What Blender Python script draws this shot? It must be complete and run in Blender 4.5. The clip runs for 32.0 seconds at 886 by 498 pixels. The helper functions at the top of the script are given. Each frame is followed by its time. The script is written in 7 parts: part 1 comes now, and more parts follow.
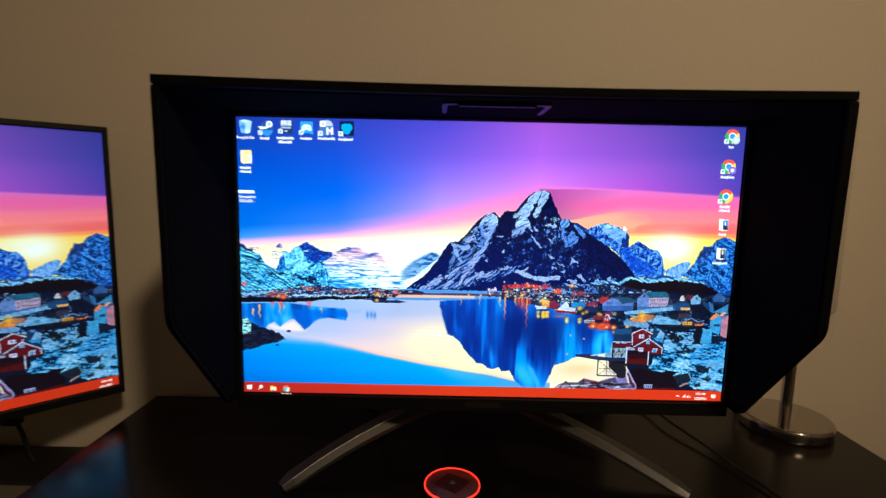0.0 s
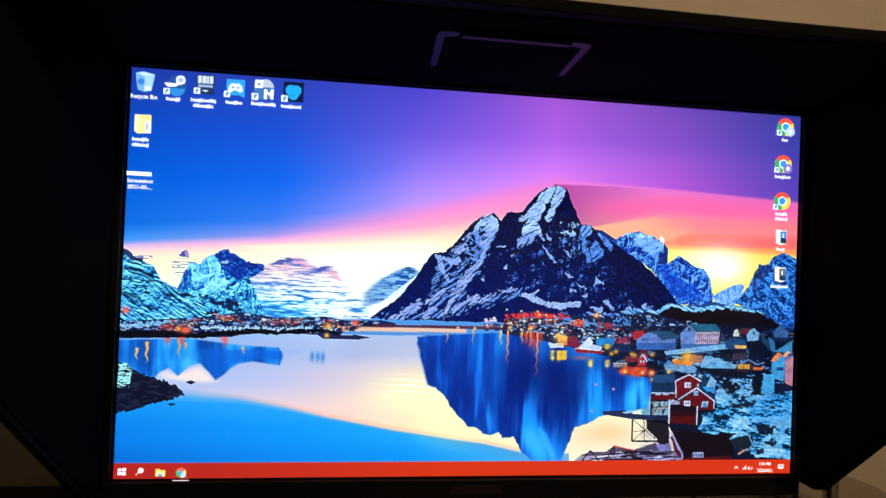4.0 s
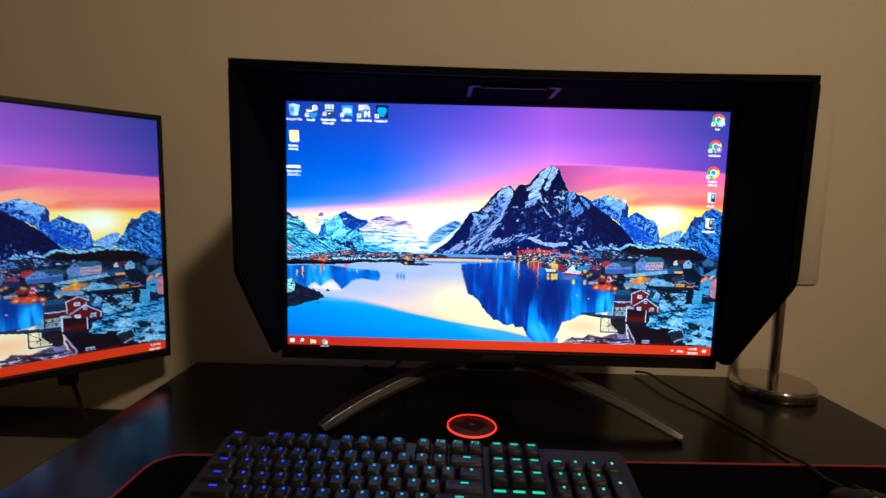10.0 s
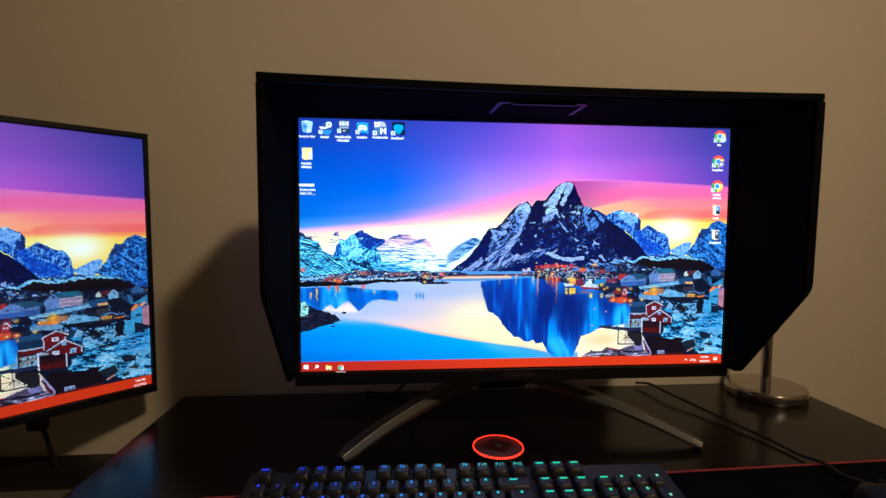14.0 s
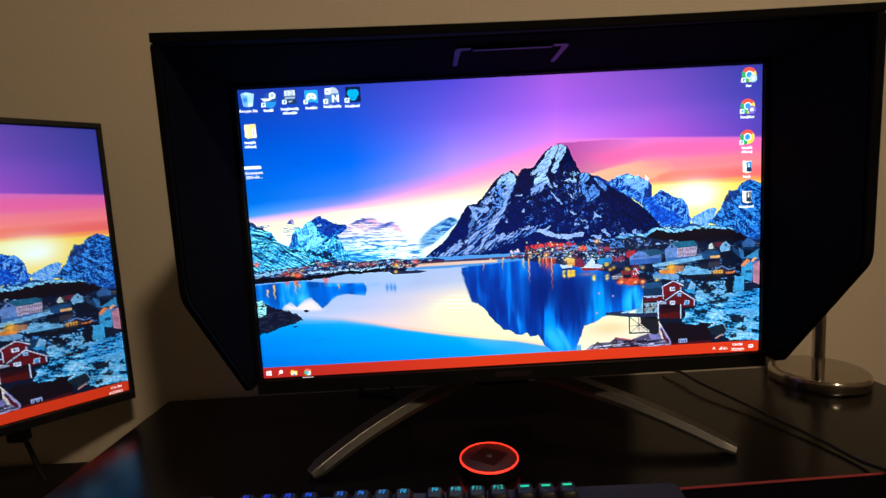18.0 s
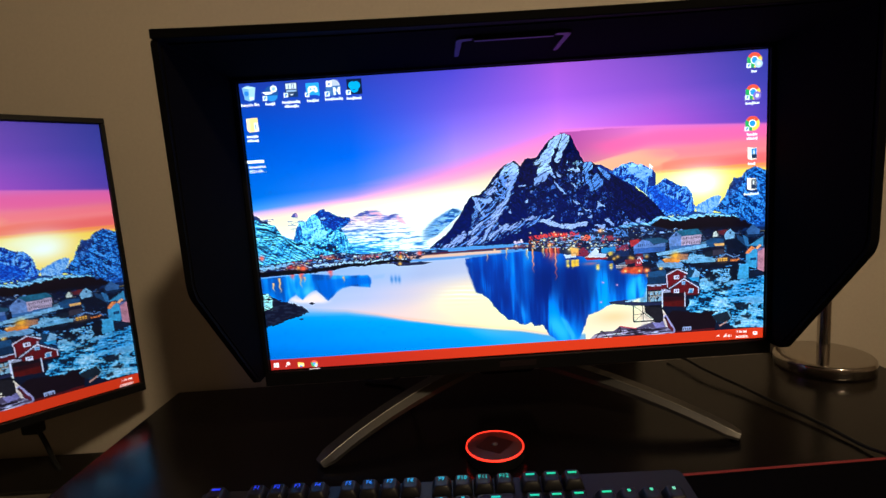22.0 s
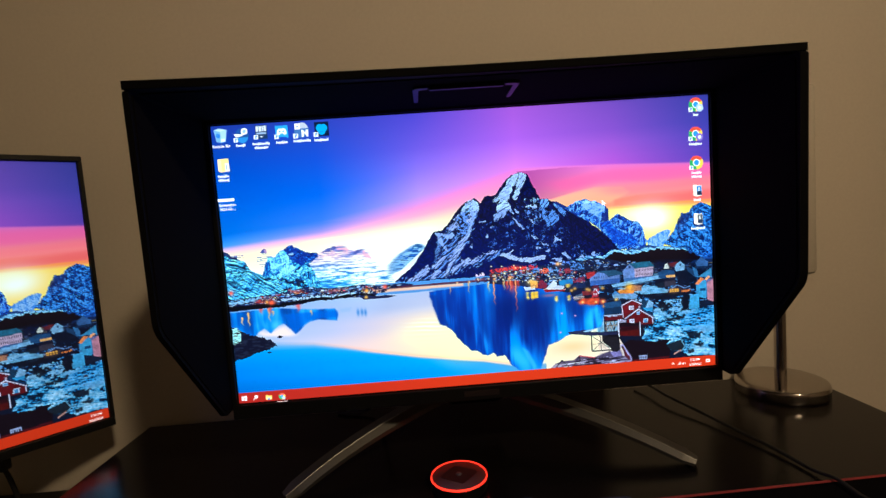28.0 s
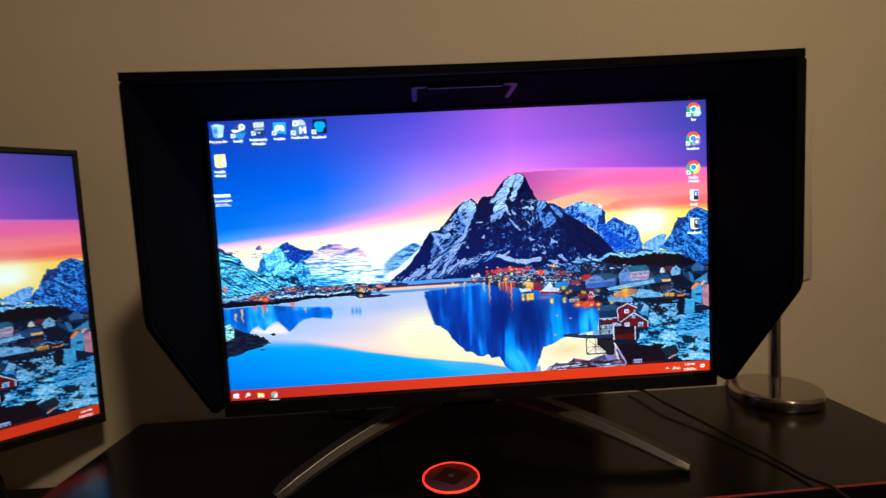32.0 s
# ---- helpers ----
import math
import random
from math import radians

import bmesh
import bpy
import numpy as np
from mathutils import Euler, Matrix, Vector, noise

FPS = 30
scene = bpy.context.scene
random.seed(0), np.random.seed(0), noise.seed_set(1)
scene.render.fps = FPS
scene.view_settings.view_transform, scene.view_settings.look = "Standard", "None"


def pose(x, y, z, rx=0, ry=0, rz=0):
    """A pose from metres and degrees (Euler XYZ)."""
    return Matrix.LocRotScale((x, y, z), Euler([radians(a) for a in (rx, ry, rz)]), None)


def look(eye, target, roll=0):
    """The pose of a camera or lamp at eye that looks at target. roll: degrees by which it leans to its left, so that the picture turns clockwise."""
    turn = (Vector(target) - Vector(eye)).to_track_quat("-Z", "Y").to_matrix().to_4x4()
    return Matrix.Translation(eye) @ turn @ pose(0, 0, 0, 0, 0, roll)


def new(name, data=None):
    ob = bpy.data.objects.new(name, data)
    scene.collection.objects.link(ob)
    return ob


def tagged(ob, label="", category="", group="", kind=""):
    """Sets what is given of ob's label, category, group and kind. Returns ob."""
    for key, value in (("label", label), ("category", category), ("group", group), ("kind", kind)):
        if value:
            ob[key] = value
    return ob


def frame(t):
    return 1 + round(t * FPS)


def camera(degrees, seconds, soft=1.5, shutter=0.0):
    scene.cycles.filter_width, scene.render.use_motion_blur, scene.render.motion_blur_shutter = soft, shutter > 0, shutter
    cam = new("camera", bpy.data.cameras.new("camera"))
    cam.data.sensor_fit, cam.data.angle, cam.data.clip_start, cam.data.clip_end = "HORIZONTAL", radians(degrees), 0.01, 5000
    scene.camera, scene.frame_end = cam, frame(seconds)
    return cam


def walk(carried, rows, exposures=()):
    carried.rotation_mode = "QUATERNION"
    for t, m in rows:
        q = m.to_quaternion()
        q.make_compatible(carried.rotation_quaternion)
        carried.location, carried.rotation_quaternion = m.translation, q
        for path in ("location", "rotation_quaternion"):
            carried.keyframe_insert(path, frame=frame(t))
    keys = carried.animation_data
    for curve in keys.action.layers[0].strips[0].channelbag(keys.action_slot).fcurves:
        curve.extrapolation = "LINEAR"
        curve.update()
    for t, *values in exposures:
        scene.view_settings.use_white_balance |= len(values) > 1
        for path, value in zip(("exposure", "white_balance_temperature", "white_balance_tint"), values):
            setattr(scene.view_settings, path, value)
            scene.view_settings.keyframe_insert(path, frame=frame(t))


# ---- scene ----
cam = camera(84.3, 32.0, soft=1.55, shutter=0.35)
PATH = [
    (0, (-0.054, -0.587, 1.118), (-0.052, 1.398, 0.871), 1.2),
    (0.5, (-0.056, -0.648, 1.123), (-0.18, 1.34, 0.938), 2.3),
    (1, (-0.002, -0.648, 1.138), (-0.3, 1.321, 0.961), 3.1),
    (1.5, (0.099, -0.622, 1.131), (-0.27, 1.333, 0.928), 3.4),
    (2, (0.106, -0.597, 1.127), (-0.16, 1.375, 0.93), 3.7),
    (2.5, (0.072, -0.568, 1.117), (-0.037, 1.422, 0.949), 3.1),
    (3, (0.006, -0.518, 1.111), (0.07, 1.48, 1.057), 2.8),
    (3.5, (-0.084, -0.452, 1.079), (0.105, 1.539, 1.085), 2.9),
    (5.5, (-0.06, -0.405, 1.033), (0.126, 1.585, 1.122), 0.6),
    (6, (-0.057, -0.414, 1.032), (0.047, 1.577, 1.179), 0.8),
    (6.5, (-0.075, -0.502, 1.063), (-0.054, 1.494, 1.18), 0.9),
    (7, (-0.072, -0.62, 1.067), (-0.053, 1.378, 1.131), 1.0),
    (7.5, (-0.058, -0.661, 1.07), (-0.03, 1.338, 1.102), 1.4),
    (8, (-0.067, -0.691, 1.067), (-0.064, 1.309, 1.05), 1.2),
    (8.5, (-0.064, -0.692, 1.058), (-0.079, 1.306, 0.989), 0.9),
    (9, (-0.059, -0.696, 1.061), (-0.095, 1.3, 0.947), 0.4),
    (9.5, (-0.066, -0.691, 1.061), (-0.106, 1.302, 0.9), 0.5),
    (10, (-0.078, -0.675, 1.07), (-0.09, 1.314, 0.867), 1.5),
    (10.5, (-0.079, -0.655, 1.078), (0.093, 1.32, 0.814), 3.2),
    (11, (-0.098, -0.683, 1.084), (-0.106, 1.311, 0.926), 0.2),
    (11.5, (-0.105, -0.685, 1.088), (-0.126, 1.31, 0.943), -0.3),
    (12, (-0.124, -0.665, 1.084), (-0.126, 1.331, 0.958), -2.0),
    (12.5, (-0.212, -0.667, 1.076), (-0.178, 1.33, 0.982), 0.2),
    (13, (-0.195, -0.661, 1.066), (-0.12, 1.336, 0.977), 0.4),
    (13.5, (-0.172, -0.659, 1.062), (-0.023, 1.333, 0.958), 0.4),
    (14, (-0.17, -0.661, 1.064), (0.015, 1.327, 0.947), 0.4),
    (14.5, (-0.177, -0.66, 1.066), (0.024, 1.326, 0.944), 0.4),
    (16.5, (-0.168, -0.664, 1.063), (0.019, 1.323, 0.936), 0.4),
    (17, (-0.157, -0.649, 1.069), (-0.015, 1.341, 0.923), 0.2),
    (17.5, (-0.111, -0.603, 1.08), (-0.038, 1.388, 0.911), -1.4),
    (18, (-0.083, -0.571, 1.063), (-0.06, 1.418, 0.857), -3.0),
    (18.5, (-0.078, -0.566, 1.069), (-0.07, 1.422, 0.851), -3.8),
    (19, (-0.076, -0.568, 1.077), (-0.069, 1.419, 0.849), -3.9),
    (19.5, (-0.082, -0.571, 1.078), (-0.079, 1.415, 0.848), -3.9),
    (20, (-0.084, -0.571, 1.076), (-0.084, 1.415, 0.84), -3.8),
    (20.5, (-0.084, -0.57, 1.076), (-0.085, 1.414, 0.826), -3.7),
    (21, (-0.085, -0.567, 1.069), (-0.087, 1.417, 0.812), -3.5),
    (21.5, (-0.081, -0.569, 1.069), (-0.074, 1.414, 0.806), -3.6),
    (22, (-0.082, -0.572, 1.068), (-0.08, 1.412, 0.811), -3.8),
    (22.5, (-0.084, -0.574, 1.073), (-0.083, 1.41, 0.818), -3.9),
    (23, (-0.091, -0.576, 1.071), (-0.035, 1.406, 0.807), -3.4),
    (23.5, (-0.049, -0.563, 1.066), (0.12, 1.412, 0.798), -2.7),
    (24, (-0.004, -0.546, 1.061), (0.294, 1.407, 0.749), -2.1),
    (24.5, (-0.047, -0.566, 1.078), (0.136, 1.407, 0.808), -2.2),
    (25, (-0.054, -0.579, 1.079), (0.088, 1.402, 0.849), -2.1),
    (25.5, (-0.056, -0.582, 1.078), (0.049, 1.406, 0.884), -2.2),
    (26, (-0.053, -0.582, 1.076), (0.017, 1.41, 0.907), -2.5),
    (26.5, (-0.058, -0.583, 1.078), (-0.015, 1.41, 0.916), -3.0),
    (28.5, (-0.052, -0.597, 1.077), (0.012, 1.397, 0.929), -4.2),
    (29, (-0.056, -0.589, 1.073), (0.019, 1.405, 0.931), -3.8),
    (29.5, (-0.038, -0.588, 1.073), (0.036, 1.406, 0.937), -3.7),
    (30, (-0.069, -0.603, 1.077), (-0.054, 1.394, 0.955), -3.6),
    (30.5, (-0.074, -0.608, 1.079), (-0.076, 1.388, 0.962), -3.4),
    (31, (-0.068, -0.599, 1.076), (-0.013, 1.397, 0.955), -2.9),
    (31.5, (-0.024, -0.577, 1.066), (0.09, 1.415, 0.931), -2.5),
    (32, (-0.052, -0.594, 1.072), (0.02, 1.4, 0.936), -3.0),
]

walk(cam, [(t, look(eye, target, roll)) for t, eye, target, roll in PATH],
     [(0.0, 0.0, 6350, 5), (3.0, 0.0, 6350, 5), (4.5, -0.25, 6900, 13), (5.5, -0.36, 7150, 15), (6.2, -0.36, 7150, 15), (7.5, 0.0, 6350, 5), (32.0, 0.0, 6350, 5)])

# ---- world and light ----
world = bpy.data.worlds.new("night")
scene.world = world
world.use_nodes = True
world.node_tree.nodes["Background"].inputs[0].default_value = (0.006, 0.006, 0.008, 1)
world.node_tree.nodes["Background"].inputs[1].default_value = 1.0
scene.view_settings.exposure = 0.0

# the room's one lamp, unseen, warm, up behind the viewer; cone dims the sides
room_light = bpy.data.lights.new("room_light", "SPOT")
room_light.energy = 60
room_light.color = (1.0, 0.725, 0.45)
room_light.shadow_soft_size = 0.09
room_light.spot_size, room_light.spot_blend = radians(70), 1.0
new("room_light", room_light).matrix_basis = look((0.78, -1.66, 2.39), (0.0, 0.25, 1.25))
# point fill added at the lamp's place to brighten shadows and far walls
fill_point = bpy.data.lights.new("room_light", "POINT")
fill_point.energy, fill_point.color, fill_point.shadow_soft_size = 16, (1.0, 0.72, 0.46), 0.09
new("room_light", fill_point).location = (0.78, -1.66, 2.39)


# ---- materials ----
def node_material(name):
    m = bpy.data.materials.new(name)
    m.use_nodes = True
    nt = m.node_tree
    return m, nt, nt.nodes["Principled BSDF"]


def surface(name, colour, rough=0.5, metal=0.0, grain=0.0, scale=60.0, bump=0.0, spread=0.06, stretch=(1, 1, 1), spec=0.5, blotch=3.0):
    """A surface with variation at two scales in colour, gloss and relief."""
    m, nt, b = node_material(name)
    b.inputs["Base Color"].default_value = (*colour, 1)
    b.inputs["Roughness"].default_value = rough
    b.inputs["Metallic"].default_value = metal
    b.inputs["Specular IOR Level"].default_value = spec
    co = nt.nodes.new("ShaderNodeTexCoord")
    mp = nt.nodes.new("ShaderNodeMapping")
    mp.inputs["Scale"].default_value = stretch
    nt.links.new(co.outputs["Object"], mp.inputs["Vector"])
    fine = nt.nodes.new("ShaderNodeTexNoise")
    fine.inputs["Scale"].default_value = scale
    fine.inputs["Detail"].default_value = 5
    wide = nt.nodes.new("ShaderNodeTexNoise")
    wide.inputs["Scale"].default_value = blotch
    wide.inputs["Detail"].default_value = 3
    nt.links.new(mp.outputs[0], fine.inputs["Vector"])
    nt.links.new(mp.outputs[0], wide.inputs["Vector"])
    both = nt.nodes.new("ShaderNodeMath")
    both.operation = "ADD"
    nt.links.new(fine.outputs["Fac"], both.inputs[0])
    nt.links.new(wide.outputs["Fac"], both.inputs[1])
    ramp = nt.nodes.new("ShaderNodeMapRange")
    ramp.inputs["From Min"].default_value = 0.6
    ramp.inputs["From Max"].default_value = 1.4
    ramp.inputs["To Min"].default_value = 1 - grain
    ramp.inputs["To Max"].default_value = 1 + grain
    nt.links.new(both.outputs[0], ramp.inputs["Value"])
    tint = nt.nodes.new("ShaderNodeVectorMath")
    tint.operation = "SCALE"
    tint.inputs[0].default_value = colour
    nt.links.new(ramp.outputs[0], tint.inputs["Scale"])
    nt.links.new(tint.outputs[0], b.inputs["Base Color"])
    gloss = nt.nodes.new("ShaderNodeMapRange")
    gloss.inputs["From Min"].default_value = 0.3
    gloss.inputs["From Max"].default_value = 0.7
    gloss.inputs["To Min"].default_value = max(0.02, rough - spread)
    gloss.inputs["To Max"].default_value = min(1.0, rough + spread)
    nt.links.new(wide.outputs["Fac"], gloss.inputs["Value"])
    nt.links.new(gloss.outputs[0], b.inputs["Roughness"])
    if bump:
        bp = nt.nodes.new("ShaderNodeBump")
        bp.inputs["Strength"].default_value = 1.0
        bp.inputs["Distance"].default_value = bump
        nt.links.new(fine.outputs["Fac"], bp.inputs["Height"])
        nt.links.new(bp.outputs[0], b.inputs["Normal"])
    return m


def glowing(name, colour, strength):
    m, nt, b = node_material(name)
    b.inputs["Base Color"].default_value = (0.02, 0.02, 0.02, 1)
    b.inputs["Emission Color"].default_value = (*colour, 1)
    b.inputs["Emission Strength"].default_value = strength
    return m


WALL = surface("wall_paint", (0.62, 0.55, 0.45), 0.75, grain=0.05, scale=180, bump=0.00018, blotch=1.2)
CEILING = surface("ceiling_paint", (0.75, 0.72, 0.66), 0.85, grain=0.03, scale=120)
CARPET = surface("carpet", (0.30, 0.25, 0.19), 0.95, grain=0.3, scale=400, bump=0.004, spec=0.1)
SKIRTING = surface("skirting_paint", (0.72, 0.70, 0.65), 0.45, grain=0.03)
DESK = surface("dark_laminate", (0.0046, 0.0036, 0.0040), 0.19, grain=0.18, scale=40, stretch=(1.2, 14, 14), bump=0.00004, spec=0.29, spread=0.03, blotch=1.5)
BLACK = surface("black_plastic", (0.005, 0.005, 0.0055), 0.45, grain=0.15, scale=300, bump=0.0001, spec=0.25)
HOOD_OUT = surface("matt_black_panel", (0.0030, 0.0029, 0.0032), 0.8, grain=0.2, scale=300, bump=0.0001, spec=0.06)
VELVET = surface("black_flocking", (0.0050, 0.0046, 0.0054), 0.95, grain=0.2, scale=500, spec=0.01)
SILVER = surface("brushed_silver", (0.105, 0.101, 0.096), 0.46, metal=0.85, grain=0.06, scale=200, stretch=(1, 1, 1), spread=0.05)
STEEL = surface("brushed_steel", (0.52, 0.48, 0.44), 0.16, metal=1.0, grain=0.05, scale=90, stretch=(1, 1, 12), spread=0.05)
METAL_BLACK = surface("black_metal", (0.012, 0.011, 0.010), 0.42, grain=0.2, scale=120)
MAT = surface("black_cloth", (0.0028, 0.0025, 0.0034), 0.95, grain=0.35, scale=700, bump=0.0004, spec=0.04)
STITCH = surface("red_stitching", (0.30, 0.03, 0.034), 0.8, grain=0.3, scale=900, bump=0.0004)
SHADE = surface("white_lamp_fabric", (0.55, 0.49, 0.405), 0.85, grain=0.05, scale=350, bump=0.0004)
CASE = surface("grey_keyboard_plate", (0.013, 0.013, 0.014), 0.40, metal=0.3, grain=0.1, scale=200)
KEYCAP = surface("dark_keycap", (0.009, 0.009, 0.010), 0.42, grain=0.15, scale=300)
RUBBER = surface("black_rubber", (0.005, 0.005, 0.005), 0.6, grain=0.2, scale=200)


# ---- building helpers ----
def link_mesh(name, bm, material, smooth=False):
    me = bpy.data.meshes.new(name)
    bmesh.ops.recalc_face_normals(bm, faces=bm.faces)
    bm.to_mesh(me)
    bm.free()
    for mat in material if isinstance(material, (list, tuple)) else [material]:
        me.materials.append(mat)
    if smooth:
        me.polygons.foreach_set("use_smooth", [True] * len(me.polygons))
    return new(name, me)


def part(name, bm, material, parent=None, label="", smooth=False):
    ob = link_mesh(name, bm, material, smooth)
    ob.parent = parent
    return tagged(ob, label)


def holder(name, at, label, category, group="", turn=0.0):
    ob = new(name)
    ob.matrix_basis = pose(*at, 0, 0, turn)
    ob.empty_display_size = 0.05
    return tagged(ob, label, category, group)


def box(lo, hi, bevel=0.0, segments=2, bm=None):
    """A box between two corners, edges rounded."""
    bm = bm or bmesh.new()
    size = [b - a for a, b in zip(lo, hi)]
    mid = [(a + b) / 2 for a, b in zip(lo, hi)]
    made = bmesh.ops.create_cube(bm, size=1.0, matrix=Matrix.LocRotScale(mid, None, size))["verts"]
    if bevel:
        edges = list({e for v in made for e in v.link_edges})
        bmesh.ops.bevel(bm, geom=edges, offset=min(bevel, min(size) * 0.45), segments=segments, affect="EDGES", profile=0.5)
    return bm


def rounded(points, radii, steps=6):
    """The outline of a polygon with rounded corners, as 2D points."""
    out = []
    n = len(points)
    for i, p in enumerate(points):
        p, a, b, r = Vector(p), Vector(points[i - 1]), Vector(points[(i + 1) % n]), radii[i % len(radii)]
        if r <= 0:
            out.append(p)
            continue
        u, v = (a - p).normalized(), (b - p).normalized()
        half = u.angle(v) / 2
        d = min(r / math.tan(half), (a - p).length * 0.49, (b - p).length * 0.49)
        c = p + (u + v).normalized() * (d / math.cos(half))
        s, e = p + u * d - c, p + v * d - c
        turn = s.angle_signed(e)
        for k in range(steps + 1):
            q = s.copy()
            q.rotate(Matrix.Rotation(-turn * k / steps, 2))
            out.append(c + q)
    return out


def prism(outline, lo, hi, axis="z", bevel=0.0, bm=None):
    """A flat outline given thickness along an axis. For x the outline is (y, z), for y (x, z), for z (x, y)."""
    bm = bm or bmesh.new()
    place = {"x": lambda a, b, c: (c, a, b), "y": lambda a, b, c: (a, c, b), "z": lambda a, b, c: (a, b, c)}[axis]
    low = [bm.verts.new(place(p[0], p[1], lo)) for p in outline]
    high = [bm.verts.new(place(p[0], p[1], hi)) for p in outline]
    n = len(outline)
    caps = [bm.faces.new(low[::-1]), bm.faces.new(high)]
    for i in range(n):
        bm.faces.new((low[i], low[(i + 1) % n], high[(i + 1) % n], high[i]))
    if bevel:
        rim = list({e for c in caps for e in c.edges})
        bmesh.ops.bevel(bm, geom=rim, offset=bevel, segments=2, affect="EDGES", profile=0.5)
    return bm


def lathe(profile, steps=48, bm=None):
    """A turned body from (radius, height) pairs, closed where the radius is 0."""
    bm = bm or bmesh.new()
    rings = []
    for r, z in profile:
        if r < 1e-6:
            rings.append([bm.verts.new((0, 0, z))])
        else:
            rings.append([bm.verts.new((r * math.cos(2 * math.pi * k / steps), r * math.sin(2 * math.pi * k / steps), z)) for k in range(steps)])
    for a, b in zip(rings, rings[1:]):
        for k in range(steps):
            j = (k + 1) % steps
            if len(a) == 1 and len(b) == 1:
                continue
            if len(a) == 1:
                bm.faces.new((a[0], b[k], b[j]))
            elif len(b) == 1:
                bm.faces.new((a[k], b[0], a[j]))
            else:
                bm.faces.new((a[k], b[k], b[j], a[j]))
    return bm


def tube(points, radius, sides=8, bm=None):
    """A round cord through points, smoothed between them."""
    bm = bm or bmesh.new()
    pts = [Vector(p) for p in points]
    path = []
    for i in range(len(pts) - 1):
        a, b, c, d = pts[max(i - 1, 0)], pts[i], pts[i + 1], pts[min(i + 2, len(pts) - 1)]
        for k in range(6):
            t = k / 6
            path.append(0.5 * (2 * b + (c - a) * t + (2 * a - 5 * b + 4 * c - d) * t * t + (3 * b - 3 * c + d - a) * t * t * t))
    path.append(pts[-1])
    rings = []
    for i, p in enumerate(path):
        ahead = (path[min(i + 1, len(path) - 1)] - path[max(i - 1, 0)]).normalized()
        side = ahead.cross(Vector((0, 0, 1)))
        side = side.normalized() if side.length > 1e-4 else Vector((1, 0, 0))
        up = side.cross(ahead)
        rings.append([bm.verts.new(p + radius * (math.cos(2 * math.pi * k / sides) * side + math.sin(2 * math.pi * k / sides) * up)) for k in range(sides)])
    for a, b in zip(rings, rings[1:]):
        for k in range(sides):
            bm.faces.new((a[k], a[(k + 1) % sides], b[(k + 1) % sides], b[k]))
    bm.faces.new(rings[0][::-1])
    bm.faces.new(rings[-1])
    return bm


# ---- the room ----
WALL_Y, LEFT_X, RIGHT_X, BACK_Y, TOP_Z, DESK_Z = 0.25, -2.3, 2.2, -3.2, 2.45, 0.75


def structure(name, lo, hi, material, label):
    return tagged(link_mesh(name, box(lo, hi), material), label, kind="structure")


structure("floor", (LEFT_X - 0.1, BACK_Y - 0.1, -0.1), (RIGHT_X + 0.1, WALL_Y + 0.1, 0), CARPET, "beige carpeted floor of a dim room")
structure("ceiling", (LEFT_X - 0.1, BACK_Y - 0.1, TOP_Z), (RIGHT_X + 0.1, WALL_Y + 0.1, TOP_Z + 0.1), CEILING, "plain white painted ceiling")
structure("wall_north", (LEFT_X - 0.1, WALL_Y, 0), (RIGHT_X + 0.1, WALL_Y + 0.1, TOP_Z), WALL, "plain beige painted wall behind the desk")
structure("wall_south", (LEFT_X - 0.1, BACK_Y - 0.1, 0), (RIGHT_X + 0.1, BACK_Y, TOP_Z), WALL, "plain beige painted wall")
structure("wall_west", (LEFT_X - 0.1, BACK_Y, 0), (LEFT_X, WALL_Y, TOP_Z), WALL, "plain beige painted wall")
structure("wall_east", (RIGHT_X, BACK_Y, 0), (RIGHT_X + 0.1, WALL_Y, TOP_Z), WALL, "plain beige painted wall")
structure("baseboard", (LEFT_X, WALL_Y - 0.014, 0), (RIGHT_X, WALL_Y, 0.09), SKIRTING, "white painted baseboard along the wall")

# ---- main desk ----
DESK_L, DESK_R, DESK_B, DESK_F = -0.547, 0.580, 0.228, -0.52
desk = holder("desk", (0.016, -0.146, 0), "dark brown laminate computer desk against the beige wall", "desk")


def desk_part(name, lo, hi, bevel=0.003):
    off = Vector((0.016, -0.146, 0))
    return part(name, box(Vector(lo) - off, Vector(hi) - off, bevel), DESK, desk)


desk_part("desktop", (DESK_L, DESK_F, DESK_Z - 0.032), (DESK_R, DESK_B, DESK_Z), 0.004)
desk_part("side_panel", (DESK_L + 0.03, DESK_F + 0.05, 0), (DESK_L + 0.055, DESK_B - 0.03, DESK_Z - 0.032))
desk_part("side_panel", (DESK_R - 0.055, DESK_F + 0.05, 0), (DESK_R - 0.03, DESK_B - 0.03, DESK_Z - 0.032))
desk_part("back_panel", (DESK_L + 0.055, DESK_B - 0.06, 0.35), (DESK_R - 0.055, DESK_B - 0.045, DESK_Z - 0.032))

# ---- low glass table beside it ----
TABLE_Z = 0.648
table = holder("glass_table", (-1.1, -0.15, 0), "low table with black metal frame and dark glass top", "table")


def table_part(name, lo, hi, material, bevel=0.003, label=""):
    off = Vector((-1.1, -0.15, 0))
    return part(name, box(Vector(lo) - off, Vector(hi) - off, bevel), material, table, label)


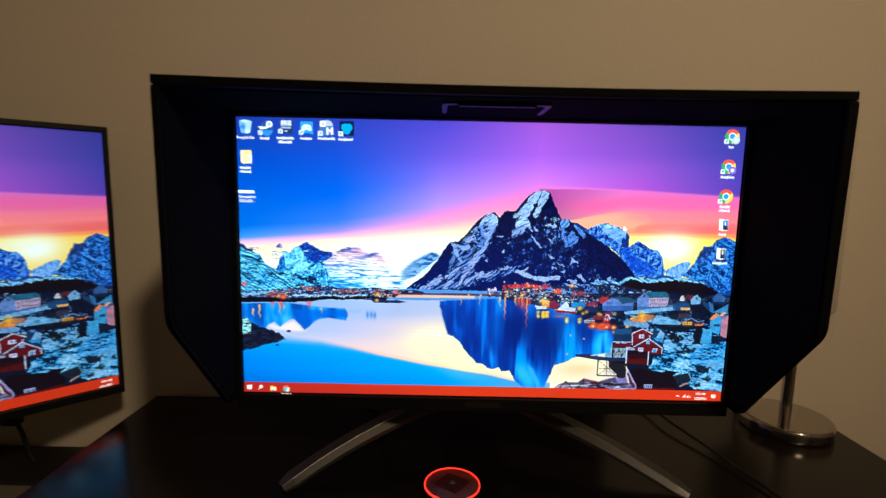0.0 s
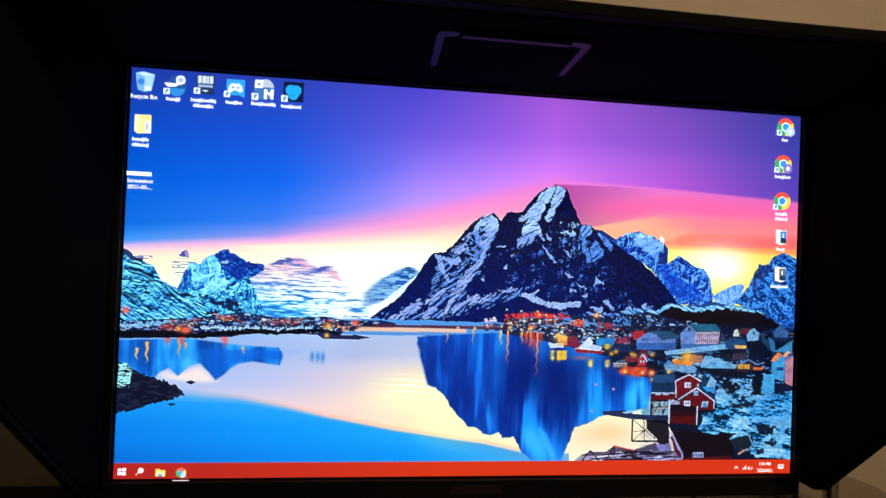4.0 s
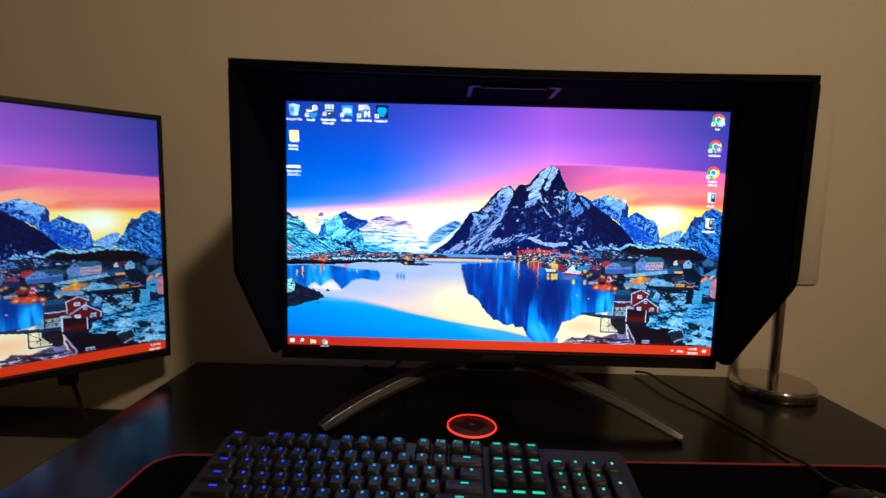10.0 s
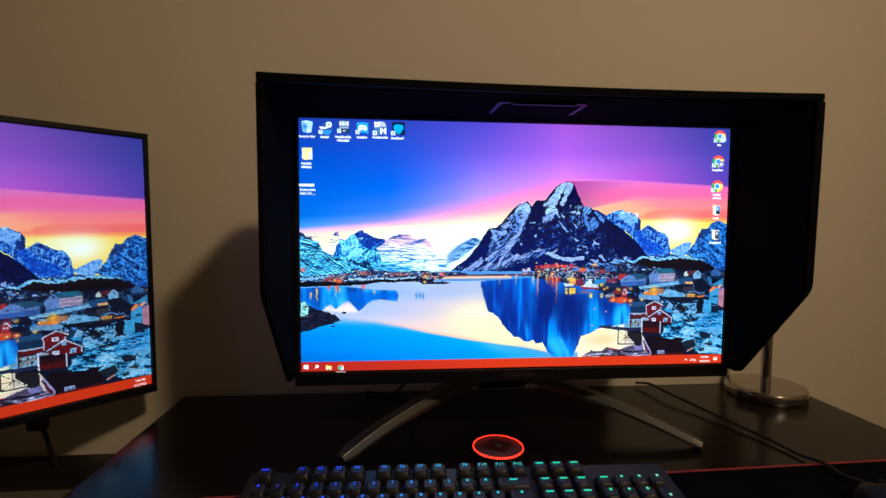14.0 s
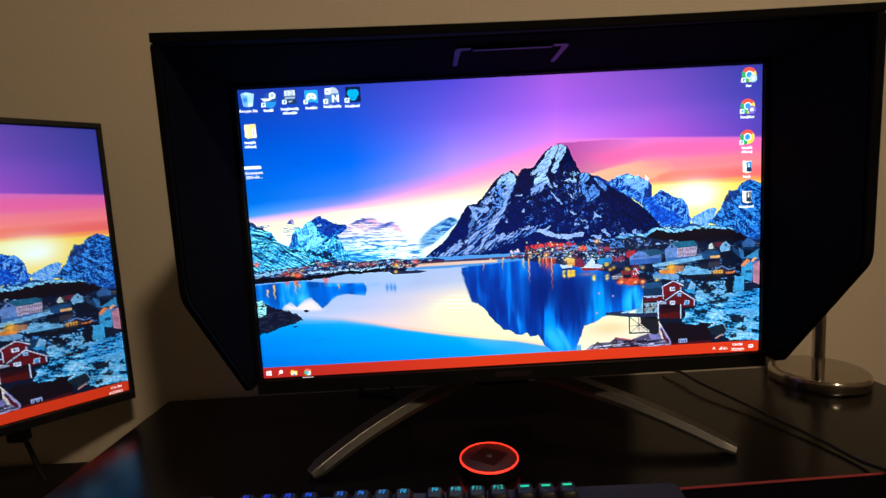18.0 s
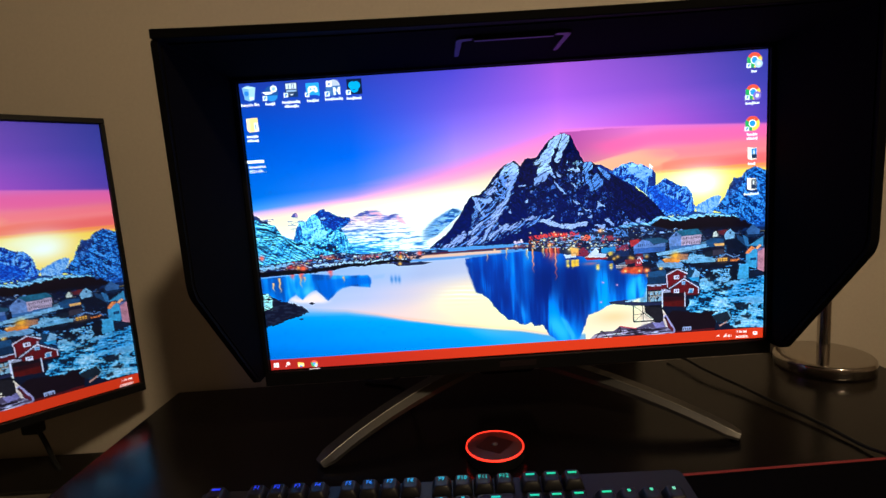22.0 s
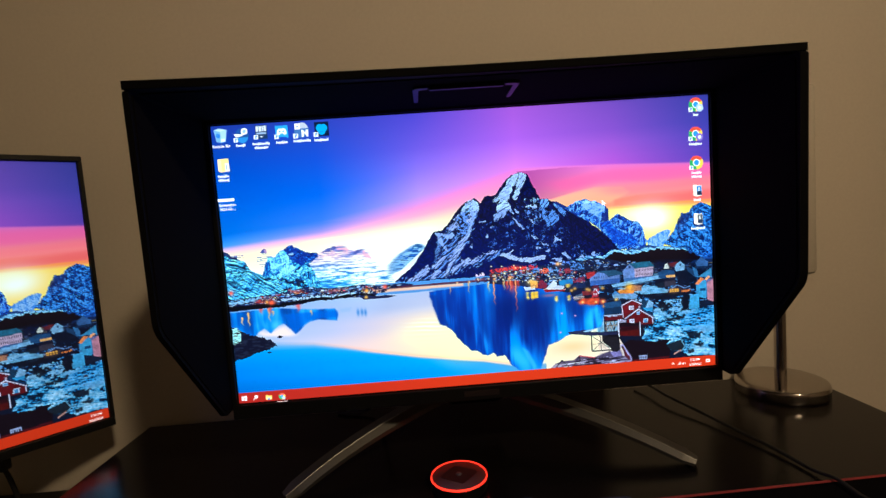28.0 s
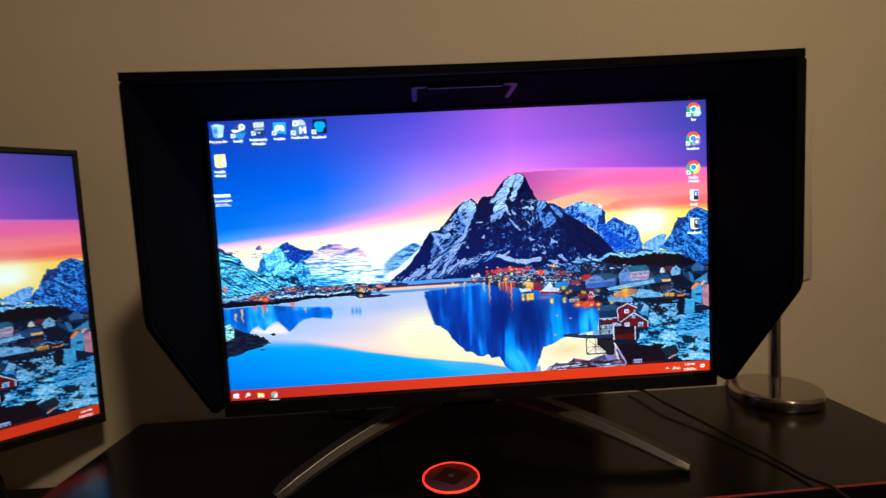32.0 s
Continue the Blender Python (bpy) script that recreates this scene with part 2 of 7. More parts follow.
GLASS = surface("smoked_glass", (0.18, 0.16, 0.135), 0.12, grain=0.05, spec=0.9, spread=0.02)
table_part("back_rail", (-1.60, 0.125, TABLE_Z - 0.04), (-0.60, 0.235, TABLE_Z), METAL_BLACK)
table_part("front_rail", (-1.60, -0.55, TABLE_Z - 0.04), (-0.60, -0.50, TABLE_Z), METAL_BLACK)
table_part("side_rail", (-0.665, -0.50, TABLE_Z - 0.04), (-0.60, 0.125, TABLE_Z), METAL_BLACK)
table_part("side_rail", (-1.60, -0.50, TABLE_Z - 0.04), (-1.535, 0.125, TABLE_Z), METAL_BLACK)
table_part("glass_top", (-1.535, -0.50, TABLE_Z - 0.012), (-0.665, 0.125, TABLE_Z - 0.004), GLASS, 0.001, "smoked glass pane")
for lx in (-1.59, -0.65):
    for ly in (-0.54, 0.185):
        table_part("leg", (lx, ly, 0), (lx + 0.04, ly + 0.04, TABLE_Z - 0.04), METAL_BLACK)

# ---- the picture on both screens: a fjord village under a sunset, worked out point by point ----
def hexes(text):
    return np.array([[int(c[i:i + 2], 16) for i in (0, 2, 4)] for c in text.split()], float)


def points_of(text):
    return np.array([[float(v) for v in p.split(",")] for p in text.split()])


NX, NY = 1280, 720
UU, VV = np.meshgrid(np.linspace(0, 1, NX + 1), np.linspace(0, 1, NY + 1))
rng = np.random.RandomState(4)


def value_noise(x, y, seed):
    r = np.random.RandomState(seed).rand(64, 64)
    xi, yi = np.floor(x).astype(int), np.floor(y).astype(int)
    fx, fy = x - xi, y - yi
    fx, fy = fx * fx * (3 - 2 * fx), fy * fy * (3 - 2 * fy)
    at = lambda a, b: r[b % 64, a % 64]
    return (at(xi, yi) * (1 - fx) + at(xi + 1, yi) * fx) * (1 - fy) + (at(xi, yi + 1) * (1 - fx) + at(xi + 1, yi + 1) * fx) * fy


def cloudy(x, y, seed, octaves=4):
    total, size = 0, 0
    for k in range(octaves):
        total = total + value_noise(x * 2 ** k, y * 2 ** k, seed + k) / 2 ** k
        size += 1 / 2 ** k
    return total / size


def inside(text):
    """Which points lie in a polygon."""
    pts = points_of(text) if isinstance(text, str) else np.array(text)
    hit = np.zeros(UU.shape, bool)
    lo, hi = pts.min(0), pts.max(0)
    i0, i1 = max(0, int(lo[1] * NY) - 1), min(NY + 1, int(hi[1] * NY) + 3)
    j0, j1 = max(0, int(lo[0] * NX) - 1), min(NX + 1, int(hi[0] * NX) + 3)
    if i1 <= i0 or j1 <= j0:
        return hit
    u, v, sub = UU[i0:i1, j0:j1], VV[i0:i1, j0:j1], np.zeros((i1 - i0, j1 - j0), bool)
    for (xa, ya), (xb, yb) in zip(pts, np.roll(pts, -1, 0)):
        if ya == yb:
            continue
        cross = (ya > v) != (yb > v)
        sub ^= cross & (u < (xb - xa) * (v - ya) / (yb - ya) + xa)
    hit[i0:i1, j0:j1] = sub
    return hit


picture = np.zeros((NY + 1, NX + 1, 3))


def fill(mask, colour, amount=1.0):
    a = np.asarray(mask * amount, float)
    rows, cols = np.nonzero(a.max(1) > 0.002)[0], np.nonzero(a.max(0) > 0.002)[0]
    if not len(rows):
        return
    here = np.s_[rows[0]:rows[-1] + 1, cols[0]:cols[-1] + 1]
    a = a[here][..., None]
    c = hexes(colour)[0] if isinstance(colour, str) else np.asarray(colour, float)
    c = c[here] if c.ndim == 3 else c
    picture[here] = picture[here] * (1 - a) + c * a


def even(n):
    """Noise spread evenly over 0 to 1, so that a threshold covers just that share."""
    flat = n.ravel()
    out = np.empty(flat.size)
    out[np.argsort(flat, kind="stable")] = np.linspace(0, 1, flat.size)
    return out.reshape(n.shape)


def grid_colours(rows, levels):
    """Colours between rows of evenly spaced hex colours at given heights."""
    table = np.array([hexes(r) for r in rows])
    n = table.shape[1]
    wide = np.stack([np.stack([np.interp(UU[0], np.linspace(0, 1, n), row[:, c]) for c in range(3)], -1) for row in table])
    v = VV[:, 0]
    k = np.clip(np.searchsorted(levels, v, "right") - 1, 0, len(levels) - 2)
    f = np.clip((v - np.array(levels)[k]) / (np.array(levels)[k + 1] - np.array(levels)[k]), 0, 1)
    f = f * f * (3 - 2 * f)
    return wide[k] * (1 - f)[:, None, None] + wide[k + 1] * f[:, None, None]


def warped_colours(levels, rows):
    """Colours between bands whose heights change across the picture: a row of heights and a row of colours for each band."""
    heights = np.array([[float(v) for v in r.split()] for r in levels])
    table = np.array([hexes(r) for r in rows])
    n = table.shape[1]
    at = np.linspace(0, 1, n)
    h = np.stack([np.interp(UU[0], at, r) for r in heights])
    c = np.stack([np.stack([np.interp(UU[0], at, r[:, k]) for k in range(3)], -1) for r in table])
    out = np.empty(picture.shape)
    for j in range(NX + 1):
        for k in range(3):
            out[:, j, k] = np.interp(VV[:, 0], h[:, j], c[:, j, k])
    return out


def softened(a, across=2, down=2):
    """A mask with its edges blurred."""
    a = np.asarray(a, float)
    for _ in range(across):
        a = (a + np.roll(a, 1, 1) + np.roll(a, -1, 1)) / 3
    for _ in range(down):
        a = (a + np.roll(a, 1, 0) + np.roll(a, -1, 0)) / 3
    return a


def boxed(a, r, axis):
    pad = [(0, 0), (0, 0)]
    pad[axis] = (r + 1, r)
    c = np.cumsum(np.pad(np.asarray(a, float), pad, mode="edge"), axis)
    n = 2 * r + 1
    return (np.take(c, np.arange(n, c.shape[axis]), axis) - np.take(c, np.arange(0, c.shape[axis] - n), axis)) / n


def blurry(a, across, down):
    """A mask blurred widely."""
    for _ in range(2):
        a = boxed(boxed(a, across, 1), down, 0)
    return a


picture[:] = warped_colours([
    "0 0 0 0 0 0", "0.14 0.13 0.12 0.11 0.10 0.09", "0.27 0.26 0.20 0.165 0.15 0.14", "0.380 0.355 0.290 0.212 0.222 0.239", "0.422 0.395 0.332 0.219 0.229 0.246",
    "0.434 0.410 0.360 0.28 0.29 0.29", "0.450 0.425 0.390 0.325 0.325 0.33", "0.468 0.442 0.415 0.378 0.376 0.38", "0.56 0.52 0.46 0.392 0.394 0.398"], [
    "1c3488 2a3c98 4c40aa 9a50b4 6c449c 343684", "0a44a4 1a48b0 6650ba a458c4 7c48a8 3a3a8c", "0054b4 0e5cc4 8468cc ba68ce 9450b2 463c94", "0862bc 386ecc b086d8 d474d0 aa50b6 563c98",
    "4488d0 a088cc e888bc dc74c0 de6cb0 c864a8", "c8a4cc f0a0c4 ff9cb4 f484a8 f27898 ea7088", "f4c8c0 ffc8b8 ffd4b4 ffac98 fc9084 f47c6c", "fcdcb8 ffe8c0 fff4d4 ffb070 fc8868 f67860",
    "fce8cc fff4d8 fffff4 fff0b0 ffd868 ffc850"])
LAKE = grid_colours([
    "6490c8 8ca4cc 9ca8c8 b0a4c0 405a9c 3a4a80",
    "7c9cd0 94a4c8 acacc4 f0b4a4 e0bca8 d0a890",
    "94a8d0 acacc8 e0b4ac ffd0a0 ffd8a0 f0c8a0",
    "b0b4d0 d8b8b8 fcc4a4 fff0a8 ffdca8 f0c4a4",
    "f0c0b0 ffc4a0 ffd49c fff0ac f4d0b0 e0b8a4",
    "f0c0b0 ffc4a0 ffd49c ffecb4 d8c8c0 c8b0ac",
], [0.62, 0.68, 0.75, 0.83, 0.90, 0.97])
LAKE = LAKE * 0.88 + 0.12 * hexes("ece0ea")[0]
fill(VV > 0.615, LAKE)

# glow of the low sun, and clouds with hard edges
def glow(text, colour, across, down, amount):
    (u, v), = points_of(text)
    fill(np.exp(-((UU - u) / across) ** 2 - ((VV - v) / down) ** 2), colour, amount)


fade = np.clip(1 - (UU - 0.60) / 0.17, 0, 1)
fill(softened(inside("0.601,0.229 0.699,0.226 0.796,0.232 0.808,0.256 0.783,0.283 0.753,0.304 0.719,0.315 0.671,0.336 0.646,0.339 0.601,0.268"), 1, 1), "9c3c80", 0.85 * fade)
fill(softened(inside("0.662,0.342 0.719,0.318 0.758,0.304 0.817,0.310 0.832,0.330 0.790,0.363 0.740,0.378 0.678,0.366"), 10, 6), "ffac80", 0.55)
fill(softened(inside("0.798,0.354 0.848,0.342 1.008,0.339 1.006,0.369 0.848,0.381 0.798,0.375"), 16, 5), "f45c4c", 0.3)
fill(blurry(inside("0.668,0.274 0.786,0.244 1.011,0.244 1.011,0.286 0.870,0.295 0.785,0.286 0.684,0.318"), 22, 6), "ee5c94", 0.62)
fill(blurry(inside("0.768,0.304 0.870,0.310 1.009,0.301 1.009,0.345 0.895,0.345 0.785,0.333"), 24, 6), "fb7284", 0.55)
fill(blurry(inside("0.843,0.354 1.009,0.339 1.008,0.375 0.852,0.378"), 30, 5), "e95a68", 0.45)
fill(softened(inside("0.790,0.384 0.848,0.378 1.006,0.375 1.006,0.381 0.848,0.390"), 6, 1), "ff9c40", 0.6)
streak = cloudy(UU * 5 + VV * 3, VV * 46, 11, 3)
fill((VV > 0.27) & (VV < 0.5), "ffd0a0", 0.22 * np.clip((VV - 0.30 - 0.10 * (1 - UU)) / 0.05, 0, 1) * np.clip(streak - 0.5, 0, 1) * 2)
fill((VV < 0.2) & (UU > 0.45), "c868d0", 0.05 * np.clip(cloudy(UU * 3 - VV * 5, VV * 9 + UU * 2, 17, 3) - 0.45, 0, 1) * 2)
fill(np.exp(-((VV - (0.432 - 0.03 * UU)) / 0.008) ** 2) * (UU < 0.45) * np.clip((UU - 0.12) / 0.1, 0, 1), "fff4c0", 0.8)
glow("0.874,0.432", "fffef4", 0.045, 0.050, 1.0)
glow("0.848,0.411", "fff8d0", 0.05, 0.025, 0.7)
glow("0.327,0.524", "fffce6", 0.12, 0.085, 0.95)

# shared noises for rock and snow
grit = cloudy(UU * 210, VV * 130, 21, 3)


def grain(angle, fine, long, seed, octaves=4):
    """Streaky noise drawn out along a direction, degrees below the horizontal."""
    c, n = math.cos(radians(angle)), math.sin(radians(angle))
    a, b = UU * 1.778 * c + VV * n, VV * c - UU * 1.778 * n
    return cloudy(a * long + 7, b * fine + 9, seed, octaves)


def crags(angle, fine, long, seed, light=(-0.5, -0.85), octaves=4):
    """Ridges and gullies running down a direction, lit from one side; evenly spread over 0 to 1."""
    c, n = math.cos(radians(angle)), math.sin(radians(angle))
    a, b = UU * 1.778 * c + VV * n, VV * c - UU * 1.778 * n
    b = b + 0.035 * (cloudy(a * 9, b * 16, seed + 50, 3) - 0.5)
    a = a + 0.030 * (cloudy(a * 16, b * 18, seed + 60, 3) - 0.5)
    high, gain = 0, 1.0
    for k in range(octaves):
        high = high + gain * (1 - np.abs(2 * value_noise(a * long * 2 ** k + 5, b * fine * 2 ** k + 3, seed + k) - 1)) / fine
        gain *= 0.56
    dv, du = np.gradient(high)
    slope = du * NX / 1.778 * light[0] + dv * NY * light[1]
    return even(slope + 0.2 * (grit - 0.5) * slope.std() * 2)


ROUGH_A, ROUGH_B = cloudy(UU * 420, VV * 240, 171, 2), cloudy(UU * 420, VV * 240, 181, 2)
BEND_U = cloudy(UU * 130, VV * 74, 51, 3) - 0.5 + 0.4 * (ROUGH_A - 0.5)
BEND_V = 1.8 * (cloudy(UU * 130, VV * 74, 61, 3) - 0.5) + 0.7 * (ROUGH_B - 0.5)


def jagged(text, edge=0.004):
    """A polygon with a roughened outline."""
    global UU, VV
    u0, v0 = UU, VV
    UU, VV = UU + edge * BEND_U, VV + edge * BEND_V
    m = inside(text)
    UU, VV = u0, v0
    return m


def toned(mask, source, tones, stops, amount=1.0):
    """Colours by how much light a slope catches: one tone at each stop, sharp between."""
    table = hexes(tones)
    c = np.stack([np.interp(source, stops, table[:, k]) for k in range(3)], -1)
    fill(mask, c, amount)


CRAG_DOWN = crags(66, 78, 26, 301, octaves=4)
CRAG_LEFT = crags(128, 84, 28, 321, (0.6, -0.8))
CRAG_FLAT = crags(30, 84, 26, 341, (-0.3, -0.95))
CRAG_FLANK = crags(142, 96, 30, 361, (-0.5, -0.85))

# low ground and water under the mountains
fill(inside("0.858,0.527 1.006,0.560 1.004,0.610 0.701,0.613 0.701,0.568 0.795,0.548"), "1c3c74")
fill(inside("0.297,0.598 0.539,0.595 0.539,0.637 0.297,0.640"), "5c94cc")
# far left: faint peaks smeared sideways
row = np.floor(VV * 470)
smear = cloudy(UU * 62 + row * 3.7, row * 7.31, 71, 3)
smear_b = cloudy(UU * 48 + row * 5.1, row * 3.17, 77, 3)
low = np.clip((VV - 0.475) / 0.09, 0, 1)
streaky = even(cloudy(UU * 44, VV * 300, 71, 2) * 0.56 + cloudy(UU * 130, VV * 380, 75, 2) * 0.34 + 0.30 * cloudy(UU * 7, VV * 16, 73, 2))
veil = blurry(inside("0.160,0.476 0.183,0.476 0.195,0.467 0.210,0.455 0.222,0.449 0.239,0.449 0.252,0.470 0.262,0.470 0.276,0.464 0.289,0.485 0.297,0.515 0.316,0.542 0.336,0.577 0.341,0.595 0.197,0.604 0.167,0.577"), 10, 2)
pinkish = hexes("5866a8 8c86c0 d0a0c0 f0c0bc fde4cc")
bluish = hexes("0c50a8 2484c8 58b4d8 9cdcea f4faf4")
tone = lambda table: np.stack([np.interp(streaky, [0.0, 0.30, 0.54, 0.78, 1.0], table[:, k]) for k in range(3)], -1)
fill(veil, tone(pinkish) * (1 - low[..., None]) + tone(bluish) * low[..., None], 0.95)
fill(blurry(inside("0.212,0.527 0.245,0.521 0.254,0.548 0.242,0.560 0.220,0.554"), 12, 3), "1860b8", 0.85 * (streaky < 0.62))
fill(blurry(inside("0.265,0.494 0.296,0.506 0.329,0.568 0.336,0.598 0.267,0.601 0.250,0.589"), 12, 3), "fff6e4", 0.75 * np.clip((streaky - 0.15) * 2, 0, 1))
for cap in ("0.195,0.470 0.210,0.455 0.222,0.449 0.227,0.455 0.217,0.467 0.207,0.470", "0.257,0.482 0.264,0.470 0.276,0.467 0.281,0.470 0.271,0.476 0.264,0.485"):
    fill(softened(jagged(cap, 0.004), 3, 0), "4c5098", 0.9 * (streaky < 0.72))
for cap in ("0.224,0.449 0.239,0.449 0.252,0.467 0.240,0.473 0.227,0.467", "0.272,0.467 0.287,0.482 0.296,0.506 0.284,0.500 0.276,0.485"):
    fill(softened(jagged(cap, 0.004), 4, 1), "e89cb4", 0.7 * (streaky > 0.3))
m = inside("0.327,0.533 0.348,0.503 0.364,0.485 0.381,0.470 0.391,0.461 0.401,0.473 0.403,0.494 0.381,0.530 0.361,0.548 0.327,0.568")
m = blurry(m, 7, 1) * (0.35 + 0.65 * np.clip((UU - 0.325) / 0.03, 0, 1))
fill(m, "1c5cae")
fill(m, "0e3c80", 0.8 * (smear > 0.56))
fill(m, "b4e4f4", 0.9 * (smear_b > 0.56 - 0.12 * np.clip((VV - 0.50) / 0.05, 0, 1)))
fill(jagged("0.381,0.470 0.386,0.461 0.391,0.461 0.401,0.473 0.399,0.479 0.378,0.479", 0.003), "1c4c80", 0.85 * (smear > 0.38))
fill(inside("0.334,0.583 0.361,0.542 0.394,0.494 0.403,0.482 0.403,0.497 0.364,0.557 0.341,0.592"), "f8fcff", 0.85)
lone = jagged("0.071,0.455 0.076,0.446 0.081,0.440 0.085,0.446 0.086,0.458 0.078,0.458", 0.002)
fill(lone, "4a4c94")
fill(inside("0.080,0.443 0.085,0.446 0.086,0.458 0.081,0.458"), "b890b4", 0.8)
fill(inside("0.063,0.461 0.095,0.461 0.095,0.476 0.073,0.506 0.064,0.488"), "5474b4", 0.8 * (smear > 0.56))
fill(inside("0.013,0.458 0.038,0.458 0.039,0.467 0.016,0.464"), "5468a8", 0.8 * (smear > 0.44))
# near left: a jagged blue peak and a snowy slope before it
m = jagged("0.073,0.539 0.076,0.509 0.080,0.494 0.090,0.476 0.100,0.470 0.103,0.464 0.115,0.452 0.121,0.449 0.126,0.438 0.137,0.435 0.140,0.443 0.147,0.449 0.155,0.455 0.163,0.464 0.180,0.470 0.187,0.479 0.183,0.491 0.167,0.503 0.177,0.542 0.193,0.601 0.103,0.607 0.066,0.545", 0.005)
toned(m, CRAG_DOWN, "062058 0e4490 2480c4 64c4ec a4e8fa", [0.0, 0.24, 0.50, 0.78, 1.0])
m = jagged("0.120,0.449 0.126,0.438 0.137,0.435 0.140,0.443 0.147,0.449 0.163,0.464 0.187,0.470 0.187,0.488 0.167,0.497 0.153,0.509 0.140,0.500 0.133,0.488 0.126,0.470", 0.005)
toned(m, CRAG_LEFT, "0c1c5c 0e2c84 1444a4 3c88d0", [0.0, 0.5, 0.85, 1.0])
fill(jagged("0.128,0.467 0.137,0.461 0.140,0.467 0.130,0.470", 0.004), "a8c8e8", 0.8)
toned(jagged("0.086,0.476 0.100,0.470 0.103,0.464 0.120,0.452 0.126,0.470 0.133,0.494 0.142,0.524 0.131,0.539 0.111,0.539 0.091,0.527", 0.006), CRAG_DOWN, "0e4ca4 1c6cc0 60bcec 94dcfa a8e4fc", [0.0, 0.16, 0.34, 0.6, 1.0])
toned(jagged("0.073,0.539 0.076,0.509 0.080,0.494 0.088,0.479 0.090,0.497 0.090,0.521 0.086,0.539", 0.004), CRAG_DOWN, "0a2c7c 1048a0 3c98d0 70c8e4", [0.0, 0.6, 0.8, 1.0])
m = jagged("-0.013,0.420 -0.001,0.435 0.008,0.452 0.021,0.467 0.039,0.482 0.051,0.515 0.073,0.536 0.096,0.548 0.110,0.580 0.113,0.604 0.043,0.628 -0.006,0.637", 0.004)
toned(m, CRAG_FLAT, "06142c 0c3464 2478b4 60bce8 a0e4f8", [0.0, 0.22, 0.46, 0.72, 1.0])
fill(jagged("-0.006,0.429 0.006,0.446 0.013,0.458 0.026,0.467 0.024,0.476 0.011,0.470 0.003,0.458 -0.003,0.464", 0.004), "1c1c48", 0.85)
for dark in ("0.004,0.485 0.014,0.491 0.038,0.503 0.049,0.521 0.039,0.521 0.023,0.503 0.008,0.500", "0.023,0.512 0.028,0.515 0.033,0.545 0.039,0.560 0.031,0.554 0.026,0.533", "0.001,0.542 0.016,0.551 0.033,0.577 0.023,0.571 0.006,0.560", "0.044,0.518 0.066,0.539 0.096,0.554 0.086,0.557 0.064,0.554"):
    toned(jagged(dark, 0.010), CRAG_FLAT, "061226 0c2444 4ca4c4", [0.0, 0.60, 1.0], 0.8)
for dark in ("0.100,0.545 0.111,0.545 0.121,0.560 0.131,0.563 0.135,0.571 0.121,0.574 0.110,0.565 0.101,0.565", "0.131,0.563 0.142,0.557 0.153,0.565 0.153,0.580 0.160,0.583 0.153,0.592 0.140,0.589 0.133,0.580", "0.110,0.592 0.123,0.583 0.133,0.589 0.125,0.598 0.113,0.598"):
    fill(jagged(dark, 0.008), "0a1430", 0.92 * (grit > 0.36))

fill(inside("0.651,0.342 0.679,0.345 0.699,0.366 0.733,0.402 0.766,0.473 0.795,0.542 0.815,0.560 0.781,0.563 0.699,0.503"), "0c2670")
# main mountain
main = jagged("0.338,0.595 0.378,0.539 0.405,0.476 0.415,0.443 0.426,0.423 0.443,0.420 0.461,0.384 0.477,0.348 0.493,0.324 0.513,0.313 0.523,0.333 0.532,0.313 0.537,0.304 0.540,0.307 0.547,0.310 0.555,0.304 0.564,0.283 0.579,0.253 0.589,0.238 0.604,0.232 0.621,0.238 0.627,0.259 0.632,0.277 0.646,0.333 0.661,0.333 0.678,0.357 0.696,0.375 0.714,0.399 0.735,0.417 0.756,0.446 0.778,0.479 0.795,0.503 0.813,0.551 0.817,0.598 0.567,0.601 0.339,0.598", 0.0035)
toned(main, CRAG_LEFT, "010514 02072a 030c3e 061a5c", [0.0, 0.4, 0.85, 1.0])
haze = np.clip((VV - 0.36) / 0.16, 0, 1) * np.clip((0.78 - UU) / 0.2, 0.25, 1)
fill(main, "03165c", 0.55 * haze)
SNOW = "94b8fa"


def snow(text, cover=0.7, source=None, edge=0.006, colour=SNOW):
    """Snow that fills a share of an area, where the slope catches it."""
    n = CRAG_DOWN if source is None else source
    here = jagged(text, edge) & main
    fill(here, "2c54a8", 0.55 * np.clip((n - (1 - cover) + 0.05) / 0.05, 0, 1))
    fill(here, colour, np.clip((n - (1 - cover)) / 0.07, 0, 1))


def white(bits, colour, edge=0.006, veins=0.25):
    """Clean snow in the gullies: ragged patches, broken by thin veins of rock and edged with half shade."""
    for bit in bits:
        here = jagged(bit, edge) & main
        fill(softened(here, 2, 2) * main, "20449c", 0.35)
        fill(here, colour, np.clip((CRAG_FLANK - veins + 0.08) / 0.08, 0.12, 1) * (0.82 + 0.3 * (grit - 0.5)))


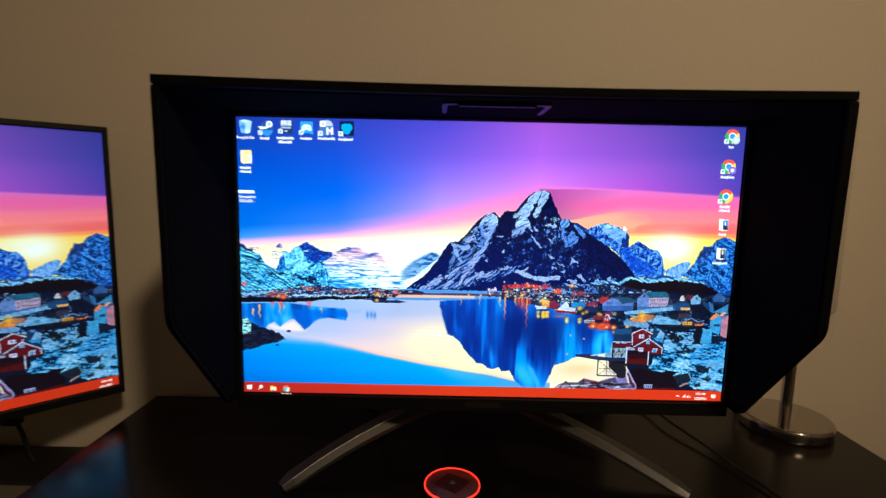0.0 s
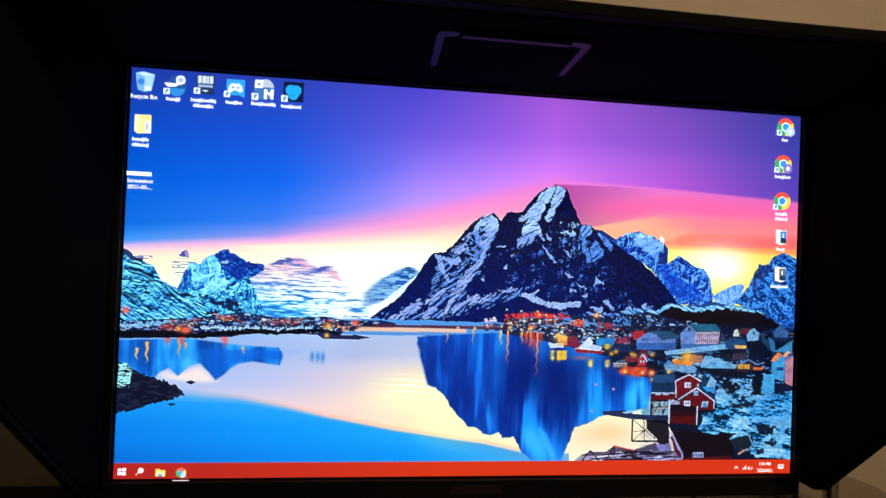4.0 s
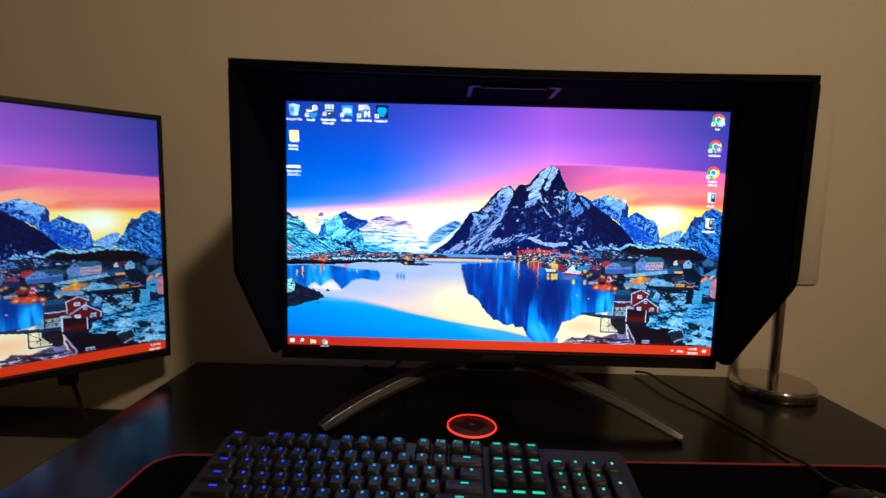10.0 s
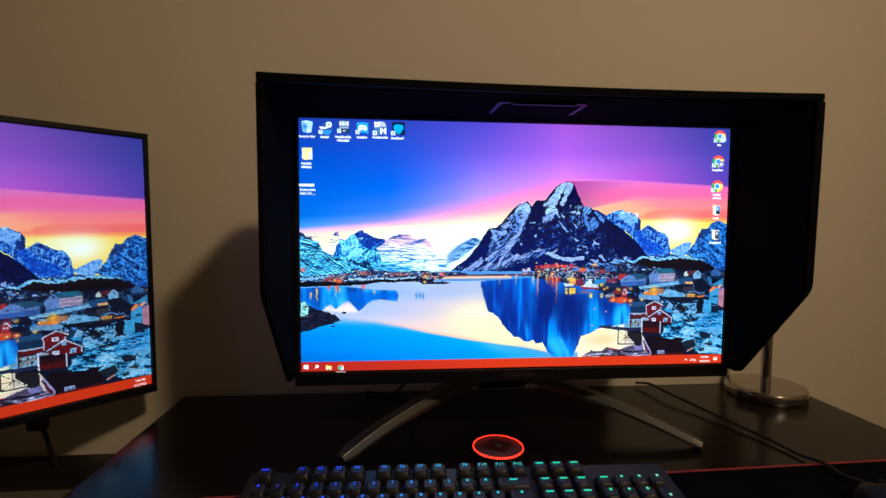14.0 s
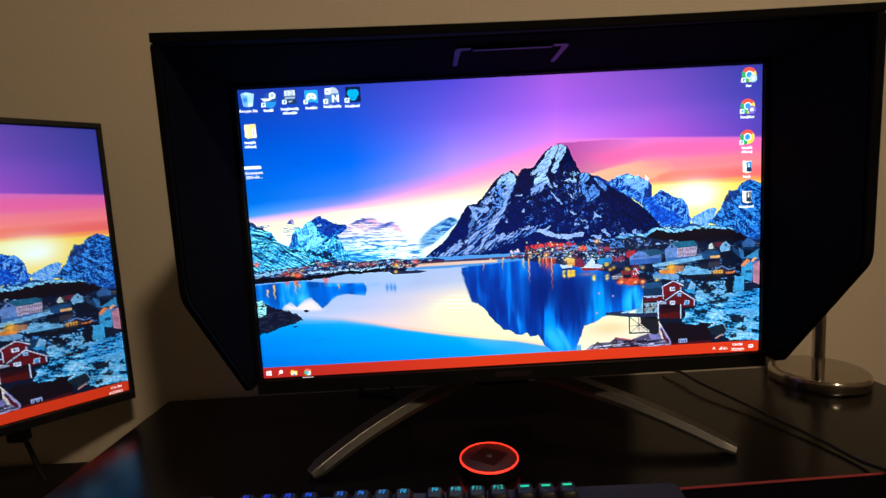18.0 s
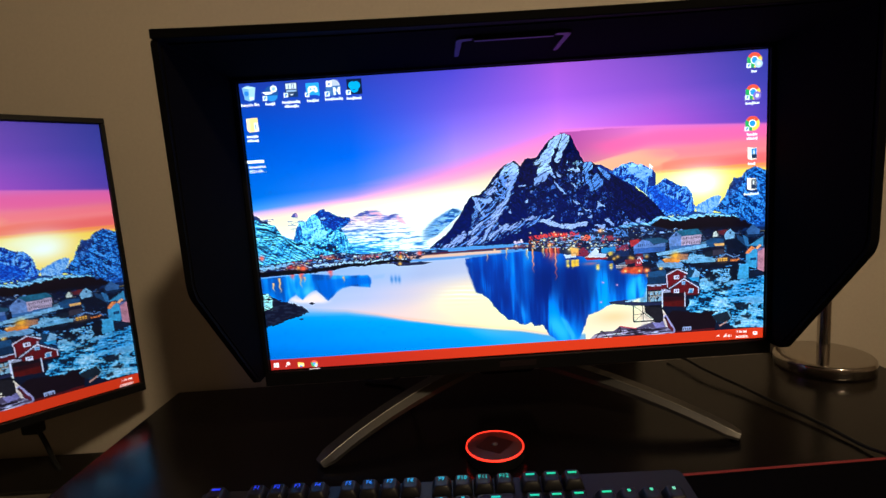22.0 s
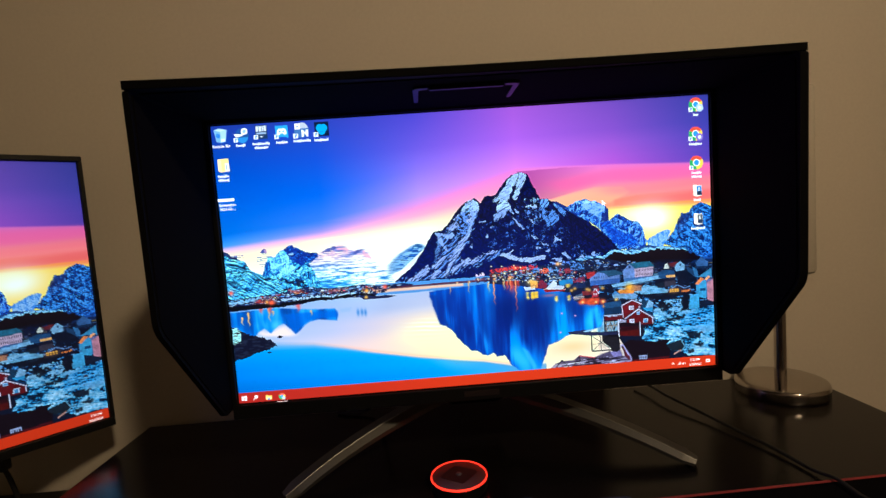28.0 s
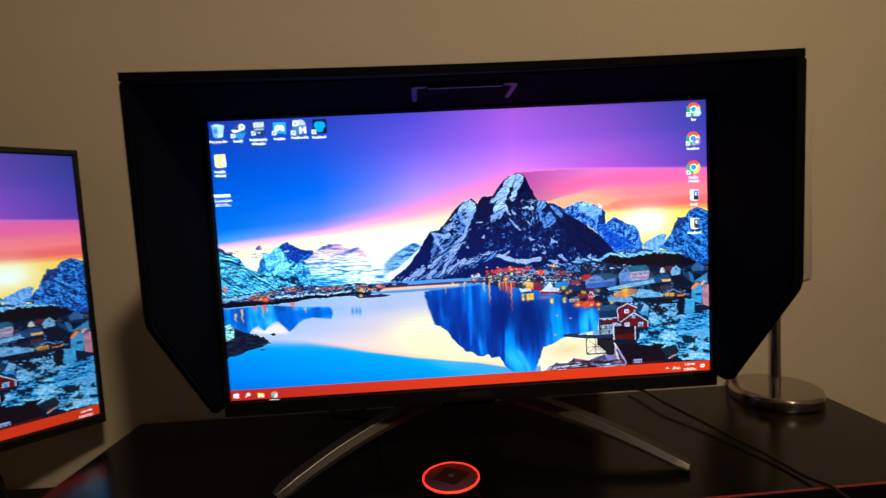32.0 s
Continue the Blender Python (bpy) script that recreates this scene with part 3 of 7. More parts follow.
# thin snow caught on the slopes
for area, cover, source in (("0.408,0.565 0.453,0.411 0.493,0.336 0.518,0.336 0.502,0.452 0.455,0.592 0.336,0.601 0.376,0.568", 0.16, CRAG_FLANK), ("0.470,0.396 0.493,0.330 0.522,0.327 0.513,0.378 0.495,0.438 0.473,0.438", 0.30, CRAG_LEFT), ("0.430,0.438 0.466,0.432 0.502,0.438 0.470,0.524 0.446,0.580 0.408,0.595 0.423,0.524", 0.26, CRAG_FLANK), ("0.455,0.586 0.495,0.536 0.559,0.506 0.559,0.527 0.503,0.565", 0.20, CRAG_FLANK), ("0.518,0.423 0.584,0.333 0.651,0.360 0.699,0.446 0.740,0.560 0.616,0.533 0.535,0.506", 0.045, CRAG_DOWN), ("0.604,0.333 0.642,0.330 0.649,0.390 0.641,0.432 0.617,0.405", 0.13, CRAG_DOWN), ("0.616,0.563 0.698,0.568 0.765,0.545 0.781,0.580 0.616,0.592", 0.20, CRAG_FLAT)):
    snow(area, cover, source, 0.008, "7ca0ec")
# the summit, its shoulders and the gullies below
white(("0.577,0.271 0.585,0.253 0.594,0.235 0.604,0.235 0.601,0.256 0.592,0.283 0.585,0.304 0.580,0.321 0.572,0.339 0.565,0.357 0.559,0.369 0.555,0.363 0.559,0.342 0.565,0.318 0.555,0.333 0.549,0.327 0.559,0.313 0.567,0.292",
             "0.606,0.235 0.617,0.238 0.619,0.247 0.614,0.268 0.607,0.289 0.601,0.315 0.594,0.330 0.590,0.318 0.597,0.292 0.601,0.268",
             "0.584,0.292 0.590,0.268 0.595,0.265 0.589,0.295 0.584,0.318 0.577,0.330",
             "0.559,0.342 0.572,0.330 0.580,0.336 0.575,0.354 0.567,0.369 0.559,0.393 0.552,0.405 0.549,0.390 0.555,0.369",
             "0.572,0.348 0.580,0.339 0.585,0.351 0.590,0.378 0.584,0.369 0.577,0.360 0.574,0.378 0.565,0.393 0.567,0.369",
             "0.508,0.315 0.513,0.321 0.520,0.336 0.518,0.354 0.512,0.372 0.508,0.393 0.503,0.417 0.500,0.438 0.493,0.455 0.487,0.467 0.490,0.443 0.495,0.423 0.500,0.402 0.503,0.372 0.500,0.351 0.503,0.333",
             "0.483,0.360 0.493,0.333 0.502,0.318 0.507,0.315 0.503,0.333 0.498,0.342 0.492,0.354 0.488,0.366",
             "0.428,0.429 0.436,0.429 0.446,0.432 0.453,0.438 0.463,0.432 0.466,0.440 0.460,0.452 0.450,0.455 0.445,0.446 0.440,0.440 0.441,0.461 0.448,0.482 0.451,0.500 0.445,0.494 0.438,0.479 0.431,0.461"), "b8d2ff", 0.007, 0.24)
white(("0.503,0.438 0.490,0.467 0.485,0.479 0.475,0.503 0.466,0.524 0.461,0.545 0.451,0.565 0.446,0.586 0.440,0.595 0.443,0.565 0.451,0.545 0.455,0.524 0.463,0.494 0.475,0.473 0.490,0.443",
             "0.470,0.494 0.482,0.488 0.478,0.503 0.468,0.515 0.463,0.509",
             "0.415,0.545 0.435,0.518 0.446,0.509 0.443,0.530 0.431,0.545 0.420,0.560",
             "0.388,0.565 0.406,0.545 0.415,0.554 0.403,0.565 0.389,0.577",
             "0.368,0.589 0.383,0.574 0.399,0.568 0.411,0.563 0.408,0.574 0.391,0.586 0.376,0.598 0.361,0.598",
             "0.415,0.574 0.431,0.563 0.438,0.568 0.431,0.583 0.420,0.598 0.411,0.598",
             "0.455,0.565 0.470,0.545 0.487,0.530 0.495,0.533 0.483,0.548 0.466,0.565 0.455,0.586",
             "0.483,0.545 0.503,0.530 0.518,0.518 0.523,0.527 0.507,0.545 0.490,0.557",
             "0.523,0.515 0.539,0.506 0.550,0.506 0.547,0.518 0.530,0.521",
             "0.453,0.411 0.470,0.396 0.477,0.402 0.470,0.417 0.458,0.426",
             "0.465,0.381 0.478,0.366 0.480,0.381 0.470,0.393",
             "0.498,0.372 0.503,0.363 0.503,0.393 0.498,0.408 0.493,0.393"), "c6d6ff", 0.010, 0.44)
white(("0.555,0.527 0.564,0.521 0.575,0.518 0.585,0.512 0.585,0.515 0.575,0.527 0.587,0.533 0.604,0.542 0.616,0.551 0.616,0.563 0.604,0.557 0.587,0.548 0.572,0.536",
             "0.604,0.542 0.624,0.542 0.641,0.539 0.652,0.542 0.649,0.551 0.629,0.557 0.616,0.563"), "cfe0ff", 0.007, 0.10)
white(("0.627,0.357 0.636,0.348 0.639,0.360 0.631,0.369",
             "0.617,0.354 0.626,0.351 0.629,0.357 0.621,0.360",
             "0.621,0.399 0.629,0.408 0.632,0.423 0.626,0.411",
             "0.592,0.363 0.601,0.372 0.602,0.384 0.595,0.375",
             "0.585,0.387 0.595,0.405 0.604,0.423 0.612,0.440 0.609,0.438 0.595,0.417",
             "0.671,0.482 0.673,0.470 0.676,0.482 0.686,0.491 0.674,0.491 0.668,0.497",
             "0.686,0.533 0.693,0.530 0.699,0.548 0.703,0.560 0.698,0.560",
             "0.666,0.551 0.683,0.554 0.684,0.565 0.674,0.563",
             "0.634,0.506 0.642,0.506 0.641,0.512 0.634,0.512",
             "0.649,0.518 0.661,0.515 0.659,0.524 0.649,0.524",
             "0.624,0.461 0.631,0.464 0.637,0.476 0.629,0.473",
             "0.641,0.491 0.654,0.497 0.659,0.506 0.649,0.500",
             "0.518,0.402 0.530,0.396 0.528,0.402 0.520,0.405",
             "0.539,0.423 0.544,0.414 0.542,0.429",
             "0.527,0.458 0.535,0.446 0.532,0.461",
             "0.497,0.488 0.503,0.479 0.502,0.491",
             "0.547,0.381 0.552,0.375 0.549,0.390",
             "0.714,0.560 0.728,0.548 0.729,0.557",
             "0.745,0.545 0.756,0.539 0.753,0.554"), "b8d0ff", 0.007, 0.15)
white(("0.646,0.339 0.659,0.333 0.664,0.348 0.659,0.360 0.654,0.366 0.657,0.390 0.662,0.411 0.664,0.432 0.657,0.432 0.654,0.411 0.649,0.390 0.647,0.366",
             "0.662,0.390 0.671,0.375 0.679,0.387 0.683,0.411 0.674,0.420 0.668,0.435 0.664,0.417",
             "0.674,0.351 0.688,0.366 0.696,0.387 0.693,0.402 0.684,0.387"), "7cb0fa", 0.008, 0.36)

# right-hand mountains
m = jagged("0.696,0.372 0.709,0.360 0.723,0.348 0.735,0.345 0.741,0.342 0.750,0.354 0.758,0.351 0.771,0.366 0.781,0.375 0.785,0.390 0.785,0.429 0.803,0.405 0.818,0.420 0.832,0.435 0.845,0.438 0.857,0.467 0.858,0.494 0.863,0.515 0.858,0.533 0.805,0.539 0.788,0.500 0.755,0.440", 0.004)
toned(m, CRAG_DOWN, "081c60 0e3494 1e5cc4 70b0f4 94c8fa", [0.0, 0.42, 0.62, 0.80, 1.0])
toned(jagged("0.723,0.354 0.741,0.348 0.755,0.357 0.780,0.378 0.771,0.405 0.770,0.417 0.755,0.405 0.741,0.387", 0.006), CRAG_DOWN, "1c58c0 5c9cec 94c4f8 a8d4fa", [0.0, 0.2, 0.4, 1.0])
fill(jagged("0.781,0.375 0.785,0.390 0.785,0.432 0.768,0.429 0.771,0.411 0.778,0.399", 0.004), "0e2264", 0.9)
toned(jagged("0.768,0.432 0.785,0.429 0.807,0.467 0.838,0.494 0.845,0.512 0.813,0.533 0.788,0.506", 0.008), CRAG_LEFT, "0a2c8c 0e40ac 2c78dc", [0.0, 0.7, 1.0], 0.85)
toned(jagged("0.863,0.512 0.880,0.494 0.892,0.482 0.904,0.476 0.915,0.482 0.909,0.503 0.895,0.539 0.865,0.527", 0.004), CRAG_DOWN, "2c70cc 6cacec b0d8f8", [0.0, 0.4, 0.8])
m = jagged("0.897,0.530 0.910,0.503 0.919,0.488 0.925,0.461 0.936,0.446 0.937,0.423 0.951,0.420 0.961,0.399 0.971,0.390 0.979,0.384 0.991,0.393 1.003,0.405 1.011,0.411 1.006,0.592 0.976,0.586 0.951,0.557", 0.004)
toned(m, CRAG_LEFT, "081a48 0c2c6c 164c9c 3c88d8 68acec", [0.0, 0.40, 0.62, 0.82, 1.0])
toned(jagged("0.936,0.423 0.951,0.420 0.969,0.393 0.952,0.446 0.942,0.473 0.924,0.491 0.927,0.461", 0.006), CRAG_DOWN, "121c48 1c3474 5c94d8", [0.0, 0.7, 1.0], 0.85)
toned(jagged("0.701,0.565 0.736,0.557 0.770,0.557 0.788,0.539 0.808,0.539 0.837,0.542 0.872,0.539 0.909,0.539 0.947,0.554 0.951,0.565 0.858,0.571 0.753,0.580", 0.006), CRAG_FLAT, "102c5c 2c6ca8 84c8ec b0e0f4", [0.0, 0.3, 0.5, 0.9])
fill(jagged("0.776,0.563 0.795,0.545 0.830,0.560 0.872,0.545 0.909,0.548 0.947,0.560 0.964,0.574 0.977,0.592 0.949,0.604 0.892,0.598 0.857,0.595 0.805,0.595 0.763,0.592", 0.008), "100a14")
fill(inside("0.976,0.545 1.003,0.545 1.003,0.592 0.982,0.595 0.964,0.568"), "2c64b4", 0.45 * np.clip((grit - 0.4) / 0.1, 0, 1))

# water: slanting edge of reflected blue, ripples of gold
shore = points_of("0.066,0.792 0.163,0.804 0.224,0.824 0.282,0.848 0.379,0.881 0.508,0.914 0.575,0.940")
edge = VV - np.interp(UU, shore[:, 0], shore[:, 1])
blue = grid_colours(["1484cc 2c94d4 5ca8d4 8cb4cc b0b8c4 b0b8c4", "0074c4 0484d0 1490d4 68a8d0 a0b0c4 b0b8c4", "0064b4 0076c4 0484cc 58a0cc a0b0c4 b0b8c4"], [0.80, 0.89, 0.96])
near = np.clip((UU - 0.05) / 0.25, 0, 1)
fill(np.clip((edge + 0.004 + 0.014 * (1 - near)) / (0.010 + 0.03 * (1 - near)), 0, 1) * (UU < 0.64) * (VV > 0.70), blue, 1.0)
fill(np.exp(-((edge + 0.004) / 0.006) ** 2) * near * (UU < 0.60), "ffa890", 0.55)
glow("0.413,0.789", "fff4b4", 0.075, 0.06, 0.85)
glow("0.468,0.854", "fff4b0", 0.045, 0.05, 0.8)
wave = np.sin((VV + 0.9 * (UU - 0.44) ** 2 + 0.05 * UU) * 430 + 9 * cloudy(UU * 9, VV * 9, 103, 3))
(cu, cv), = points_of("0.392,0.776")
fill(np.exp(-((UU - cu) / 0.034) ** 2 - ((VV - cv) / 0.034) ** 2) * np.clip(wave, 0, 1), "f0b080", 0.15)
fill(np.exp(-((UU - cu - 0.01) / 0.035) ** 2 - ((VV - cv + 0.01) / 0.022) ** 2) * np.clip(-wave, 0, 1), "fffff4", 0.6)
glow("0.679,0.896", "f4c8a8", 0.09, 0.05, 0.7)

# mirror images of the mountains
mirror = even(cloudy(UU * 34, VV * 3, 111, 3) * 0.6 + cloudy(UU * 110, VV * 6, 121, 3) * 0.4)
m = softened(jagged("0.406,0.640 0.540,0.625 0.709,0.628 0.775,0.664 0.770,0.756 0.758,0.821 0.721,0.833 0.688,0.842 0.668,0.863 0.646,0.872 0.641,0.905 0.637,0.923 0.626,0.964 0.584,0.961 0.574,0.946 0.565,0.935 0.555,0.899 0.537,0.902 0.532,0.887 0.518,0.893 0.508,0.890 0.497,0.875 0.485,0.872 0.472,0.848 0.458,0.821 0.448,0.789 0.436,0.774 0.425,0.765 0.418,0.723 0.411,0.690 0.413,0.676 0.406,0.661", 0.003), 1, 1)
toned(m, 0.55 * mirror + 0.45 * even(cloudy(UU * 16, VV * 5, 131, 3)), "06206c 07348c 0a50ac 1878cc 48a8e8", [0.0, 0.28, 0.52, 0.78, 1.0])
fill(softened(inside("0.406,0.655 0.421,0.655 0.430,0.717 0.446,0.786 0.440,0.774 0.423,0.765 0.411,0.690"), 6, 8), "0a2874", 0.55)
fill(blurry(inside("0.507,0.735 0.560,0.699 0.654,0.705 0.657,0.810 0.646,0.872 0.626,0.961 0.621,0.940 0.604,0.890 0.587,0.872 0.560,0.810 0.547,0.815 0.550,0.893 0.534,0.893 0.518,0.836"), 12, 16) * m, "041c66", 0.9 * np.clip(1.25 - mirror, 0, 1))
for sky_blue in ("0.552,0.810 0.574,0.815 0.594,0.872 0.614,0.940 0.604,0.961 0.587,0.961 0.574,0.940 0.560,0.905 0.550,0.860", "0.446,0.723 0.475,0.735 0.508,0.810 0.518,0.872 0.485,0.866 0.458,0.815", "0.659,0.735 0.674,0.711 0.691,0.735 0.708,0.768 0.758,0.792 0.755,0.821 0.721,0.833 0.688,0.839 0.651,0.866"):
    fill(blurry(inside(sky_blue), 9, 20) * m, "1c90e0", 0.55 * np.clip((mirror - 0.25) / 0.6, 0, 1))
for dim in ("0.503,0.699 0.731,0.688 0.731,0.720 0.584,0.732", "0.513,0.625 0.592,0.622 0.592,0.646 0.518,0.649"):
    fill(blurry(inside(dim), 20, 14) * m, "062478", 0.5)
fill(blurry(inside("0.535,0.676 0.706,0.702 0.738,0.744 0.713,0.786 0.664,0.821 0.639,0.842 0.584,0.786 0.535,0.747"), 16, 18) * m, "021a5c", 0.65)
fill(blurry(inside("0.428,0.690 0.456,0.732 0.480,0.815 0.520,0.884 0.503,0.890 0.456,0.821 0.425,0.747"), 10, 14) * m, "2c90dc", 0.45 * np.clip((mirror - 0.3) / 0.5, 0, 1))
for light, tint, share in (("0.438,0.675 0.466,0.685 0.505,0.735 0.501,0.802 0.526,0.878 0.517,0.892 0.485,0.867 0.450,0.797 0.434,0.735", "1480e4", 0.85), ("0.446,0.710 0.460,0.677 0.466,0.705 0.462,0.765 0.472,0.819 0.462,0.811 0.446,0.763", "30a4f0", 0.8), ("0.493,0.781 0.505,0.795 0.522,0.871 0.513,0.887 0.501,0.869 0.493,0.828", "44b4f4", 0.7), ("0.556,0.807 0.579,0.819 0.591,0.864 0.601,0.885 0.627,0.955 0.591,0.959 0.569,0.932 0.552,0.873", "1484e4", 0.85), ("0.560,0.881 0.583,0.876 0.607,0.932 0.618,0.957 0.591,0.956 0.571,0.922", "48b4f0", 0.8), ("0.667,0.710 0.685,0.718 0.698,0.766 0.694,0.840 0.661,0.873 0.652,0.869 0.661,0.803", "1c94ec", 0.85), ("0.732,0.756 0.769,0.770 0.763,0.839 0.716,0.832", "2ca4f0", 0.8)):
    fill(blurry(inside(light), 6, 14) * m, tint, share * np.clip((mirror - 0.12) / 0.5, 0, 1))
fill(softened(inside("0.590,0.872 0.604,0.890 0.619,0.949 0.614,0.961 0.601,0.917"), 4, 8), "58b8f0", 0.5)
m = inside("-0.004,0.664 0.093,0.658 0.165,0.673 0.212,0.676 0.217,0.696 0.214,0.720 0.200,0.717 0.177,0.711 0.158,0.717 0.147,0.729 0.137,0.747 0.128,0.759 0.120,0.741 0.106,0.717 0.095,0.723 0.086,0.735 0.078,0.750 0.066,0.729 0.054,0.741 0.043,0.762 -0.003,0.723")
fill(blurry(inside("0.051,0.747 0.061,0.735 0.073,0.750 0.088,0.738 0.106,0.723 0.130,0.762 0.118,0.765 0.066,0.759"), 8, 3), "f4d4c4", 0.9)
m = softened(m, 2, 2)
toned(m, 0.5 * mirror + 0.5 * even(cloudy(UU * 26, VV * 9, 137, 3)), "083474 0c54a8 1c80cc 54b4e6 80ccf0", [0.0, 0.3, 0.55, 0.8, 1.0])
fill(softened(inside("0.108,0.682 0.188,0.682 0.217,0.685 0.217,0.708 0.162,0.708 0.125,0.753 0.115,0.720"), 5, 5), "0a58b8", 0.7)
for place in ("0.258,0.697", "0.266,0.697", "0.273,0.699"):
    glow(place, "2c6cb4", 0.0028, 0.012, 0.75)
fill(softened(jagged("0.222,0.676 0.247,0.678 0.244,0.690 0.226,0.692", 0.006), 4, 2), "8ca8d4", 0.35)

# dark rocks at the near left shore
m = jagged("-0.009,0.717 0.011,0.720 0.024,0.735 0.036,0.750 0.059,0.759 0.075,0.771 0.081,0.786 0.090,0.798 0.071,0.807 0.056,0.812 0.044,0.818 0.021,0.836 -0.006,0.842", 0.008)
fill(m, "0c0f22")
fill(m, "22283c", np.clip((cloudy(UU * 120, VV * 200, 403, 3) - 0.55) / 0.1, 0, 1) * 0.7)
fill(jagged("-0.009,0.717 0.011,0.720 0.018,0.732 0.016,0.777 -0.008,0.780", 0.008), "a4dcec", np.clip((CRAG_FLAT - 0.45) / 0.1, 0, 1))
fill(inside("0.088,0.765 0.095,0.759 0.103,0.765 0.095,0.771"), "14182c")
fill(inside("0.066,0.818 0.071,0.815 0.078,0.818 0.070,0.824"), "1a2030")

def lights(text, colour, size):
    for u, v in points_of(text):
        fill(np.exp(-((UU - u) / size) ** 2 - ((VV - v) / (size * 1.6)) ** 2), colour, 0.95)


# shoreline and town
fill(inside("-0.006,0.619 0.106,0.604 0.158,0.589 0.207,0.601 0.272,0.595 0.307,0.604 0.354,0.601 0.373,0.607 0.376,0.619 0.307,0.625 0.291,0.646 0.237,0.640 0.180,0.643 0.160,0.643 0.147,0.652 0.098,0.655 0.046,0.658 -0.004,0.661"), "14204a")
fill(inside("0.265,0.643 0.319,0.640 0.341,0.646 0.322,0.652 0.272,0.652"), "1c2040")
fill(softened(inside("0.297,0.619 0.478,0.619 0.478,0.628 0.297,0.631"), 6, 1), "ffb488", 0.8)
fill(inside("0.336,0.613 0.455,0.610 0.624,0.613 0.624,0.619 0.455,0.619 0.336,0.619"), "501c30", 0.9)
lights("0.510,0.613 0.518,0.610 0.465,0.616 0.490,0.616 0.539,0.610", "ffc880", 0.0022)
fill(inside("0.535,0.589 0.616,0.574 0.698,0.580 0.756,0.560 0.815,0.586 0.884,0.598 1.003,0.613 1.009,0.685 0.863,0.702 0.763,0.693 0.689,0.682 0.607,0.649 0.530,0.628"), "16203c")


def dab(u, v, w, h, colour, amount=0.95):
    """A small upright patch with soft edges, given by its middle and half sizes."""
    x, y, w, h = u * NX, v * NY, max(w * NX, 0.5), max(h * NY, 0.45)
    i0, i1, j0, j1 = max(0, int(y - h - 1)), min(NY + 1, int(y + h + 3)), max(0, int(x - w - 1)), min(NX + 1, int(x + w + 3))
    if i1 <= i0 or j1 <= j0:
        return
    a = np.clip(w + 0.5 - np.abs(np.arange(j0, j1) - x), 0, 1)[None, :] * np.clip(h + 0.5 - np.abs(np.arange(i0, i1) - y), 0, 1)[:, None]
    a = (a * amount)[..., None]
    picture[i0:i1, j0:j1] = picture[i0:i1, j0:j1] * (1 - a) + np.asarray(colour) * a


def scatter(text, count, palette, small, large, seed):
    """Many small houses: a wall, a darker or snowy roof over it, at times a lit window."""
    r = np.random.RandomState(seed)
    region, pal = inside(text), hexes(palette)
    rows, cols = np.nonzero(region)
    picks = np.sort(r.randint(len(rows), size=count))
    roofs = hexes("8cb4e0 3c64a0 0a1028 0c1434 0a1230 b8d0ec 141c44")
    for j in picks:
        u, v = UU[rows[j], cols[j]], VV[rows[j], cols[j]]
        w = small + (large - small) * r.rand() ** 3
        h = w * (0.55 + 0.5 * r.rand())
        wall = pal[r.randint(len(pal))] * (0.5 + 0.6 * r.rand())
        dab(u, v + 0.1 * h, w, h, wall)
        roof = roofs[r.randint(7)] * (0.7 + 0.4 * r.rand())
        dab(u, v - 0.9 * h, w * 1.15, h * 0.45, roof)
        dab(u - 0.1 * w, v - 1.5 * h, w * 0.7, h * 0.3, roof)
        dab(u + 0.2 * w, v + 1.3 * h, w * 1.2, h * 0.3, hexes("0a1024")[0], 0.8)
        if r.rand() < 0.13:
            dab(u + (r.rand() - 0.5) * w, v + 0.2 * h, 0.0007, 0.0011, hexes("ffd89c")[0])


PALE, WARM, DIM = "7ca0d4 5c84c0 3c64a8 a8bce4 8c88b8 2c5090", "f03c30 d82c34 ff5840 ff8c48 ffd080 a02438", "10184a 0c1440 183070 241848 0c1c58 08103c"
scatter("-0.003,0.622 0.106,0.610 0.158,0.595 0.209,0.604 0.272,0.601 0.307,0.607 0.354,0.607 0.291,0.637 0.180,0.640 0.098,0.649 0.001,0.655", 760, PALE + " " + DIM + " " + DIM + " " + DIM + " 7c2434 b83438 d04838", 0.0010, 0.0042, 5)
scatter("0.048,0.616 0.103,0.607 0.106,0.625 0.053,0.637", 60, WARM, 0.0010, 0.0030, 6)
scatter("0.123,0.595 0.148,0.595 0.148,0.610 0.125,0.610", 32, WARM, 0.0010, 0.0030, 14)
scatter("0.187,0.604 0.244,0.601 0.244,0.616 0.187,0.619", 44, WARM, 0.0010, 0.0030, 7)
scatter("0.267,0.604 0.292,0.604 0.294,0.622 0.269,0.622", 24, WARM, 0.0010, 0.0030, 15)
scatter("0.539,0.595 0.616,0.580 0.698,0.595 0.765,0.616 0.765,0.673 0.689,0.664 0.616,0.634 0.539,0.622", 800, PALE + " " + DIM + " " + DIM + " " + DIM + " 8c2830 c84038 d85040 a03048", 0.0010, 0.0038, 8)
scatter("0.530,0.592 0.601,0.583 0.649,0.601 0.624,0.610 0.535,0.610", 110, WARM + " ff6848 ff4030", 0.0010, 0.0030, 9)
scatter("0.699,0.560 0.815,0.586 1.003,0.613 1.001,0.670 0.865,0.652 0.765,0.616", 520, PALE + " 7cb4d8 " + DIM + " " + DIM + " " + DIM, 0.0010, 0.0042, 10)
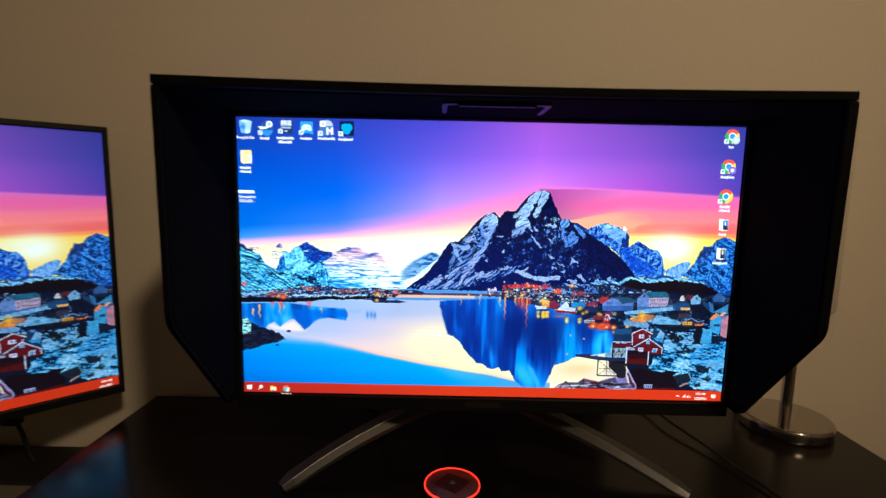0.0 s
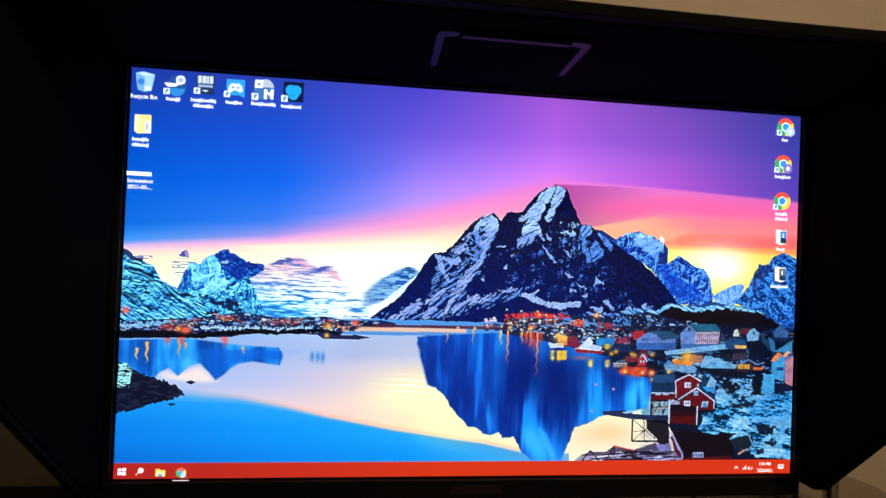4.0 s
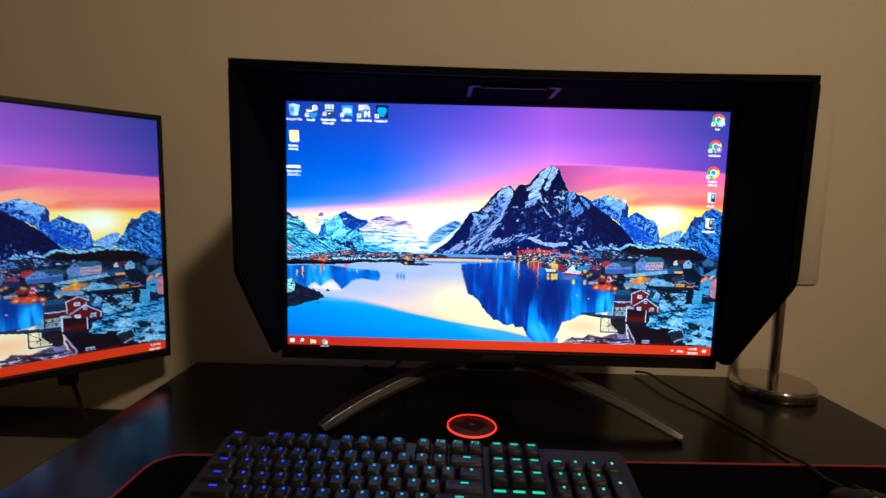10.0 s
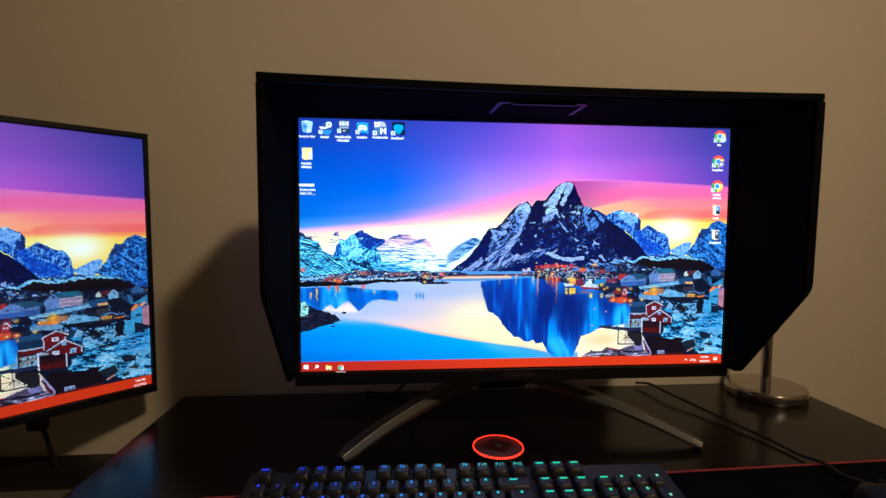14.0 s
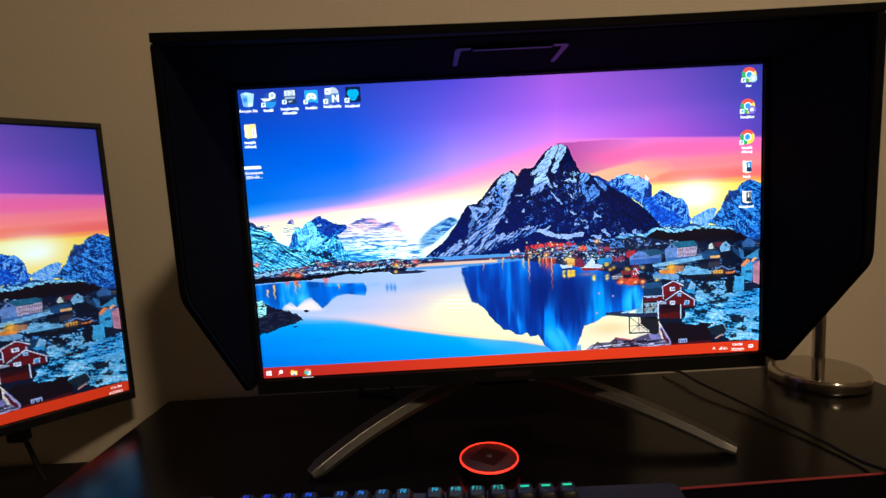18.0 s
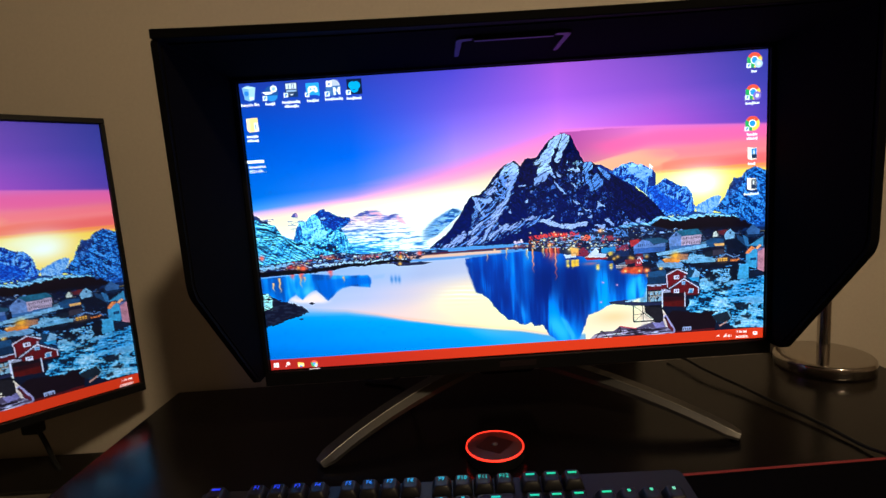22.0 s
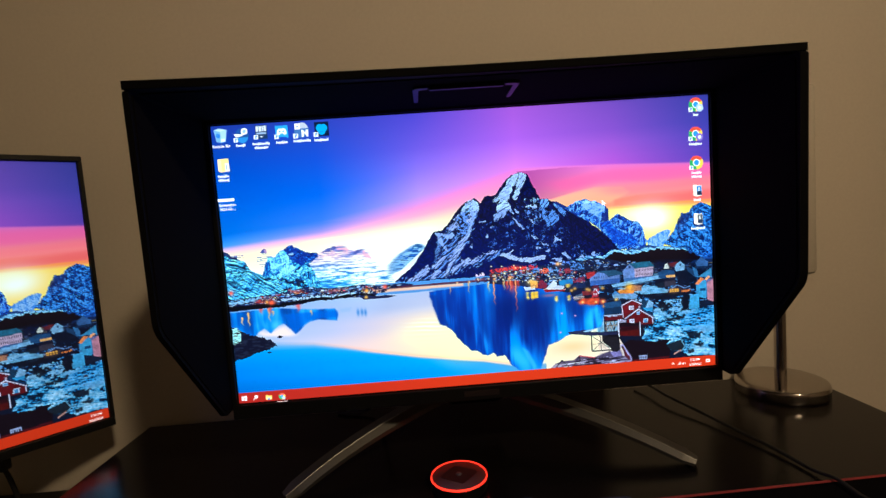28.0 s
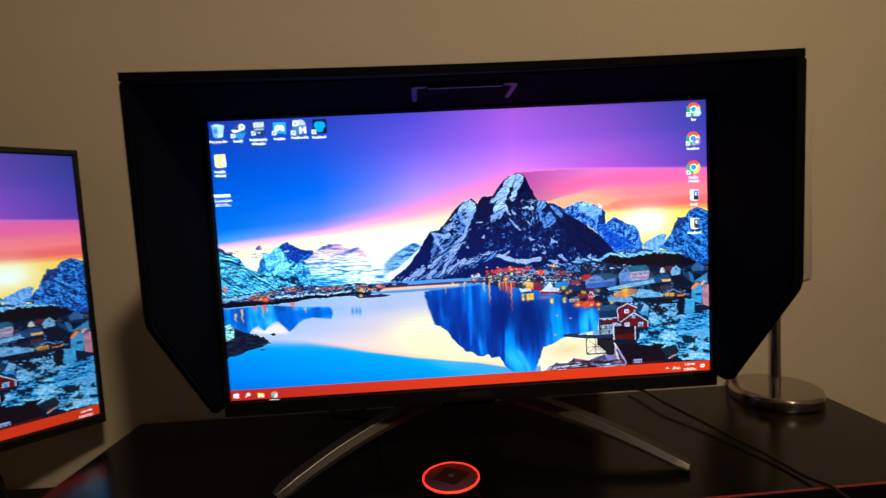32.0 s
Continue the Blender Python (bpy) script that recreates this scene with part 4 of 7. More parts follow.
scatter("0.731,0.616 0.882,0.652 1.001,0.670 1.001,0.708 0.863,0.702 0.765,0.682", 120, "ffa850 c86830 c84038 6ca8cc 4c7ca8 " + DIM + " " + DIM + " " + DIM, 0.0010, 0.0036, 12)


def drips(text, colour, wide):
    """Lights drawn out downwards on the water: pairs of top and foot."""
    p = points_of(text)
    for (u, va), (_, vb) in zip(p[::2], p[1::2]):
        f = np.clip((VV - va) / max(vb - va, 1e-4), 0, 1)
        bent = UU - u - 0.0016 * np.sin(VV * 230 + 40 * u) * f
        fill((VV >= va) * np.clip((vb + 0.008 - VV) / 0.012, 0, 1) * np.exp(-(bent / (0.62 * wide * (1 - 0.45 * f))) ** 2), colour, 0.85 * (1 - 0.5 * f))


fill(softened(jagged("-0.004,0.643 0.063,0.637 0.100,0.643 0.160,0.634 0.198,0.631 0.267,0.628 0.299,0.634 0.299,0.640 0.267,0.637 0.198,0.643 0.160,0.646 0.100,0.655 -0.004,0.658", 0.006), 2, 0), "05070f", 0.95)
fill(jagged("0.106,0.628 0.160,0.625 0.198,0.628 0.252,0.622 0.255,0.628 0.198,0.631 0.145,0.634 0.106,0.634", 0.008), "b4cce8", 0.85 * (ROUGH_A > 0.40))
fill(jagged("-0.001,0.625 0.024,0.622 0.061,0.616 0.070,0.622 0.036,0.631 0.003,0.637", 0.010), "88b8d8", 0.85 * (ROUGH_B > 0.42))
lights("0.279,0.619 0.277,0.643 0.076,0.634", "ffb848", 0.0035)
lights("0.544,0.601 0.564,0.595 0.587,0.598 0.604,0.589 0.622,0.619 0.657,0.625 0.678,0.634 0.723,0.649 0.832,0.685 0.855,0.690 0.941,0.693 0.572,0.616 0.510,0.613", "ffe8b0", 0.0019)
lights("0.006,0.592 0.085,0.637 0.317,0.610", "ff5840", 0.005)
lights("0.575,0.610 0.542,0.613 0.564,0.577 0.585,0.580 0.674,0.574", "ff9c50", 0.003)
lights("0.622,0.634 0.627,0.637 0.617,0.631 0.694,0.655 0.825,0.682 0.820,0.693 0.880,0.762", "ffc860", 0.004)
drips("0.488,0.619 0.488,0.655 0.528,0.625 0.528,0.655 0.560,0.625 0.560,0.652 0.574,0.622 0.574,0.655 0.450,0.631 0.450,0.655", "f0a048", 0.0022)
drips("0.540,0.625 0.540,0.705 0.585,0.625 0.585,0.735", "f05020", 0.0030)
drips("0.530,0.622 0.530,0.658 0.562,0.622 0.562,0.652 0.575,0.622 0.575,0.658 0.585,0.622 0.585,0.685 0.569,0.622 0.569,0.643", "ffe8a0", 0.0016)
drips("0.540,0.622 0.540,0.685", "ffb868", 0.0018)
drips("0.023,0.682 0.024,0.708 0.036,0.667 0.038,0.714", "ffd890", 0.0024)
drips("0.577,0.625 0.577,0.655 0.567,0.625 0.567,0.655 0.590,0.625 0.590,0.649", "e04030", 0.006)
drips("0.609,0.670 0.609,0.696 0.619,0.670 0.619,0.699 0.627,0.670 0.627,0.693", "ffd458", 0.006)
drips("0.669,0.693 0.669,0.714 0.696,0.693 0.696,0.714", "f0b040", 0.005)
drips("0.023,0.682 0.024,0.708 0.036,0.667 0.038,0.714 0.078,0.658 0.080,0.702 0.086,0.667 0.088,0.685 0.163,0.676 0.163,0.693", "ffa850", 0.004)
drips("0.081,0.655 0.083,0.676 0.138,0.652 0.140,0.676 0.063,0.658 0.063,0.673", "e04840", 0.008)
lights("0.678,0.759 0.706,0.771 0.673,0.830", "e890a8", 0.0022)

# lit hillside and rooftops between the dark patches
for lit_patch, colour, share in (("0.535,0.580 0.557,0.574 0.584,0.571 0.609,0.574 0.609,0.586 0.584,0.586 0.557,0.586 0.537,0.589", "d83c3c", 0.42), ("0.616,0.571 0.632,0.568 0.634,0.583 0.616,0.586", "c83848", 0.5), ("0.637,0.589 0.656,0.586 0.656,0.601 0.637,0.604", "e85840", 0.5),
                              ("0.676,0.592 0.713,0.595 0.713,0.613 0.679,0.610", "a03040", 0.55), ("0.505,0.589 0.522,0.586 0.523,0.598 0.505,0.601", "d8c0dc", 0.45), ("0.654,0.583 0.676,0.586 0.676,0.604 0.657,0.601", "7ca8dc", 0.5), ("0.699,0.574 0.731,0.577 0.731,0.601 0.701,0.601", "6c9cd8", 0.55),
                              ("0.622,0.586 0.637,0.583 0.637,0.598 0.624,0.601", "5c88cc", 0.55), ("0.629,0.643 0.641,0.628 0.651,0.643 0.651,0.658 0.629,0.658", "7c2038", 0.2), ("0.676,0.637 0.704,0.634 0.704,0.652 0.678,0.658", "2c78a8", 0.2), ("0.704,0.631 0.731,0.628 0.731,0.646 0.706,0.649", "943048", 0.4),
                              ("0.701,0.655 0.731,0.649 0.731,0.661 0.703,0.661", "14224c", 0.1), ("0.703,0.688 0.728,0.676 0.729,0.696 0.704,0.699", "8c4038", 0.4), ("0.503,0.604 0.540,0.604 0.540,0.619 0.503,0.622", "301c3c", 0.3)):
    fill(jagged(lit_patch, 0.006), colour, 0.9 * (ROUGH_A + 0.5 * (grit - 0.5) > share))
# warm haze of street lights over the town and in the water before it
for place, colour, across, down in (("0.540,0.583", "e83828", 0.006, 0.010), ("0.587,0.574", "ff5038", 0.016, 0.010), ("0.602,0.580", "f04030", 0.012, 0.008), ("0.574,0.613", "ff7838", 0.006, 0.012), ("0.676,0.574", "ffa058", 0.010, 0.012),
                                    ("0.644,0.595", "ff7848", 0.010, 0.008), ("0.694,0.598", "e04848", 0.008, 0.008), ("0.619,0.637", "ffc860", 0.014, 0.014), ("0.694,0.655", "ffa838", 0.007, 0.012), ("0.510,0.610", "f08070", 0.014, 0.005),
                                    ("0.579,0.649", "f04838", 0.012, 0.030), ("0.654,0.688", "f06858", 0.020, 0.008), ("0.724,0.720", "ff5838", 0.012, 0.008), ("0.719,0.643", "e05058", 0.010, 0.006), ("0.086,0.637", "ff6838", 0.012, 0.010),
                                    ("0.064,0.631", "e04838", 0.016, 0.010), ("0.138,0.604", "f06050", 0.014, 0.008), ("0.215,0.610", "e86058", 0.014, 0.008), ("0.279,0.622", "ffa048", 0.008, 0.010)):
    glow(place, colour, across * 0.75, down * 0.75, 0.5)
lights("0.537,0.565 0.559,0.568 0.575,0.589 0.584,0.568 0.587,0.577 0.597,0.577 0.654,0.613 0.666,0.622 0.649,0.631 0.621,0.634 0.626,0.634 0.619,0.643 0.627,0.643 0.612,0.634 0.676,0.571 0.681,0.574 0.560,0.616 0.575,0.613 0.508,0.607 0.518,0.592 0.530,0.610 0.696,0.628 0.703,0.628 0.709,0.610", "ffe4a8", 0.0016)
lights("0.694,0.652 0.694,0.658 0.609,0.690 0.619,0.688 0.626,0.688 0.668,0.702 0.694,0.699", "ffcc50", 0.0032)
boat_hull = jagged("0.601,0.649 0.611,0.652 0.626,0.649 0.626,0.661 0.606,0.664", 0.002)
fill(boat_hull, "c4ccd8")
fill(jagged("0.642,0.664 0.654,0.658 0.666,0.664 0.689,0.670 0.679,0.676 0.646,0.673", 0.002), "f0a090")
fill(jagged("0.657,0.652 0.666,0.634 0.671,0.646 0.668,0.658 0.657,0.661", 0.002), "dce4f0")

# the near village on the right
LAND = "0c1428"
fill(inside("0.693,0.673 0.738,0.655 0.802,0.655 0.879,0.634 1.013,0.640 1.008,0.970 0.818,0.967 0.815,0.923 0.795,0.866 0.770,0.857 0.765,0.848 0.765,0.780 0.773,0.750 0.778,0.732 0.708,0.705"), LAND)
fill(softened(inside("0.738,0.750 0.765,0.744 0.765,0.845 0.745,0.842 0.733,0.801"), 12, 10), "3cb0ec", 0.75 * np.clip(mirror + 0.2, 0, 1))
clutter = even(grain(4, 150, 34, 291) + 0.4 * grit)
land = jagged("0.738,0.664 0.802,0.655 0.879,0.634 1.013,0.640 1.009,0.780 0.875,0.827 0.853,0.750 0.775,0.726")
fill(land, "1c3c60", 0.9 * (clutter > 0.72))
fill(land, "4c90c8", 0.9 * (clutter > 0.85))
fill(land, "a0d4ec", 0.9 * (clutter > 0.945))
fill(inside("0.711,0.705 0.775,0.723 0.775,0.738 0.758,0.738 0.726,0.732 0.704,0.714"), "1a2448")
snowy = even(grain(8, 260, 70, 271, 4) + 0.5 * grain(-50, 240, 110, 281, 3))
field = jagged("0.870,0.786 0.894,0.768 0.919,0.786 0.944,0.783 1.016,0.774 1.011,0.964 0.941,0.955 0.932,0.938 0.910,0.935 0.905,0.926 0.897,0.902 0.912,0.893 0.880,0.884 0.877,0.893 0.855,0.890 0.845,0.881 0.853,0.848 0.850,0.836 0.872,0.830", 0.006)
toned(field, 0.48 * snowy + 0.52 * even(cloudy(UU * 34, VV * 60, 277, 4)), "060e1c 0c3050 1c78a8 6cccea b0f0f8 d8fafc", [0.0, 0.27, 0.36, 0.46, 0.66, 1.0])
fill(softened(inside("0.930,0.786 1.016,0.780 1.013,0.863 0.956,0.872 0.929,0.851"), 10, 10), "2c94d8", 0.35 * (snowy > 0.2))
for k in range(46):
    u, v = rng.rand(2)
    (ua, va), (ub, vb) = points_of("0.853,0.792 0.974,0.938")
    x, y, w = ua + (ub - ua) * u, va + (vb - va) * v, 0.001 + 0.005 * rng.rand() ** 2
    fill(jagged([(x - w, y), (x, y - 0.8 * w), (x + w, y - 0.2 * w), (x + 0.6 * w, y + 0.7 * w)], 0.006) & field, "122030" if k % 3 else "48242c", 0.9)
for drift, cover in (("0.790,0.664 0.825,0.655 0.884,0.634 0.884,0.649 0.840,0.661 0.795,0.670", 0.95), ("0.855,0.690 0.895,0.670 0.897,0.685 0.853,0.705", 0.85), ("0.875,0.744 0.930,0.738 0.942,0.780 0.894,0.783", 0.30), ("0.872,0.780 0.899,0.750 0.929,0.771 0.932,0.789 0.890,0.801", 0.35), ("0.830,0.696 0.857,0.676 0.889,0.699 0.909,0.702 0.847,0.708", 0.8), ("0.894,0.744 0.925,0.762 0.930,0.750 0.919,0.759 0.902,0.738", 0.9), ("0.917,0.786 0.932,0.771 0.936,0.774 0.927,0.786", 0.9), ("0.872,0.774 0.894,0.759 0.895,0.768 0.880,0.783", 0.9)):
    area = jagged(drift, 0.006)
    fill(area, "2c80b0", np.clip((snowy - (1 - cover) + 0.14) / 0.08, 0, 1))
    fill(area, "a4dcea", np.clip((snowy - (1 - cover)) / 0.10, 0, 1))
for rock in ("0.894,0.807 0.941,0.798 0.939,0.815 0.902,0.818", "0.939,0.866 0.957,0.860 0.969,0.875 0.967,0.893 0.947,0.899", "0.952,0.908 0.976,0.908 0.974,0.923 0.956,0.920", "0.941,0.935 0.956,0.932 0.952,0.949 0.942,0.946", "0.917,0.902 0.936,0.893 0.939,0.917 0.927,0.935 0.910,0.932 0.900,0.917", "0.875,0.753 0.897,0.744 0.902,0.759 0.897,0.786 0.930,0.783 0.942,0.744 0.947,0.780 0.919,0.792 0.894,0.786",
             "0.853,0.711 0.930,0.702 0.937,0.717 0.899,0.735 0.862,0.732", "0.862,0.682 0.894,0.664 0.912,0.673 0.892,0.690", "0.924,0.640 0.956,0.628 0.964,0.655 0.954,0.676 0.927,0.673", "0.892,0.750 0.910,0.747 0.914,0.771 0.899,0.780", "0.930,0.729 0.949,0.726 0.947,0.780 0.932,0.780"):
    fill(softened(jagged(rock, 0.010), 1, 1), "0c1220", 0.93 * np.clip((grit - 0.2) / 0.12, 0.5, 1))


def shape(text, colour, amount=1.0):
    fill(inside(text), colour, amount)


def stroke(text, colour, wide=0.0016):
    """A thin painted line through points."""
    p = points_of(text)
    for a, b in zip(p, p[1:]):
        d = (b - a) * (1, 0.5625)
        n = np.array([-d[1], d[0] / 0.5625 * 0.5625]) / max(np.hypot(*d), 1e-6)
        o = n * wide * 0.5 * (1, 1 / 0.5625)
        fill(inside([a + o, b + o, b - o, a - o]), colour, 0.95)


def panes(text, across, down, colour, share=0.6):
    """Rows of windows in a wall given by its corners: top left, top right, foot right, foot left."""
    a, b, c, d = points_of(text)
    for i in range(across):
        for j in range(down):
            s0, s1, t0, t1 = (i + 0.5 - share / 2) / across, (i + 0.5 + share / 2) / across, (j + 0.5 - share / 2) / down, (j + 0.5 + share / 2) / down
            at = lambda s, t: (a * (1 - s) + b * s) * (1 - t) + (d * (1 - s) + c * s) * t
            fill(inside([at(s0, t0), at(s1, t0), at(s1, t1), at(s0, t1)]), colour, 0.9)


shape("0.731,0.616 0.745,0.610 0.756,0.613 0.756,0.631 0.735,0.637", "c02c34")
shape("0.741,0.634 0.761,0.613 0.773,0.622 0.805,0.631 0.803,0.661 0.746,0.664", "5c84b8")
shape("0.745,0.643 0.802,0.643 0.803,0.661 0.746,0.664", "4c6ca4", 0.7)
shape("0.761,0.610 0.795,0.610 0.815,0.625 0.807,0.631 0.775,0.625", "2c4c68")
panes("0.748,0.628 0.770,0.628 0.770,0.640 0.748,0.640", 6, 1, "5a6c98")
shape("0.810,0.616 0.827,0.592 0.842,0.613 0.840,0.655 0.813,0.649", "6488c0")
shape("0.840,0.613 0.875,0.607 0.874,0.646 0.840,0.655", "8c98c8")
shape("0.825,0.592 0.863,0.592 0.877,0.607 0.840,0.613", "1f5a74")
panes("0.842,0.616 0.874,0.610 0.874,0.634 0.842,0.640", 9, 2, "c87858", 0.5)
shape("0.840,0.640 0.874,0.634 0.874,0.646 0.840,0.655", "5c88b0")
shape("0.813,0.634 0.840,0.640 0.840,0.655 0.813,0.649", "6488b4")
shape("0.899,0.604 0.924,0.598 0.929,0.607 0.914,0.610 0.905,0.607", "b0342c")
shape("0.899,0.607 0.904,0.601 0.909,0.610 0.909,0.622 0.899,0.622", "e0c8a8")
shape("0.922,0.613 0.930,0.598 0.941,0.613 0.941,0.631 0.922,0.634", "94bcd0")
shape("0.882,0.643 0.899,0.625 0.919,0.628 0.920,0.643 0.915,0.658 0.884,0.658", "24507c")
shape("0.902,0.646 0.920,0.643 0.920,0.655 0.902,0.655", "ffc070")
shape("0.897,0.664 0.920,0.655 0.922,0.679 0.897,0.685", "2c2030")
shape("0.964,0.604 0.977,0.586 0.991,0.607 0.991,0.628 0.964,0.631", "24486c")
shape("0.944,0.619 0.962,0.634 0.971,0.658 0.964,0.664 0.947,0.637", "3c6c94")
shape("0.964,0.690 0.976,0.667 0.987,0.676 0.987,0.738 0.981,0.744 0.964,0.729", "4c7ca4")
shape("0.987,0.679 1.004,0.661 1.004,0.741 0.987,0.738", "a86c70")
shape("0.964,0.682 0.974,0.664 0.986,0.670 0.987,0.679 0.974,0.676 0.966,0.690", "d07040")
shape("0.977,0.667 0.997,0.661 1.004,0.664 0.989,0.688", "6c6c94")
shape("0.974,0.705 0.984,0.705 0.984,0.714 0.974,0.714", "3c5c8c")
shape("0.951,0.729 0.969,0.723 0.969,0.777 0.947,0.780", "58b0d0")
shape("0.986,0.750 1.006,0.741 1.008,0.771 0.971,0.774 0.969,0.750", "141c30")
shape("0.909,0.699 0.934,0.685 0.956,0.702 0.954,0.714 0.937,0.705 0.915,0.714", "141c38")
stroke("0.920,0.711 0.939,0.688 0.956,0.711", "5c7098", 0.002)
shape("0.820,0.685 0.832,0.676 0.848,0.679 0.848,0.696 0.833,0.696 0.822,0.693", "c88868")
panes("0.832,0.685 0.847,0.682 0.847,0.690 0.832,0.693", 4, 1, "6c3430", 0.5)
shape("0.828,0.676 0.848,0.676 0.850,0.679 0.830,0.682", "8c5048")
glow("0.823,0.682", "ffb040", 0.008, 0.012, 0.95)
fill(jagged("0.798,0.690 0.820,0.693 0.832,0.696 0.830,0.705 0.805,0.702", 0.003), "e87838")
fill(jagged("0.800,0.688 0.805,0.685 0.812,0.690 0.800,0.693", 0.003), "f0b070")
fill(jagged("0.786,0.699 0.800,0.696 0.803,0.708 0.788,0.711", 0.004), "5c88b0")
fill(jagged("0.810,0.717 0.828,0.711 0.838,0.714 0.837,0.723 0.813,0.726", 0.003), "80a8c4")
fill(jagged("0.780,0.717 0.808,0.723 0.842,0.726 0.842,0.726 0.780,0.723", 0.003), "1c2c44")
lights("0.795,0.720 0.766,0.726 0.768,0.744", "ffa040", 0.004)
fill(jagged("0.910,0.699 0.930,0.696 0.929,0.714 0.912,0.711", 0.004), "f08838")
panes("0.910,0.699 0.929,0.696 0.929,0.714 0.912,0.711", 4, 2, "ffc878", 0.5)
panes("0.932,0.702 0.951,0.702 0.951,0.711 0.932,0.711", 4, 1, "ff9848", 0.75)
shape("0.701,0.661 0.716,0.649 0.751,0.652 0.758,0.667 0.741,0.670 0.708,0.670", "18284c")
shape("0.743,0.673 0.751,0.655 0.758,0.667 0.758,0.685 0.743,0.688", "cc2c3c")
panes("0.746,0.670 0.756,0.670 0.756,0.682 0.745,0.685", 2, 1, "f4c8c0")
shape("0.726,0.685 0.758,0.685 0.758,0.696 0.726,0.696", "242440")
shape("0.676,0.640 0.704,0.631 0.704,0.649 0.679,0.652", "2c7cb0")
shape("0.649,0.661 0.664,0.634 0.669,0.652 0.686,0.658 0.683,0.670 0.652,0.670", "d0d4e4", 0.9)
shape("0.642,0.664 0.689,0.670 0.686,0.676 0.647,0.676", "8c1c24")
shape("0.704,0.688 0.724,0.685 0.726,0.696 0.708,0.699", "c8a098")
shape("0.718,0.711 0.758,0.711 0.756,0.735 0.735,0.732 0.721,0.726", "c03028", 0.75)
lights("0.726,0.720 0.738,0.726 0.753,0.720 0.765,0.726", "ff5838", 0.006)
shape("0.616,0.628 0.631,0.631 0.631,0.655 0.616,0.658", "f0a048", 0.7)
shape("0.616,0.673 0.631,0.670 0.631,0.693 0.616,0.696", "f0b030", 0.7)
# the large pale buildings and the lit huts round them
shape("0.731,0.604 0.890,0.586 1.003,0.598 1.003,0.673 0.890,0.673 0.731,0.679", "0a1226", 0.55)
shape("0.733,0.616 0.751,0.613 0.753,0.634 0.735,0.637", "b83034")
shape("0.740,0.637 0.758,0.616 0.773,0.622 0.780,0.637 0.803,0.631 0.802,0.655 0.741,0.661", "7890c0")
shape("0.756,0.613 0.795,0.613 0.810,0.625 0.807,0.631 0.780,0.634 0.771,0.622", "2c5068")
shape("0.741,0.646 0.803,0.643 0.802,0.661 0.741,0.664", "40609c")
panes("0.748,0.628 0.771,0.628 0.771,0.640 0.748,0.643", 6, 1, "2c4474", 0.55)
shape("0.810,0.619 0.825,0.592 0.837,0.616 0.835,0.655 0.812,0.652", "8098c4")
shape("0.835,0.613 0.875,0.610 0.872,0.646 0.835,0.649", "c4a4b0")
shape("0.823,0.592 0.867,0.589 0.877,0.610 0.837,0.613", "286074")
panes("0.837,0.613 0.874,0.610 0.872,0.643 0.837,0.646", 11, 2, "4c2c44", 0.5)
shape("0.812,0.646 0.872,0.643 0.872,0.655 0.812,0.658", "466a98")
shape("0.822,0.601 0.827,0.601 0.827,0.610 0.822,0.610", "2c4470")
shape("0.785,0.667 0.832,0.655 0.872,0.646 0.890,0.643 0.892,0.655 0.855,0.664 0.813,0.673 0.788,0.676", "a8def0", 0.9)
shape("0.897,0.622 0.899,0.607 0.904,0.601 0.907,0.616 0.907,0.622", "d0ccb8")
shape("0.907,0.613 0.914,0.601 0.934,0.601 0.924,0.619", "6c2028", 0.8)
shape("0.920,0.619 0.924,0.607 0.932,0.598 0.941,0.613 0.939,0.631 0.922,0.634", "98c4d4")
shape("0.930,0.607 0.934,0.607 0.934,0.616 0.930,0.616", "2c4c6c")
shape("0.884,0.634 0.900,0.625 0.919,0.634 0.917,0.658 0.885,0.655", "22486c")
shape("0.900,0.646 0.920,0.646 0.920,0.655 0.902,0.655", "ffb464")
shape("0.897,0.670 0.919,0.667 0.922,0.685 0.897,0.688", "3a3440")
shape("0.813,0.685 0.827,0.673 0.848,0.679 0.848,0.696 0.818,0.699", "a87460")
shape("0.798,0.693 0.813,0.688 0.832,0.693 0.832,0.702 0.802,0.702", "f08838")
panes("0.832,0.682 0.848,0.682 0.848,0.690 0.832,0.690", 4, 1, "5c3430", 0.5)
glow("0.823,0.679", "ffc040", 0.007, 0.012, 1.0)
glow("0.825,0.685", "ff9030", 0.016, 0.014, 0.5)
shape("0.786,0.705 0.802,0.702 0.832,0.705 0.838,0.711 0.813,0.720 0.788,0.717", "9cc4d8", 0.85)
shape("0.847,0.702 0.889,0.693 0.905,0.702 0.902,0.711 0.855,0.711", "94d4e8", 0.85)
shape("0.902,0.702 0.925,0.679 0.949,0.696 0.947,0.714 0.905,0.714", "141a34")
stroke("0.904,0.705 0.924,0.685 0.939,0.699 0.951,0.693", "6c88b0", 0.0018)
panes("0.907,0.699 0.927,0.699 0.927,0.711 0.907,0.711", 4, 2, "ffb84c", 0.75)
panes("0.932,0.705 0.949,0.705 0.947,0.714 0.932,0.714", 4, 1, "ff8440", 0.75)
glow("0.917,0.705", "ff9838", 0.014, 0.010, 0.45)
shape("0.957,0.622 0.967,0.634 0.969,0.664 0.962,0.658", "3c6c94")
shape("0.964,0.607 0.976,0.589 0.991,0.607 0.989,0.622 0.967,0.622", "40608c")
shape("0.969,0.661 0.997,0.631 0.997,0.667", "4c90b0", 0.9)
shape("0.964,0.693 0.981,0.673 0.986,0.682 0.984,0.744 0.967,0.735", "50a4c4")
shape("0.987,0.685 1.003,0.673 1.001,0.759 0.987,0.747", "c88088")
